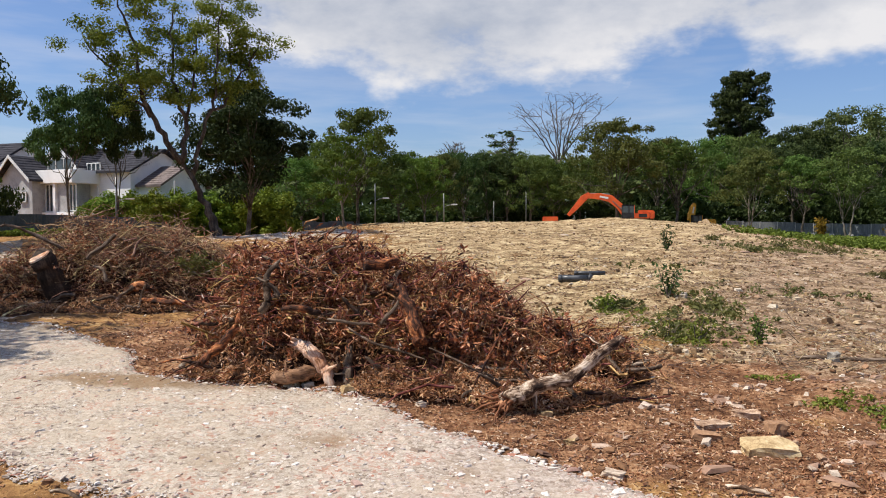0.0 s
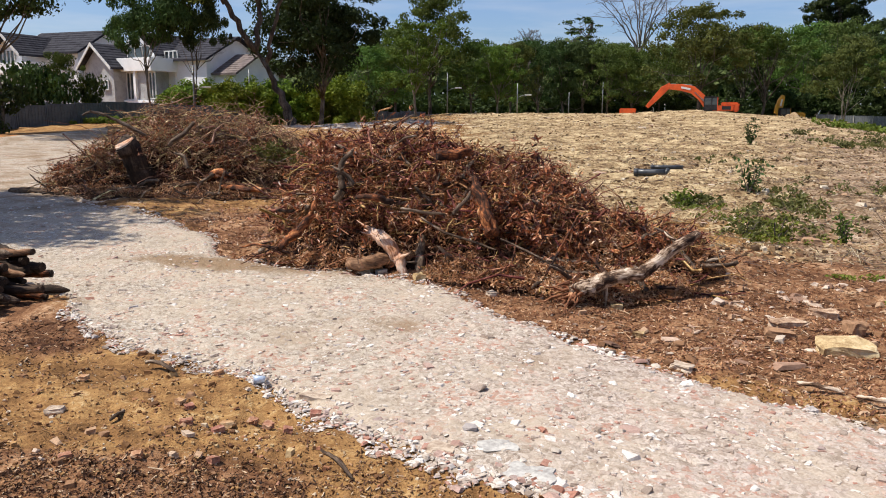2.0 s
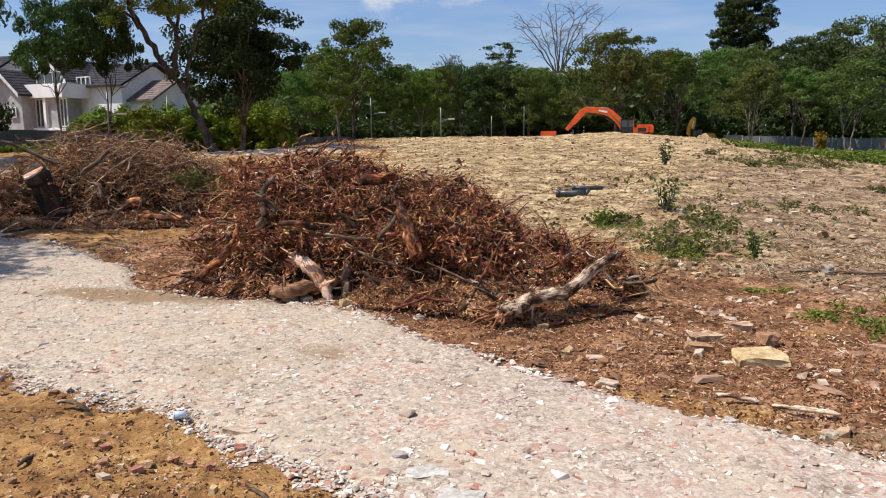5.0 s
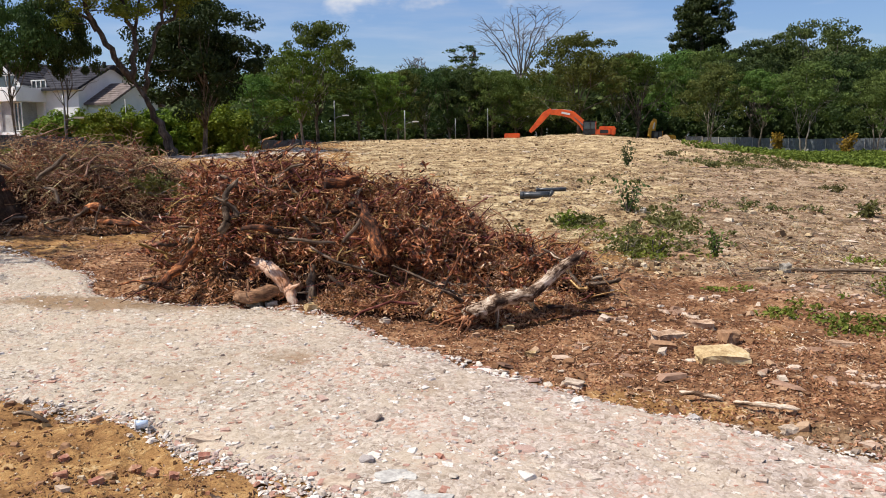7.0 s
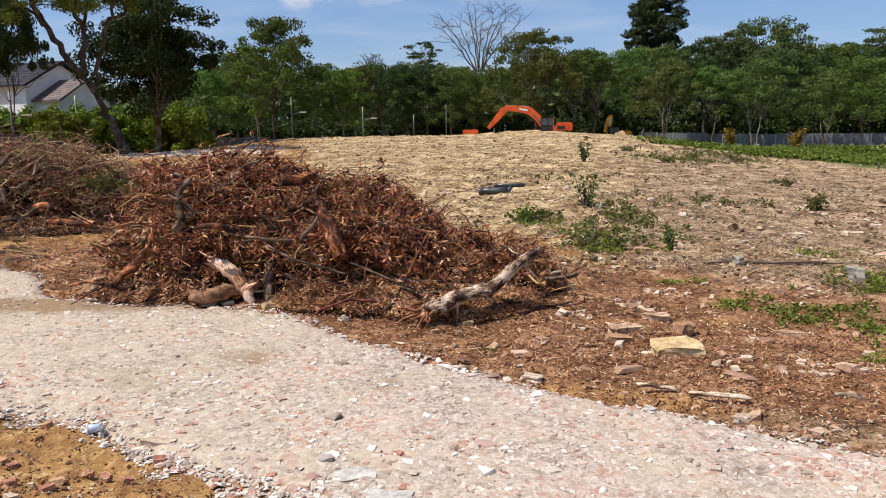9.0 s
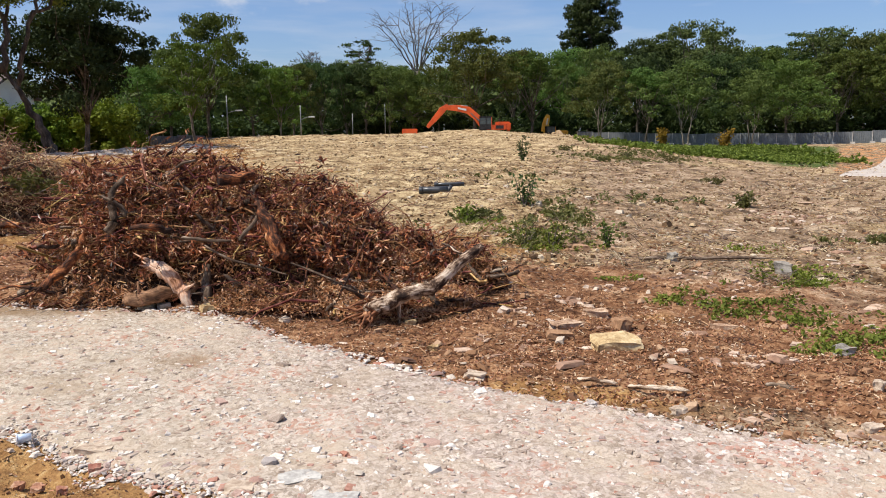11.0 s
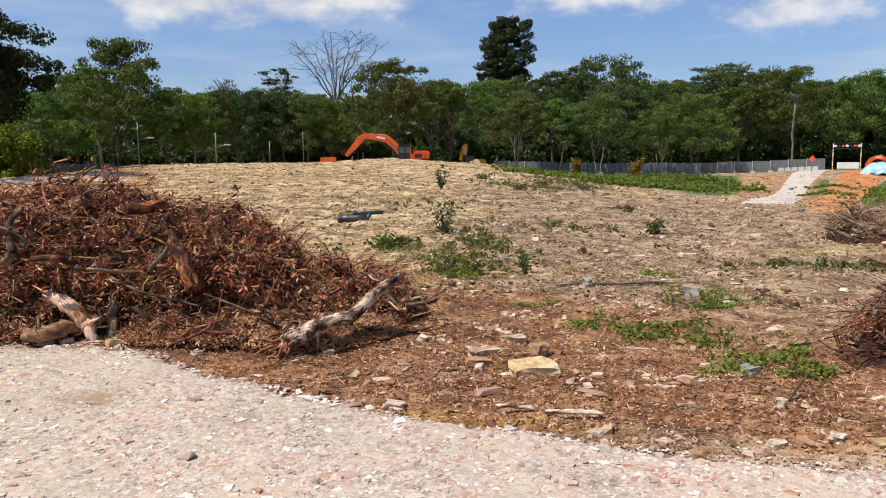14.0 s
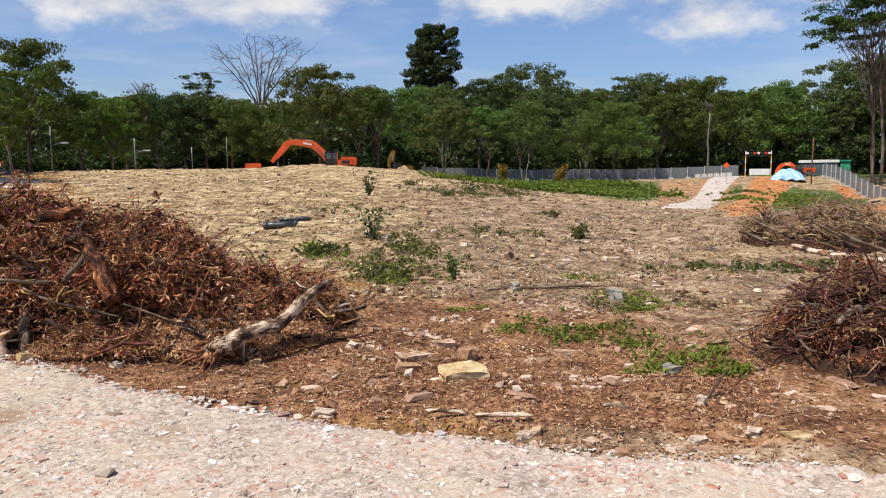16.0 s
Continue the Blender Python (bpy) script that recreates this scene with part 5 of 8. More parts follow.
def brush_heap(lumps, seed, twigs, leaves, label, leaf_size=0.026, twig=M_TWIG, leaf=M_DEAD, reach=0.9, dry=0, sprays=0.0, boughs=200, leafy=0.5):
    """A heap of uprooted branches: a loose core coloured near black for the shade in its gaps, boughs that fan out into
    twigs, dead leaves in drifts on them. lumps: x, y, half-widths, height.
    """
    rng = np.random.RandomState(seed)
    L = np.array(lumps)
    x0, x1, y0, y1 = (L[:, 0] - L[:, 2]).min(), (L[:, 0] + L[:, 2]).max(), (L[:, 1] - L[:, 3]).min(), (L[:, 1] + L[:, 3]).max()
    peak = L[:, 4].max()
    root = new("brush_heap")
    top = lambda x, y: heap_height(x, y, lumps) * (1 + 0.12 * waves(x, y, 1.2, seed) + 0.22 * waves(x, y, 0.55, seed + 1))
    n = 84
    X, Y = np.meshgrid(np.linspace(x0, x1, n), np.linspace(y0, y1, n))
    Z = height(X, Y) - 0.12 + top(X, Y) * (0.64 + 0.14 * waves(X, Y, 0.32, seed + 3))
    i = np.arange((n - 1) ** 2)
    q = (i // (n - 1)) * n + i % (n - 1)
    part("core", mesh_of("core", np.stack([X, Y, Z], -1).reshape(-1, 3), np.stack([q, q + 1, q + n + 1, q + n], 1), M_GAPSHADE, True), None, root)

    def spots(k):
        x, y = rng.uniform(x0, x1, k * 6), rng.uniform(y0, y1, k * 6)
        h = top(x, y)
        ok = np.where(h > 0.03)[0][:k]
        return np.stack([x[ok], y[ok], h[ok]], -1)

    def crooked(start, way, length, k, sway):
        """Bent lines from start along way: (n, k, 3)."""
        t = np.linspace(0, 1, k)
        off = np.cumsum(rng.normal(0, sway, (len(start), k, 3)) * length[:, None, None], axis=1)
        line = start[:, None] + way[:, None] * (length[:, None] * t[None])[..., None] + off - off[:, :1]
        line[..., 2] = np.maximum(line[..., 2], height(line[..., 0], line[..., 1], False) + 0.02)
        return line

    def unit(v):
        return v / (np.linalg.norm(v, axis=1)[:, None] + 1e-9)
    # loose twigs lying in the heap
    s = spots(twigs * 2)
    s = s[rng.uniform(0, 1, len(s)) < 0.12 + 0.88 * smooth(0.2, 0.75, s[:, 2] / peak)][:twigs]
    n = len(s)
    length = (rng.gamma(2.0, 0.26, n) + 0.2) * reach
    az, el = rng.uniform(0, 6.28, n), rng.normal(0.0, 0.26, n)
    d = np.stack([np.cos(az) * np.cos(el), np.sin(az) * np.cos(el), np.sin(el)], -1)
    mid = np.stack([s[:, 0], s[:, 1], height(s[:, 0], s[:, 1]) + s[:, 2] * rng.uniform(0.70, 0.97, n)], -1)
    r0 = 0.0045 + 0.024 * rng.uniform(0, 1, n) ** 3.5 + 0.0055 * length
    v, f = tube_batch(crooked(mid - d * (length * 0.45)[:, None], d, length, 5, 0.11), r0, r0 * 0.3)
    part("tangle", mesh_of("tangle", v, f, twig, True), None, root, "tangle of crooked dead twigs")["kind"] = "stuff"
    # boughs, each a bent stem with side twigs
    s = spots(boughs * 3)
    s = s[s[:, 2] > 0.22 * peak][:boughs]
    n, per = len(s), 10
    length = rng.uniform(0.5, 1.35, n) * reach * (0.75 + 0.5 * s[:, 2] / peak)
    az, el = rng.uniform(0, 6.28, n), rng.normal(0.16, 0.30, n)
    d = np.stack([np.cos(az) * np.cos(el), np.sin(az) * np.cos(el), np.sin(el)], -1)
    c = np.stack([s[:, 0], s[:, 1], height(s[:, 0], s[:, 1]) + s[:, 2] * rng.uniform(0.74, 0.97, n)], -1)
    stems = crooked(c - d * (length * 0.5)[:, None], d, length, 7, 0.06)
    which, at = np.repeat(np.arange(n), per), rng.uniform(0.2, 1.0, n * per)
    k = np.minimum((at * 6).astype(int), 5)
    start = stems[which, k] + (stems[which, k + 1] - stems[which, k]) * (at * 6 - k)[:, None]
    way = unit(d[which] + rng.normal(0, 0.55, (n * per, 3)))
    side = crooked(start, way, length[which] * rng.uniform(0.2, 0.5, n * per), 4, 0.10)
    r0 = rng.uniform(0.007, 0.018, n) * (0.6 + 0.5 * length)
    a, b = tube_batch(stems, r0, r0 * 0.35, 4), tube_batch(side, r0[which] * 0.38, r0[which] * 0.14)
    g = Geo()
    g.put(*a)
    g.put(*b)
    part("brushwood", g.mesh("brushwood", twig, True), None, root, "broken boughs with fans of dead twigs")["kind"] = "stuff"
    drift = waves(s[:, 0], s[:, 1], 1.5, seed + 7) + rng.normal(0, 0.3, n)
    hung = np.where(drift[which] > np.quantile(drift, 1 - leafy))[0]
    if len(hung):
        m = 13
        t = rng.uniform(0.15, 1.05, (len(hung), m)) * 3
        k = np.minimum(t.astype(int), 2)
        p = side[hung[:, None], k] + (side[hung[:, None], k + 1] - side[hung[:, None], k]) * (t - k)[..., None] + rng.normal(0, 0.022, (len(hung), m, 3)) - np.array([0, 0, 0.02])
        v, f = cards(p.reshape(-1, 3), leaf_size * 1.05, rng, long=3.4, up=0.2)
        part("withered_leaves", mesh_of("withered_leaves", v, f, leaf), None, root, "rust-brown withered leaves on the twigs")["kind"] = "stuff"
    if dry:
        # dry leaves and bark chips lie thick on the lower slopes
        s = spots(dry * 2)
        s = s[rng.uniform(0, 1, len(s)) < np.clip(1.25 - s[:, 2] / peak * 1.05 + 0.5 * waves(s[:, 0], s[:, 1], 1.1, seed + 9), 0.03, 1)][:dry]
        c = np.stack([s[:, 0], s[:, 1], height(s[:, 0], s[:, 1]) + s[:, 2] * rng.uniform(0.80, 0.98, len(s)) + 0.03], -1)
        v, f = cards(c, leaf_size * 0.85, rng, long=3.6, up=1.1)
        part("dry_leaves", mesh_of("dry_leaves", v, f, M_DRYCHIP), None, root, "ochre dry leaves and bark chips")["kind"] = "stuff"
    # fallen leaves caught in drifts deeper in the heap
    s = spots(leaves // 14)
    s = s[(waves(s[:, 0], s[:, 1], 0.8, seed + 5) + rng.normal(0, 0.25, len(s)) - 0.8 + 0.8 * smooth(0.1, 0.45, s[:, 2] / peak)) > sprays]
    k = len(s)
    c = np.stack([s[:, 0], s[:, 1], height(s[:, 0], s[:, 1]) + s[:, 2] * rng.uniform(0.66, 0.98, k)], -1)
    dirs = unit(rng.normal(0, 1, (k, 3)) * np.array([1, 1, 0.6]))
    t = rng.uniform(-1, 1, (k, 14, 1))
    pts = (c[:, None] + dirs[:, None] * t * 0.22 + rng.normal(0, 0.045, (k, 14, 3))).reshape(-1, 3)
    v, f = cards(pts, leaf_size, rng, long=4.0, up=0.2)
    part("foliage", mesh_of("foliage", v, f, leaf), None, root, "curled rust-brown dead leaves")["kind"] = "stuff"
    HEAPS.append((root, lumps))
    return tagged(root, label, "brush pile")


brush_heap([(-2.2, 13.4, 1.5, 1.8, 2.06), (-3.3, 13.5, 0.85, 1.4, 1.70), (-1.2, 13.2, 1.4, 1.8, 1.80), (-0.2, 12.9, 1.4, 1.8, 1.56), (0.6, 12.5, 1.1, 1.6, 1.36), (1.3, 12.1, 1.0, 1.2, 0.85), (2.2, 11.8, 1.0, 0.9, 0.62), (0.0, 11.3, 1.4, 0.9, 0.42), (-2.2, 12.3, 1.5, 0.8, 0.45), (1.3, 10.9, 1.3, 0.9, 0.28), (-3.7, 12.8, 0.7, 0.7, 0.30)], 21, 4600, 64000,
           "heap of uprooted branches with rust-brown dead leaves beside the track", dry=46000, leaf_size=0.031, sprays=0.05, reach=0.72, boughs=620, leafy=0.55)
brush_heap([(-10.4, 23.0, 2.4, 2.0, 2.35), (-8.9, 23.4, 2.2, 1.8, 2.15), (-7.3, 22.9, 1.7, 1.4, 1.75), (-6.2, 22.6, 1.2, 1.0, 1.35), (-12.0, 22.2, 1.5, 1.5, 1.50), (-12.8, 21.3, 1.0, 1.1, 0.85), (-9.0, 21.2, 2.5, 1.0, 0.4), (-11.5, 20.4, 1.6, 0.8, 0.35)], 22, 2400, 20000,
           "dark brown heap of cut branches and stumps beside the track", twig=M_TWIGDARK, leaf=M_DEAD, dry=24000, sprays=0.25, reach=1.0, boughs=520, leafy=0.30)
brush_heap([(9.2, 6.9, 1.8, 1.4, 1.05), (8.1, 7.3, 0.8, 0.8, 0.72), (7.5, 7.2, 0.5, 0.4, 0.20), (10.2, 6.0, 1.7, 1.6, 1.15)], 23, 2600, 3000, "low heap of reddish-brown dead brush", twig=M_TWIGRED, reach=0.55, sprays=0.3, leaf_size=0.016, boughs=520, leafy=0.35)
brush_heap([(20.0, 17.4, 2.3, 1.5, 1.28), (18.9, 18.9, 1.1, 0.9, 1.05)], 24, 1600, 3000, "grey heap of bare dry branches on the field", twig=M_TWIGDARK, leaf=M_DEADGREY, reach=0.7, boughs=320, leafy=0.0)


# ---- fences ----
M_HOARD = surface("dark_hoarding", [(0.35, (0.050, 0.064, 0.082)), (0.6, (0.085, 0.104, 0.128))], 0.8, 0.55, 0.05, 8, vary=0.15, spec=0.5)
M_HOARDGREY = surface("grey_hoarding", [(0.35, (0.10, 0.115, 0.125)), (0.6, (0.165, 0.18, 0.19))], 0.8, 0.5, 0.05, 8, vary=0.15, spec=0.5)
M_CONC = surface("concrete", [(0.3, (0.30, 0.28, 0.26)), (0.6, (0.52, 0.50, 0.46))], 2, 0.9, 0.2, 30)


def hoarding(a, b, h, material, label, step=2.4, footing=False):
    """A run of sheet hoarding panels between posts."""
    a, b = polar(*a), polar(*b)
    n = max(1, round((b - a).length / step))
    turn = math.degrees(math.atan2(b.y - a.y, b.x - a.x))
    root = new("hoarding_fence")
    root.matrix_basis = pose(a.x, a.y, 0, 0, 0, turn)
    L = (b - a).length / n
    g = Geo()
    xs, ys = [], []
    for i in range(9):
        for k, (u, w) in enumerate(((0.0, 0.02), (0.5, 0.02), (0.56, -0.02), (0.94, -0.02))):
            xs.append(-L / 2 + 0.02 + (i + u) * (L - 0.04) / 9)
            ys.append(w)
    m = len(xs)
    v = [(x, y + o, z) for o in (0.0, 0.006) for z in (0.0, h) for x, y in zip(xs, ys)]
    f = [(k, k + 1, m + k + 1, m + k) for k in range(m - 1)] + [(2 * m + k, 3 * m + k, 3 * m + k + 1, 2 * m + k + 1) for k in range(m - 1)]
    f += [(m + k, m + k + 1, 3 * m + k + 1, 3 * m + k) for k in range(m - 1)]
    g.put(np.array(v), f)
    pm = g.mesh("panel", material)
    g = Geo()
    g.put(*box_arrays(-0.04, 0.04, -0.05, 0.05, -0.1, h + 0.08))
    g.put(*box_arrays(-0.06, 0.06, -0.07, 0.07, h + 0.08, h + 0.10))
    post = g.mesh("post", M_CONC if footing else material)
    g = Geo()
    g.put(*box_arrays(-0.3, 0.3, -0.3, 0.3, -0.3, 0.25))
    foot = g.mesh("footing", M_CONC)
    for i in range(n):
        p = a + (b - a) * ((i + 0.5) / n)
        z = ground_z(p.x, p.y)
        o = part("panel", pm, None, root)
        o.location = ((i + 0.5) * L, 0, z + 0.03)
        p = a + (b - a) * (i / n)
        o = part("post", post, None, root)
        o.location = (i * L, -0.06, ground_z(p.x, p.y))
        if footing:
            o = part("footing", foot, None, root)
            o.location = (i * L, -0.4, ground_z(p.x, p.y))
    return tagged(root, label, "fence")


hoarding((-42, 62), (-22, 78), 1.65, M_HOARD, "dark grey sheet hoarding fence in front of the houses")
hoarding((-22, 78), (-12.8, 100), 1.45, M_HOARD, "dark grey sheet hoarding fence along the edge of the clearing")
hoarding((-10.5, 101), (-3.5, 116), 1.1, M_HOARDGREY, "low grey sheet fence along the edge of the clearing")
hoarding((20.4, 121), (43, 119), 1.6, M_HOARDGREY, "light grey sheet hoarding fence below the trees", footing=True)
hoarding((48.3, 122), (53.5, 86), 1.8, M_HOARDGREY, "light grey sheet hoarding fence on concrete footings along the bank", footing=True)



# ---- logs, roots and branches on the heaps ----
def wood_mat(name, stops, scale=14.0, patch=3.0, bump=0.8, split=0.55):
    """Bark or bare wood: fibres along the piece, darker cracks, larger patches where the bark is gone."""
    m = bpy.data.materials.new(name)
    m.use_nodes = True
    add = nodes_of(m.node_tree)
    co = add("ShaderNodeAttribute", attribute_name="grain").outputs["Vector"]
    a = add("ShaderNodeTexNoise", {"Vector": co, "Scale": scale, "Detail": 6, "Roughness": 0.7}).outputs[0]
    b = add("ShaderNodeTexNoise", {"Vector": co, "Scale": scale * 5, "Detail": 4, "Roughness": 0.7}).outputs[0]
    o = add("ShaderNodeTexNoise", {"Vector": add("ShaderNodeTexCoord").outputs["Object"], "Scale": patch, "Detail": 4, "Roughness": 0.6}).outputs[0]
    fac = calc(add, "ADD", calc(add, "MULTIPLY", a, 0.55), calc(add, "ADD", calc(add, "MULTIPLY", b, 0.40), calc(add, "MULTIPLY", o, split)))
    fac = calc(add, "MULTIPLY_ADD", fac, 1.9, -0.5 * (0.95 + split) * 1.9 + 0.5, clamp=True)
    col = ramp(add, fac, stops)
    h = calc(add, "ADD", a, calc(add, "MULTIPLY", b, 0.6))
    bmp = add("ShaderNodeBump", {"Strength": bump, "Distance": 0.03, "Height": h})
    p = add("ShaderNodeBsdfPrincipled", {"Base Color": col, "Roughness": 0.85, "Specular IOR Level": 0.25, "Normal": bmp.outputs[0]})
    add("ShaderNodeOutputMaterial", {0: p.outputs[0]})
    return m


M_LOG = wood_mat("weathered_log", [(0.2, (0.016, 0.010, 0.007)), (0.45, (0.075, 0.048, 0.032)), (0.62, (0.19, 0.135, 0.095)), (0.82, (0.42, 0.34, 0.26))])
M_LOGPALE = wood_mat("silvery_log", [(0.30, (0.030, 0.016, 0.009)), (0.43, (0.14, 0.080, 0.048)), (0.52, (0.42, 0.30, 0.205)), (0.69, (0.74, 0.62, 0.49))])
M_LOGBARK = wood_mat("half_barked_log", [(0.27, (0.024, 0.013, 0.009)), (0.42, (0.10, 0.056, 0.034)), (0.50, (0.34, 0.235, 0.160)), (0.66, (0.70, 0.57, 0.45))], split=0.75)
M_ROOTWOOD = wood_mat("torn_root_wood", [(0.25, (0.06, 0.022, 0.012)), (0.5, (0.28, 0.115, 0.055)), (0.7, (0.50, 0.27, 0.15)), (0.9, (0.66, 0.46, 0.30))])
# near-black brown wood for the stem stack and the sawn stump
M_DARKWOOD = wood_mat("dark_stem_wood", [(0.2, (0.010, 0.007, 0.005)), (0.55, (0.045, 0.028, 0.019)), (0.85, (0.14, 0.09, 0.06))])
M_PALEWOOD = wood_mat("pale_split_wood", [(0.18, (0.16, 0.065, 0.025)), (0.36, (0.46, 0.22, 0.12)), (0.56, (0.66, 0.42, 0.29)), (0.78, (0.82, 0.66, 0.52))])
M_REDWOOD = wood_mat("red_brown_wood", [(0.30, (0.016, 0.007, 0.005)), (0.47, (0.075, 0.030, 0.016)), (0.60, (0.25, 0.080, 0.030)), (0.74, (0.54, 0.22, 0.08)), (0.88, (0.66, 0.42, 0.24))], split=0.8)
M_BROWNLOG = wood_mat("brown_log", [(0.25, (0.04, 0.020, 0.010)), (0.5, (0.22, 0.115, 0.062)), (0.72, (0.40, 0.235, 0.135)), (0.9, (0.52, 0.36, 0.23))])
M_GREYWOOD = wood_mat("grey_dead_wood", [(0.2, (0.026, 0.017, 0.012)), (0.45, (0.105, 0.070, 0.048)), (0.62, (0.21, 0.155, 0.112)), (0.85, (0.42, 0.34, 0.26))])
M_POLE = surface("rusty_pole_wood", [(0.25, (0.05, 0.02, 0.012)), (0.5, (0.17, 0.07, 0.035)), (0.75, (0.30, 0.15, 0.08))], 2.5, 0.85, 0.4, 26)


def wood(name, points, radii, material, label, seed, sides=12, knots=0, roots=0, category="log", parent=None, cut=None, rough=0.20, torn=None):
    """A crooked piece of wood along a line, with stubs of side branches and torn roots at its foot. A cut end may have a face of its own."""
    rng = np.random.RandomState(seed)
    p = np.array(points, float)
    m = len(p) * 7
    t, tt = np.linspace(0, 1, len(p)), np.linspace(0, 1, m)
    k = np.ones(7) / 7
    line = np.stack([np.convolve(np.pad(np.interp(tt, t, p[:, i]), 3, mode="edge"), k, mode="valid") for i in range(3)], -1)
    r = np.interp(tt, np.linspace(0, 1, len(radii)), radii)
    wob = np.stack([np.convolve(rng.normal(0, 1, m + 4), np.ones(5) / 5, mode="valid") for _ in range(3)], -1)
    line += wob * np.minimum(r, 0.06)[:, None] * 0.55
    r = r * (1 + 0.10 * np.convolve(rng.normal(0, 1, m + 2), np.ones(3) / 3, mode="valid"))
    r[0] *= 0.6
    if not cut:
        r[-1] *= 0.18
        r[-2] *= 0.55
        r[-3] *= 0.85
    sides = 16 if max(radii) > 0.06 else 9
    g, grain = Geo(), []

    def limb(path, rad, n, rough_):
        path, rad = np.asarray(path, float), np.asarray(rad, float)
        v, f = tube_arrays(path, rad, n)
        mm = len(path)
        along = np.concatenate([[0], np.cumsum(np.linalg.norm(np.diff(path, axis=0), axis=1))])
        ang = np.linspace(0, 2 * np.pi, n, endpoint=False)
        A, T = np.meshgrid(ang, along / max(rad.mean(), 0.01))
        ridge = 0.5 * np.sin(2 * A + T * 0.25 + seed) + 0.45 * np.sin(3 * A - T * 0.2 + 2 * seed) + 0.55 * np.sin(5 * A + T * 0.12 + seed) + 0.4 * np.abs(np.sin(4 * A + 0.4 * np.sin(T * 0.4))) + 0.35 * np.sin(T * 1.5 + 2 * np.sin(A + seed))
        ring = v[:mm * n].reshape(mm, n, 3)
        ring += (ring - path[:, None]) * (ridge * rough_ * 0.7 + rng.normal(0, rough_ * 0.3, ridge.shape))[..., None]
        rr = rad[:, None] + 0 * A
        grain.append(np.concatenate([np.stack([rr * np.cos(A), rr * np.sin(A), along[:, None] * 0.14 + 0 * A], -1).reshape(-1, 3), [[0, 0, 0], [0, 0, along[-1] * 0.14]]]))
        g.put(v, f)
    limb(line, r, sides, rough)
    for _ in range(knots):
        i = rng.randint(2, len(line) - 2)
        d = rng.normal(0, 1, 3) + [0, -0.4, 0.6]
        d /= np.linalg.norm(d)
        limb(bent(line[i], line[i] + d * r[i] * rng.uniform(2, 4.5), rng, 0.2, 5), np.linspace(r[i] * 0.42, r[i] * 0.10, 5), 7, 0.15)
    back = line[0] - line[3]
    back /= np.linalg.norm(back)
    # splinters at the torn end
    ahead = line[-2] - line[-5]
    ahead /= np.linalg.norm(ahead)
    for _ in range(0 if cut or parent is not None or max(radii) < 0.035 else 5):
        a = line[-4] + rng.normal(0, r[-4] * 0.45, 3)
        limb([a, a + ahead * r[-4] * rng.uniform(0.6, 1.4), a + (ahead + rng.normal(0, 0.12, 3)) * r[-4] * rng.uniform(1.8, 3.6)], [r[-4] * 0.34, r[-4] * 0.22, 0.003], 5, 0.2)
    me = g.mesh(name, material, True)
    me.attributes.new("grain", "FLOAT_VECTOR", "POINT").data.foreach_set("vector", np.concatenate(grain).astype(np.float32).ravel())
    ob = part(name, me, None, parent)
    for _ in range(roots):
        d = back + rng.normal(0, 0.6, 3) + [0, 0, -0.1]
        g, grain = Geo(), []
        limb(bent(line[2] + rng.normal(0, r[1] * 0.5, 3), line[0] + d * rng.uniform(0.12, 0.48), rng, 0.3, 6), np.linspace(r[1] * 0.26, 0.006, 6), 6, 0.25)
        me = g.mesh("root", torn or material, True)
        me.attributes.new("grain", "FLOAT_VECTOR", "POINT").data.foreach_set("vector", np.concatenate(grain).astype(np.float32).ravel())
        part("root", me, None, ob, "torn reddish root" if torn else "")
    if cut:
        d = line[-1] - line[-3]
        d /= np.linalg.norm(d)
        g = Geo()
        g.put(*tube_arrays([line[-1] - d * 0.02, line[-1] + d * 0.02], [r[-1] * 1.03, r[-1] * 0.97], sides))
        me = g.mesh("cut_face", cut)
        me.attributes.new("grain", "FLOAT_VECTOR", "POINT").data.foreach_set("vector", np.concatenate(g.v).astype(np.float32).ravel())
        part("cut_face", me, None, ob, "pale sawn face")
    return tagged(ob, label, category) if parent is None else ob


wood("log", [(0.80, 9.92, 0.13), (1.02, 10.0, 0.23), (1.36, 10.1, 0.31), (1.75, 10.2, 0.39), (2.05, 10.35, 0.60), (2.28, 10.5, 0.76), (2.52, 10.65, 0.86)],
     [0.12, 0.115, 0.090, 0.078, 0.068, 0.065, 0.055], M_LOGBARK, "crooked weathered log with dark bark below and torn reddish roots", 1, 14, 2, 18, cut=M_PALEWOOD, rough=0.17, torn=M_ROOTWOOD)
wood("split_trunk", [(-1.64, 11.25, 0.02), (-1.75, 11.35, 0.25), (-1.95, 11.5, 0.48), (-2.28, 11.65, 0.66)], [0.06, 0.085, 0.11, 0.08], M_PALEWOOD, "pale split piece of tree trunk leaning on the heap", 2, 9, 1, 0, rough=0.14)
wood("log", [(-2.62, 11.40, 0.12), (-2.1, 11.48, 0.20), (-1.5, 11.62, 0.28)], [0.085, 0.10, 0.08], M_BROWNLOG, "short brown log lying at the foot of the heap", 3, 12, 1, 0)
wood("branch_stub", [(-1.38, 11.35, 0.02), (-1.46, 11.45, 0.28), (-1.42, 11.6, 0.62)], [0.09, 0.07, 0.05], M_GREYWOOD, "forked grey-brown branch stub at the foot of the heap", 4, 9, 1, 0, "branch")
wood("stump", [(-0.33, 10.95, 0.70), (-0.40, 11.1, 1.0), (-0.55, 11.3, 1.30), (-0.70, 11.5, 1.58)], [0.09, 0.10, 0.085, 0.06], M_REDWOOD, "red-brown torn stump standing in the heap", 5, 9, 2, 0, "stump")
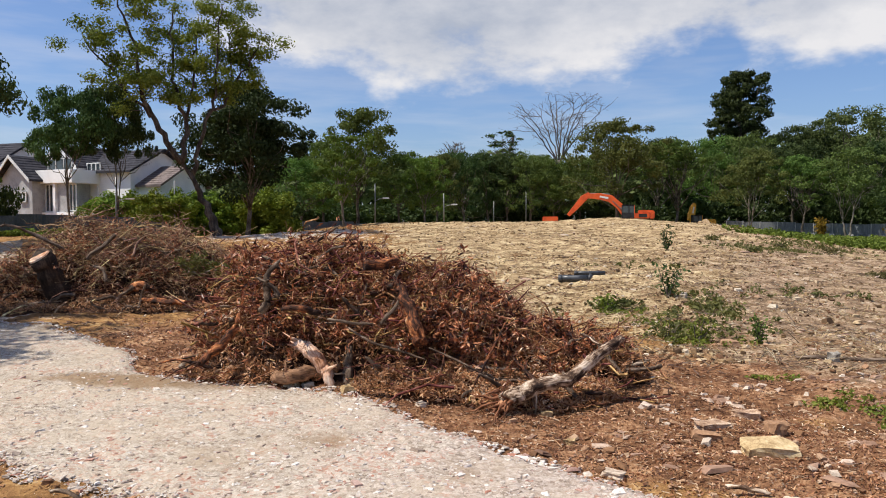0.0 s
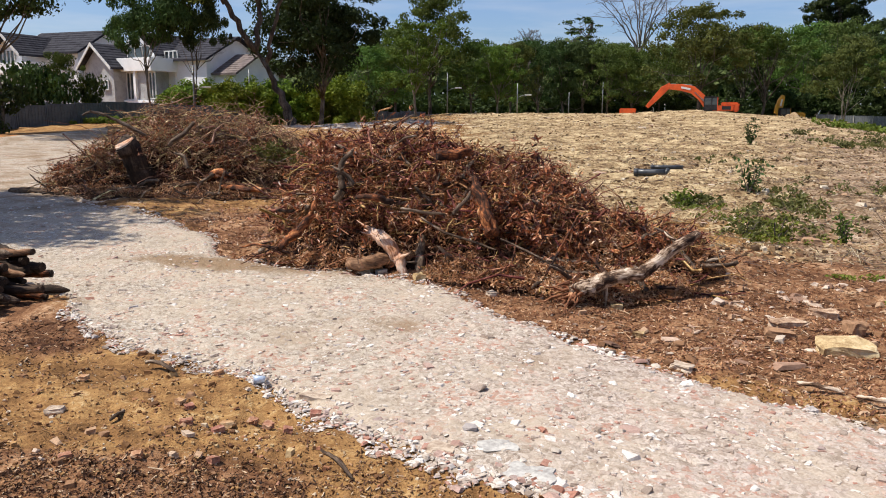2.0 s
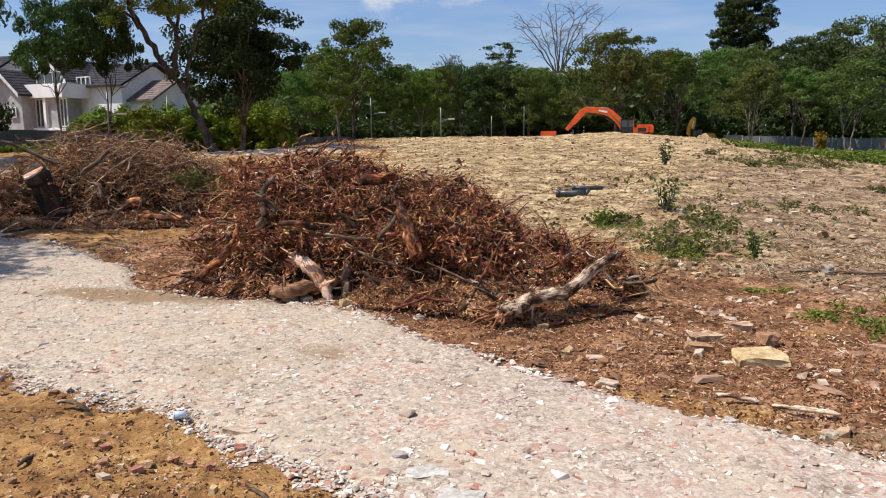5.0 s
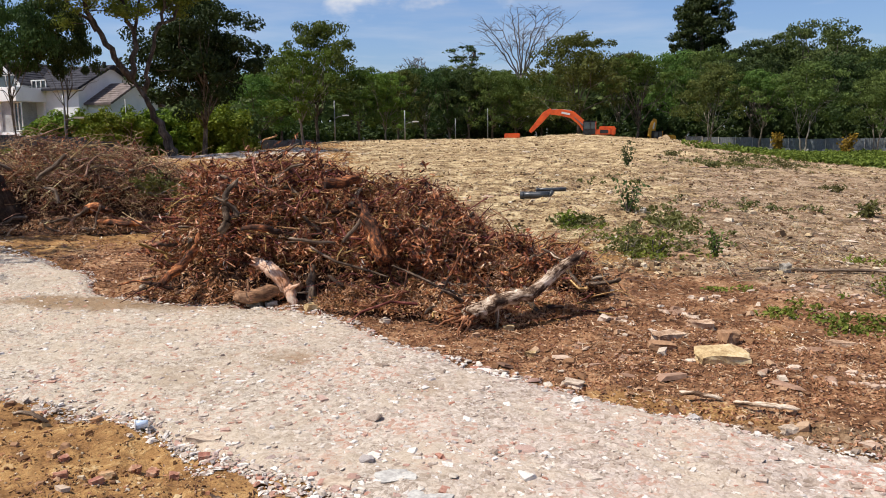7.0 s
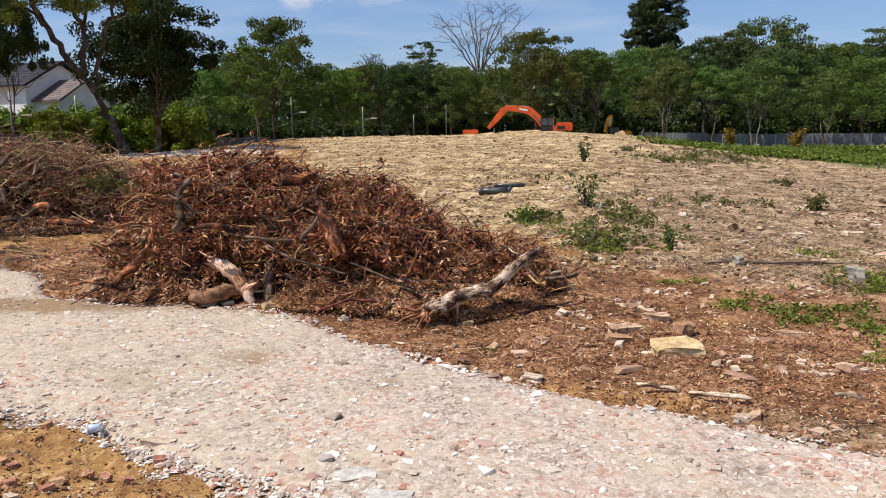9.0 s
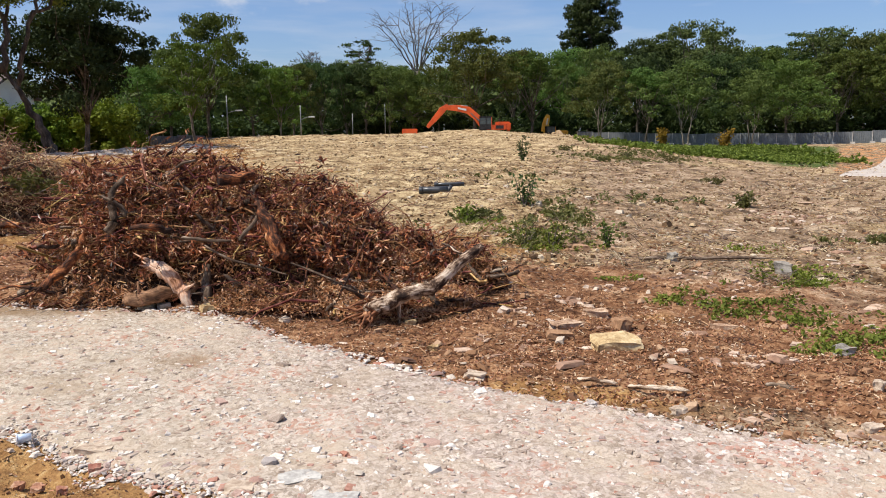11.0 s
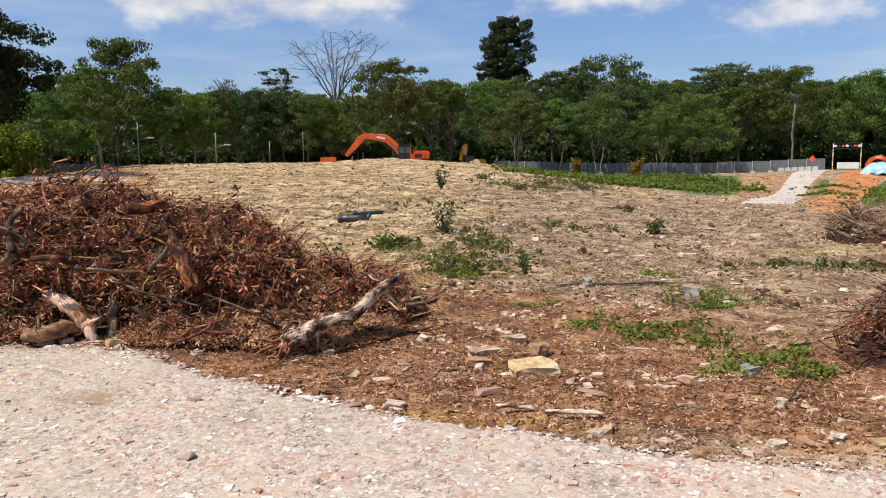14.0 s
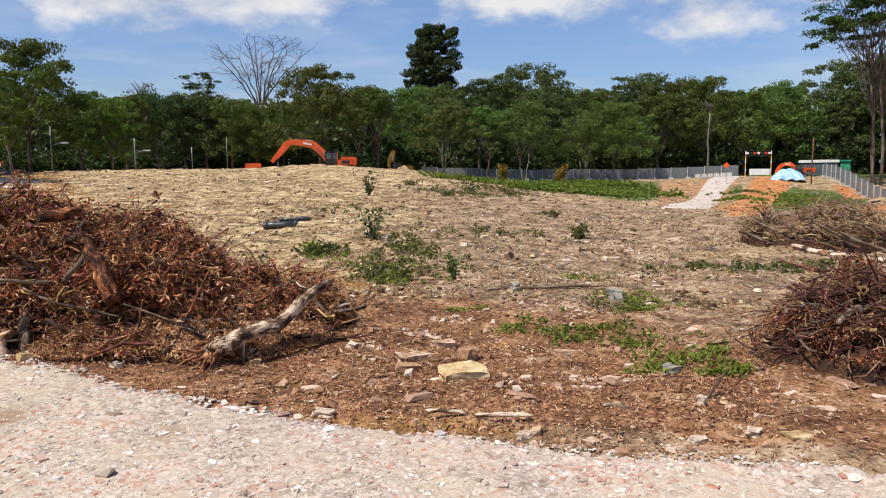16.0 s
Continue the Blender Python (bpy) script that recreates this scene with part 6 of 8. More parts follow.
wood("broken_log", [(-2.45, 11.35, 1.18), (-2.1, 11.3, 1.22), (-1.8, 11.35, 1.12)], [0.03, 0.06, 0.03], M_REDWOOD, "torn orange-brown piece of wood on the heap", 6, 8, 1, 0)
wood("root", [(-3.75, 11.6, 0.35), (-3.5, 11.7, 0.50), (-3.25, 11.9, 0.85), (-3.2, 12.0, 1.1)], [0.05, 0.075, 0.06, 0.02], M_REDWOOD, "splintered reddish root beside the heap", 7, 9, 2, 4, "root")
wood("branch", [(-2.75, 11.5, 1.1), (-2.65, 11.5, 1.4), (-2.72, 11.6, 1.65), (-2.5, 11.7, 1.95)], [0.06, 0.05, 0.045, 0.03], M_LOG, "crooked dark branch sticking out of the heap", 8, 8, 2, 0, "branch")
wood("branch", [(-1.75, 11.2, 1.08), (-1.3, 11.2, 1.0), (-1.0, 11.25, 0.98)], [0.02, 0.024, 0.014], M_GREYWOOD, "grey branch lying across the heap", 9, 8, 1, 0, "branch")
wood("branch", [(-0.95, 11.2, 0.95), (-0.7, 11.3, 1.25), (-0.55, 11.5, 1.5)], [0.03, 0.03, 0.02], M_GREYWOOD, "pale thin branch propped on the heap", 10, 8, 0, 0, "branch")
wood("branch", [(0.4, 10.3, 0.22), (0.75, 10.9, 0.75), (0.95, 11.3, 1.05)], [0.018, 0.016, 0.012], M_REDWOOD, "long thin branch leaning on the heap", 11, 7, 0, 0, "branch")
wood("branch", [(-0.35, 10.45, 0.05), (-0.05, 10.6, 0.3), (0.05, 11.1, 0.75)], [0.016, 0.016, 0.010], M_REDWOOD, "long thin branch leaning on the heap", 12, 7, 0, 0, "branch")
wood("log", [(-0.72, 12.2, 1.86), (-0.95, 11.95, 1.84), (-1.22, 11.7, 1.82)], [0.07, 0.075, 0.07], M_REDWOOD, "reddish cut log lying high in the heap", 33, 12, 1, 0, cut=M_REDWOOD)
wood("branch", [(-2.45, 11.45, 1.35), (-2.62, 11.5, 1.55), (-2.85, 11.55, 1.66)], [0.035, 0.03, 0.02], M_LOG, "forked dark branch in the heap", 34, 8, 0, 0, "branch")
wood("branch", [(-1.45, 11.3, 0.95), (-1.15, 11.2, 0.75), (-0.7, 11.1, 0.62), (-0.2, 10.9, 0.5)], [0.014, 0.018, 0.018, 0.012], M_LOG, "long pale stick lying across the heap", 36, 7, 1, 0, "branch")
wood("branch", [(-0.25, 10.8, 0.72), (0.2, 10.6, 0.55), (0.7, 10.5, 0.30)], [0.012, 0.015, 0.010], M_LOG, "long pale stick lying across the heap", 37, 7, 1, 0, "branch")
wood("stump", [(-10.62, 21.4, 0.1), (-10.85, 21.05, 0.9), (-11.05, 20.75, 1.66)], [0.40, 0.33, 0.30], M_DARKWOOD, "large sawn tree stump tilted out of the branch heap", 13, 14, 0, 4, "stump", cut=M_PALEWOOD)
wood("log", [(-14.6, 20.6, 0.15), (-13.2, 20.6, 0.18), (-12.2, 20.7, 0.3)], [0.13, 0.12, 0.09], M_GREYWOOD, "grey log lying at the foot of the branch heap", 14, 10, 1, 0)
wood("branch", [(-9.75, 20.75, 1.45), (-9.4, 20.8, 1.78), (-8.96, 20.97, 2.2)], [0.05, 0.06, 0.05], M_GREYWOOD, "thick pale branch on top of the heap", 15, 9, 0, 0, "branch", cut=M_PALEWOOD)
wood("branch", [(-12.2, 20.65, 2.32), (-11.88, 20.85, 2.47), (-11.22, 21.21, 2.08), (-10.6, 21.5, 1.7)], [0.02, 0.035, 0.045, 0.05], M_GREYWOOD, "bent grey branch sticking out of the heap", 16, 9, 1, 0, "branch")
wood("broken_log", [(-8.4, 20.9, 0.35), (-7.6, 20.7, 0.35), (-6.9, 20.6, 0.28)], [0.07, 0.10, 0.06], M_REDWOOD, "torn red-brown log at the foot of the heap", 17, 9, 1, 0)
wood("broken_log", [(-8.9, 21.0, 0.55), (-8.3, 20.9, 0.8), (-8.0, 20.9, 0.65)], [0.09, 0.12, 0.08], M_REDWOOD, "torn red-brown stump piece in the heap", 18, 9, 1, 0)
wood("branch", [(-9.6, 20.8, 1.3), (-9.2, 20.6, 1.25), (-9.1, 20.5, 0.85)], [0.035, 0.05, 0.04], M_GREYWOOD, "curved bare branch hanging over the heap", 19, 8, 0, 0, "branch")
for x0, y0, x1, y1, w, text in ((21.4, 22.0, 17.85, 17.0, 0.10, "long grey timber lying in front of the dry branches"), (17.75, 16.85, 17.15, 15.15, 0.13, "weathered tan beam lying on the field"), (17.12, 15.0, 17.5, 13.55, 0.11, "pale sawn beam lying on the field")):
    z0, z1 = ground_z(x0, y0) + 0.06, ground_z(x1, y1) + 0.08
    wood("timber", [(x0, y0, z0), ((x0 + x1) / 2 + 0.02, (y0 + y1) / 2, (z0 + z1) / 2 + 0.02), (x1, y1, z1)], [w * 0.55, w * 0.55, w * 0.52], M_LOGPALE, text, int(w * 1000), 8, 0, 0, "timber", cut=M_PALEWOOD, rough=0.06)
for k, (x, y, ln, up) in enumerate(((18.0, 17.6, 1.9, 0.9), (18.3, 17.9, 1.6, 1.0), (18.9, 16.2, 1.5, 0.8), (17.8, 18.3, 1.3, 0.5), (19.2, 15.6, 1.6, 0.7))):
    z = ground_z(x, y)
    wood("branch", [(x - 0.25 * ln, y + 0.35 * ln, z + up), (x, y, z + up * 0.6), (x + 0.25 * ln, y - 0.35 * ln, z + 0.1)], [0.03, 0.055, 0.06], M_GREYWOOD if k % 2 else M_LOG, "thick dead stem leaning on the dry branch heap", 640 + k, 8, 2, 0, "branch")
wood("branch", [(7.7, 6.6, 0.55), (8.2, 6.8, 0.68), (8.7, 6.7, 0.72), (9.2, 6.6, 0.9)], [0.04, 0.05, 0.05, 0.04], M_GREYWOOD, "pale dead branch across the low heap", 22, 8, 1, 0, "branch")
wood("branch", [(8.2, 5.95, 0.1), (8.25, 6.0, 0.5), (8.3, 6.1, 0.85)], [0.05, 0.045, 0.03], M_GREYWOOD, "upright pale branch at the edge of the low heap", 23, 8, 0, 0, "branch")
wood("branch", [(8.3, 7.6, 0.3), (8.2, 7.5, 0.65), (8.25, 7.45, 0.95)], [0.03, 0.024, 0.012], M_REDWOOD, "splintered dark branch standing in the low heap", 24, 8, 2, 0, "branch")
wood("stick", [(2.6, 7.0, 0.03), (2.8, 6.9, 0.05), (2.98, 6.8, 0.03)], [0.02, 0.022, 0.018], M_LOGPALE, "short pale stick on the brown soil", 25, 7, 0, 0, "stick")
wood("stick", [(3.0, 6.7, 0.03), (3.25, 6.58, 0.05), (3.55, 6.42, 0.04)], [0.02, 0.024, 0.018], M_LOGPALE, "long weathered stick on the brown soil", 26, 7, 0, 0, "stick")
wood("stick", [(-3.6, 6.85, 0.05), (-3.4, 6.78, 0.08), (-3.15, 6.62, 0.04)], [0.014, 0.02, 0.014], M_LOG, "dark dead branch on the ochre verge", 27, 7, 1, 0, "stick")
wood("stick", [(-3.2, 5.7, 0.03), (-3.17, 5.58, 0.06), (-3.2, 5.45, 0.04)], [0.014, 0.017, 0.012], M_LOG, "dark short stick on the ochre verge", 28, 7, 0, 0, "stick")
wood("stick", [(-1.5, 5.2, 0.03), (-1.25, 5.0, 0.05), (-1.05, 4.7, 0.03)], [0.012, 0.016, 0.01], M_LOG, "thin dark twig on the ochre verge", 29, 6, 1, 0, "stick")
wood("stick", [(5.4, 6.2, 0.02), (5.68, 6.35, 0.12), (6.0, 6.5, 0.24)], [0.018, 0.016, 0.010], M_LOG, "burnt-looking branch stub standing in the soil", 30, 7, 1, 0, "stick")
wood("stick", [(4.35, 6.5, 0.03), (4.45, 6.3, 0.05), (4.6, 6.0, 0.03)], [0.02, 0.03, 0.02], M_GREYWOOD, "forked pale stick on the brown soil", 31, 7, 1, 0, "stick")
wood("stick", [(6.2, 13.6, 0.05), (7.5, 13.3, 0.08), (8.9, 12.9, 0.06)], [0.03, 0.03, 0.02], M_GREYWOOD, "long thin grey pole lying on the field", 32, 7, 0, 0, "stick")


def heap_branches(lumps, n, seed, mats, parent, r0=0.014, r1=0.050):
    """Thicker crooked branches laid over a heap, each a part of it."""
    rng = np.random.RandomState(seed)
    L = np.array(lumps)
    k = 0
    while k < n:
        cx, cy, rx, ry, h = L[rng.randint(len(L))]
        x, y = cx + rx * rng.uniform(-0.8, 0.8), cy - ry * rng.uniform(0.0, 0.9)
        hh = float(heap_height(np.float64(x), np.float64(y), lumps))
        if hh < 0.15:
            continue
        z = ground_z(x, y) + hh * rng.uniform(0.85, 1.02)
        a, el, ln = rng.uniform(0, 6.28), rng.normal(0.15, 0.35), rng.uniform(0.5, 1.5)
        d = np.array([math.cos(a) * math.cos(el), 0.6 * math.sin(a) * math.cos(el), math.sin(el)]) * ln
        r = rng.uniform(r0, r1)
        wood("branch", bent(np.array([x, y, z]) - d / 2, np.array([x, y, z]) + d / 2, rng, 0.35, 5), [r, r * 0.8, r * 0.45], mats[k % len(mats)], "", seed * 50 + k, 7, 1, 0, parent=parent)
        k += 1


for heap, n, mats in zip(HEAPS, (84, 60, 26, 30), ((M_GREYWOOD, M_REDWOOD, M_LOG), (M_GREYWOOD, M_LOG, M_GREYWOOD), (M_REDWOOD, M_LOG, M_GREYWOOD), (M_GREYWOOD, M_LOG, M_GREYWOOD))):
    heap_branches(heap[1], n, 80 + n + len(heap[1]), mats, heap[0], r1=0.022 if n == 26 else 0.050)


# the dark stack of bark and cut stems at the edge of the verge
stack = new("log_stack")
stack.matrix_basis = pose(-6.22, 8.5, ground_z(-6.22, 8.5) - 0.03, 0, 0, -12)
rng = np.random.RandomState(90)
for i in range(36):
    row = i // 9
    y, z, r = -0.75 + (i % 9) * 0.2 + rng.uniform(-0.08, 0.08) + row * 0.08, 0.06 + row * 0.15 + rng.uniform(-0.03, 0.03), rng.uniform(0.05, 0.11)
    end = 0.25 - 0.10 * row + rng.uniform(-0.5, 0.15)
    wood("stem", [(end - 2.2, y + rng.uniform(-0.4, 0.4), z), (end - 1.0, y + rng.uniform(-0.1, 0.1), z + rng.uniform(-0.03, 0.06)), (end, y + rng.uniform(-0.35, 0.35), z + rng.uniform(-0.10, 0.14))], [r, r * 0.9, r * 0.6],
         (M_DARKWOOD, M_DARKWOOD, M_REDWOOD, M_LOG, M_BROWNLOG)[i % 5], "", 700 + i, 10, i % 2, 0, parent=stack, rough=0.2, cut=M_DARKWOOD if i % 3 else None)
tagged(stack, "dark stack of cut stems beside the track", "log pile")


# ---- stones, bricks, rubble ----
def chips_mat(name, stops, by="Random Per Island", rough=0.9, fine=40.0):
    m = bpy.data.materials.new(name)
    m.use_nodes = True
    add = nodes_of(m.node_tree)
    r = add("ShaderNodeNewGeometry").outputs["Random Per Island"] if by == "Random Per Island" else add("ShaderNodeObjectInfo").outputs["Random"]
    n = add("ShaderNodeTexNoise", {"Vector": add("ShaderNodeTexCoord").outputs["Object"], "Scale": fine, "Detail": 4, "Roughness": 0.7}).outputs[0]
    col = ramp(add, r, stops)
    col = mixc(add, 1.0, col, ramp(add, n, [(0.32, (0.62, 0.60, 0.57)), (0.62, (1.0, 1.0, 1.0))]), "MULTIPLY")
    b = add("ShaderNodeBump", {"Strength": 0.5, "Distance": 0.01, "Height": n})
    p = add("ShaderNodeBsdfPrincipled", {"Base Color": col, "Roughness": rough, "Specular IOR Level": 0.25, "Normal": b.outputs[0]})
    add("ShaderNodeOutputMaterial", {0: p.outputs[0]})
    return m


RUBBLE = [(0.0, (0.31, 0.24, 0.19)), (0.2, (0.49, 0.40, 0.335)), (0.42, (0.60, 0.525, 0.445)), (0.68, (0.80, 0.75, 0.70)), (0.78, (0.42, 0.37, 0.35)), (0.88, (0.50, 0.33, 0.27)), (1.0, (0.42, 0.20, 0.14))]
M_RUBBLE = chips_mat("rubble_chips", RUBBLE)
M_RUBBLE1 = chips_mat("rubble_pieces", RUBBLE, "Object", fine=25)
SOILSTONE = [(0.0, (0.15, 0.075, 0.040)), (0.4, (0.29, 0.155, 0.080)), (0.65, (0.40, 0.235, 0.135)), (0.85, (0.50, 0.34, 0.22)), (0.96, (0.60, 0.50, 0.40)), (1.0, (0.40, 0.20, 0.12))]
M_VERGECHIP = chips_mat("verge_chips", [(0.0, (0.16, 0.075, 0.035)), (0.3, (0.36, 0.19, 0.085)), (0.5, (0.42, 0.18, 0.10)), (0.7, (0.50, 0.26, 0.16)), (0.85, (0.56, 0.43, 0.28)), (1.0, (0.70, 0.62, 0.52))])
M_SOILSTONE = chips_mat("soil_stones", SOILSTONE)
M_SOILSTONE1 = chips_mat("loose_stones", SOILSTONE, "Object", fine=20)
M_PINKRUBBLE = chips_mat("pinkish_rubble", [(0.0, (0.16, 0.09, 0.06)), (0.4, (0.36, 0.22, 0.15)), (0.75, (0.55, 0.40, 0.30)), (1.0, (0.72, 0.62, 0.52))], fine=14)
M_BITS = chips_mat("wood_bits", [(0.0, (0.06, 0.025, 0.013)), (0.3, (0.19, 0.085, 0.042)), (0.55, (0.33, 0.17, 0.085)), (0.8, (0.50, 0.32, 0.185)), (1.0, (0.66, 0.52, 0.37))], fine=20)
M_MULCH = chips_mat("dark_mulch", [(0.0, (0.03, 0.014, 0.009)), (0.45, (0.10, 0.046, 0.026)), (0.75, (0.20, 0.105, 0.06)), (0.93, (0.34, 0.21, 0.13)), (1.0, (0.52, 0.40, 0.28))], fine=30)
M_STRAW = chips_mat("straw_bits", [(0.0, (0.16, 0.10, 0.05)), (0.35, (0.34, 0.23, 0.11)), (0.7, (0.52, 0.40, 0.22)), (1.0, (0.70, 0.60, 0.42))], fine=20)
M_CRUMBS = chips_mat("soil_crumbs", [(0.0, (0.11, 0.050, 0.024)), (0.4, (0.28, 0.145, 0.060)), (0.75, (0.43, 0.25, 0.105)), (0.93, (0.58, 0.42, 0.22)), (1.0, (0.60, 0.52, 0.42))], fine=30)
M_CLODS = chips_mat("field_clods", [(0.0, (0.06, 0.036, 0.02)), (0.45, (0.19, 0.115, 0.06)), (0.65, (0.40, 0.28, 0.15)), (0.85, (0.58, 0.44, 0.27)), (1.0, (0.70, 0.62, 0.50))], fine=10)
M_BRICK = surface("broken_brick", [(0.3, (0.27, 0.125, 0.07)), (0.5, (0.40, 0.21, 0.125)), (0.7, (0.50, 0.34, 0.22))], 6, 0.92, 0.5, 40, vary=0.35)
M_GREYSTONE = surface("grey_stone", [(0.3, (0.15, 0.135, 0.115)), (0.6, (0.33, 0.30, 0.26))], 5, 0.92, 0.5, 30)
M_SLAB = surface("yellow_sandstone", [(0.3, (0.22, 0.14, 0.065)), (0.5, (0.40, 0.28, 0.14)), (0.7, (0.54, 0.42, 0.25))], 5, 0.92, 0.6, 30)
M_YELSLAB = surface("yellow_slab", [(0.3, (0.31, 0.205, 0.10)), (0.5, (0.52, 0.38, 0.20)), (0.7, (0.64, 0.51, 0.31))], 5, 0.92, 0.6, 30)
M_TANSTONE = surface("tan_stone", [(0.3, (0.20, 0.115, 0.07)), (0.5, (0.43, 0.28, 0.18)), (0.7, (0.60, 0.46, 0.33))], 7, 0.92, 0.8, 36)
M_WHITESTONE = surface("white_plaster_rubble", [(0.3, (0.30, 0.22, 0.16)), (0.6, (0.54, 0.44, 0.34))], 6, 0.9, 0.4, 30)


def shards(pos, size, rng, flat=0.45, long=1.0, sink=0.15):
    """Many small angular pieces as one set of verts and quads."""
    n = len(pos)
    cube = np.array([(x, y, z) for z in (-1, 1) for y in (-1, 1) for x in (-1, 1)], float) * 0.5
    v = cube[None] * (1 + rng.uniform(-0.35, 0.35, (n, 8, 3)))
    v[:, 4:, :2] *= rng.uniform(0.5, 0.95, (n, 1, 1))
    s = size[:, None] * np.stack([rng.uniform(0.8, 1.5, n) * long, rng.uniform(0.6, 1.1, n), rng.uniform(0.6, 1.3, n) * flat], -1)
    v *= s[:, None]
    a, b = rng.uniform(0, 6.28, n), rng.normal(0, 0.22, n)
    ca, sa_, cb, sb = np.cos(a), np.sin(a), np.cos(b), np.sin(b)
    y, z = v[..., 1] * cb[:, None] - v[..., 2] * sb[:, None], v[..., 1] * sb[:, None] + v[..., 2] * cb[:, None]
    x = v[..., 0] * ca[:, None] - y * sa_[:, None]
    y = v[..., 0] * sa_[:, None] + y * ca[:, None]
    out = np.stack([x, y, z], -1) + pos[:, None] + np.array([0, 0, 1])[None, None] * (size * flat * (0.5 - sink))[:, None, None]
    f = np.array([(0, 2, 3, 1), (4, 5, 7, 6), (0, 1, 5, 4), (2, 6, 7, 3), (0, 4, 6, 2), (1, 3, 7, 5)])
    return out.reshape(-1, 3), (np.arange(n)[:, None, None] * 8 + f[None]).reshape(-1, 4)


def sticks(pos, length, thick, rng, tilt=0.18):
    """Many thin three-sided splinters as one set of verts and quads."""
    n = len(pos)
    a, e = rng.uniform(0, 6.28, n), np.abs(rng.normal(0, tilt, n))
    d = np.stack([np.cos(a) * np.cos(e), np.sin(a) * np.cos(e), np.sin(e)], -1)
    s = np.stack([-np.sin(a), np.cos(a), 0 * a], -1)
    u = np.cross(d, s)
    ring = [s, -0.5 * s + 0.8 * u, -0.5 * s - 0.8 * u]
    v = [pos + d * (length * k)[:, None] + rr * (thick * w)[:, None] for k, w in ((-0.5, 1.0), (0.5, 0.5)) for rr in ring]
    v = np.stack(v, 1) + np.array([0, 0, 1]) * (length * np.sin(e) * 0.5 + thick * 0.5)[:, None, None]
    f = np.array([(0, 1, 4, 3), (1, 2, 5, 4), (2, 0, 3, 5)])
    return v.reshape(-1, 3), (np.arange(n)[:, None, None] * 6 + f[None]).reshape(-1, 4)


def spread(n, seed, r0, r1, az0, az1, keep):
    """Ground places, denser near the viewpoint, for which keep(x, y, r, az) passes a random draw."""
    rng = np.random.RandomState(seed)
    r, az = np.exp(rng.uniform(math.log(r0), math.log(r1), n)), rng.uniform(az0, az1, n)
    x, y = r * np.sin(np.radians(az)), r * np.cos(np.radians(az))
    ok = rng.uniform(0, 1, n) < keep(x, y, r, az)
    x, y = x[ok], y[ok]
    return np.stack([x, y, height(x, y)], -1), r[ok], rng


def off_track(x, y, pad=0.05):
    n, f = track_edges(x)
    return ((y < n - pad) | (y > f + pad)).astype(float)


def on_verge(x, y):
    n, f = track_edges(x)
    return (y < n).astype(float)


# crumbs of soil on the near verge
p, r, rng = spread(46000, 47, 2.6, 9, -38, 20, lambda x, y, r, az: on_verge(x, y) * (0.3 + 0.7 * smooth(-0.2, 0.6, waves(x, y, 0.8, 81))))
size = rng.gamma(1.1, 0.006, len(p)) + 0.004
tagged(new("soil_crumbs", mesh_of("soil_crumbs", *shards(p, size, rng, 0.7), M_CRUMBS)), "crumbs and small clods of ochre soil on the verge", "soil", kind="stuff")
# chips of brick, tile and stone trodden into the verge
p, r, rng = spread(5000, 57, 3.0, 9.5, -38, 12, lambda x, y, r, az: on_verge(x, y) * np.clip(0.10 + 0.9 * np.exp(-((y - track_edges(x)[0] + 0.9) / 0.55) ** 2) + 0.5 * bump_at(x, y, -2.3, 5.5, 0.9, 0.5), 0, 1) * (0.25 + 0.75 * smooth(-0.3, 0.6, waves(x, y, 0.7, 87))))
tagged(new("brick_chips", mesh_of("brick_chips", *shards(p, rng.gamma(1.1, 0.008, len(p)) + 0.006, rng, 0.5, 1.1), M_VERGECHIP)), "chips of red brick, tile and pale stone on the verge", "rubble", kind="stuff")
# dark bark and leaf mulch lying in patches on the verge
p, r, rng = spread(60000, 58, 3.0, 10, -42, 6, lambda x, y, r, az: on_verge(x, y) * np.clip(0.02 + 1.1 * bump_at(x, y, -2.9, 4.40, 1.7, 0.36, 8) + 1.0 * bump_at(x, y, -5.2, 7.55, 0.8, 0.55, -20) + 0.9 * bump_at(x, y, -2.55, 5.3, 0.16, 0.12) + 0.7 * bump_at(x, y, -4.4, 6.6, 0.5, 0.3, -30), 0, 1) * (0.3 + 0.7 * smooth(-0.4, 0.4, waves(x, y, 0.4, 89))))
p[:, 2] += 0.008
tagged(new("bark_mulch", mesh_of("bark_mulch", *cards(p, 0.016, rng, long=2.6, up=0.8), M_MULCH)), "dark brown bark and leaf mulch on the verge", "mulch", kind="stuff")
# fine rubble all over the track
p, r, rng = spread(80000, 41, 3.3, 24, -38, 62, lambda x, y, r, az: (on_track(x, y) > 0.02) * (0.25 + 0.75 * smooth(-0.5, 0.6, waves(x, y, 1.6, 77) + 0.5 - 1.2 * smooth(0.3, 1.0, on_track(x, y)) * 0.5)))
p[:, 2] += 0.019
size = rng.gamma(1.7, 0.009, len(p)) + 0.007 + 0.0009 * r
tagged(new("track_rubble", mesh_of("track_rubble", *shards(p, size, rng, 0.34, 1.1, 0.3), M_RUBBLE)), "loose chips of white stone, concrete and red brick on the track", "rubble", kind="stuff")
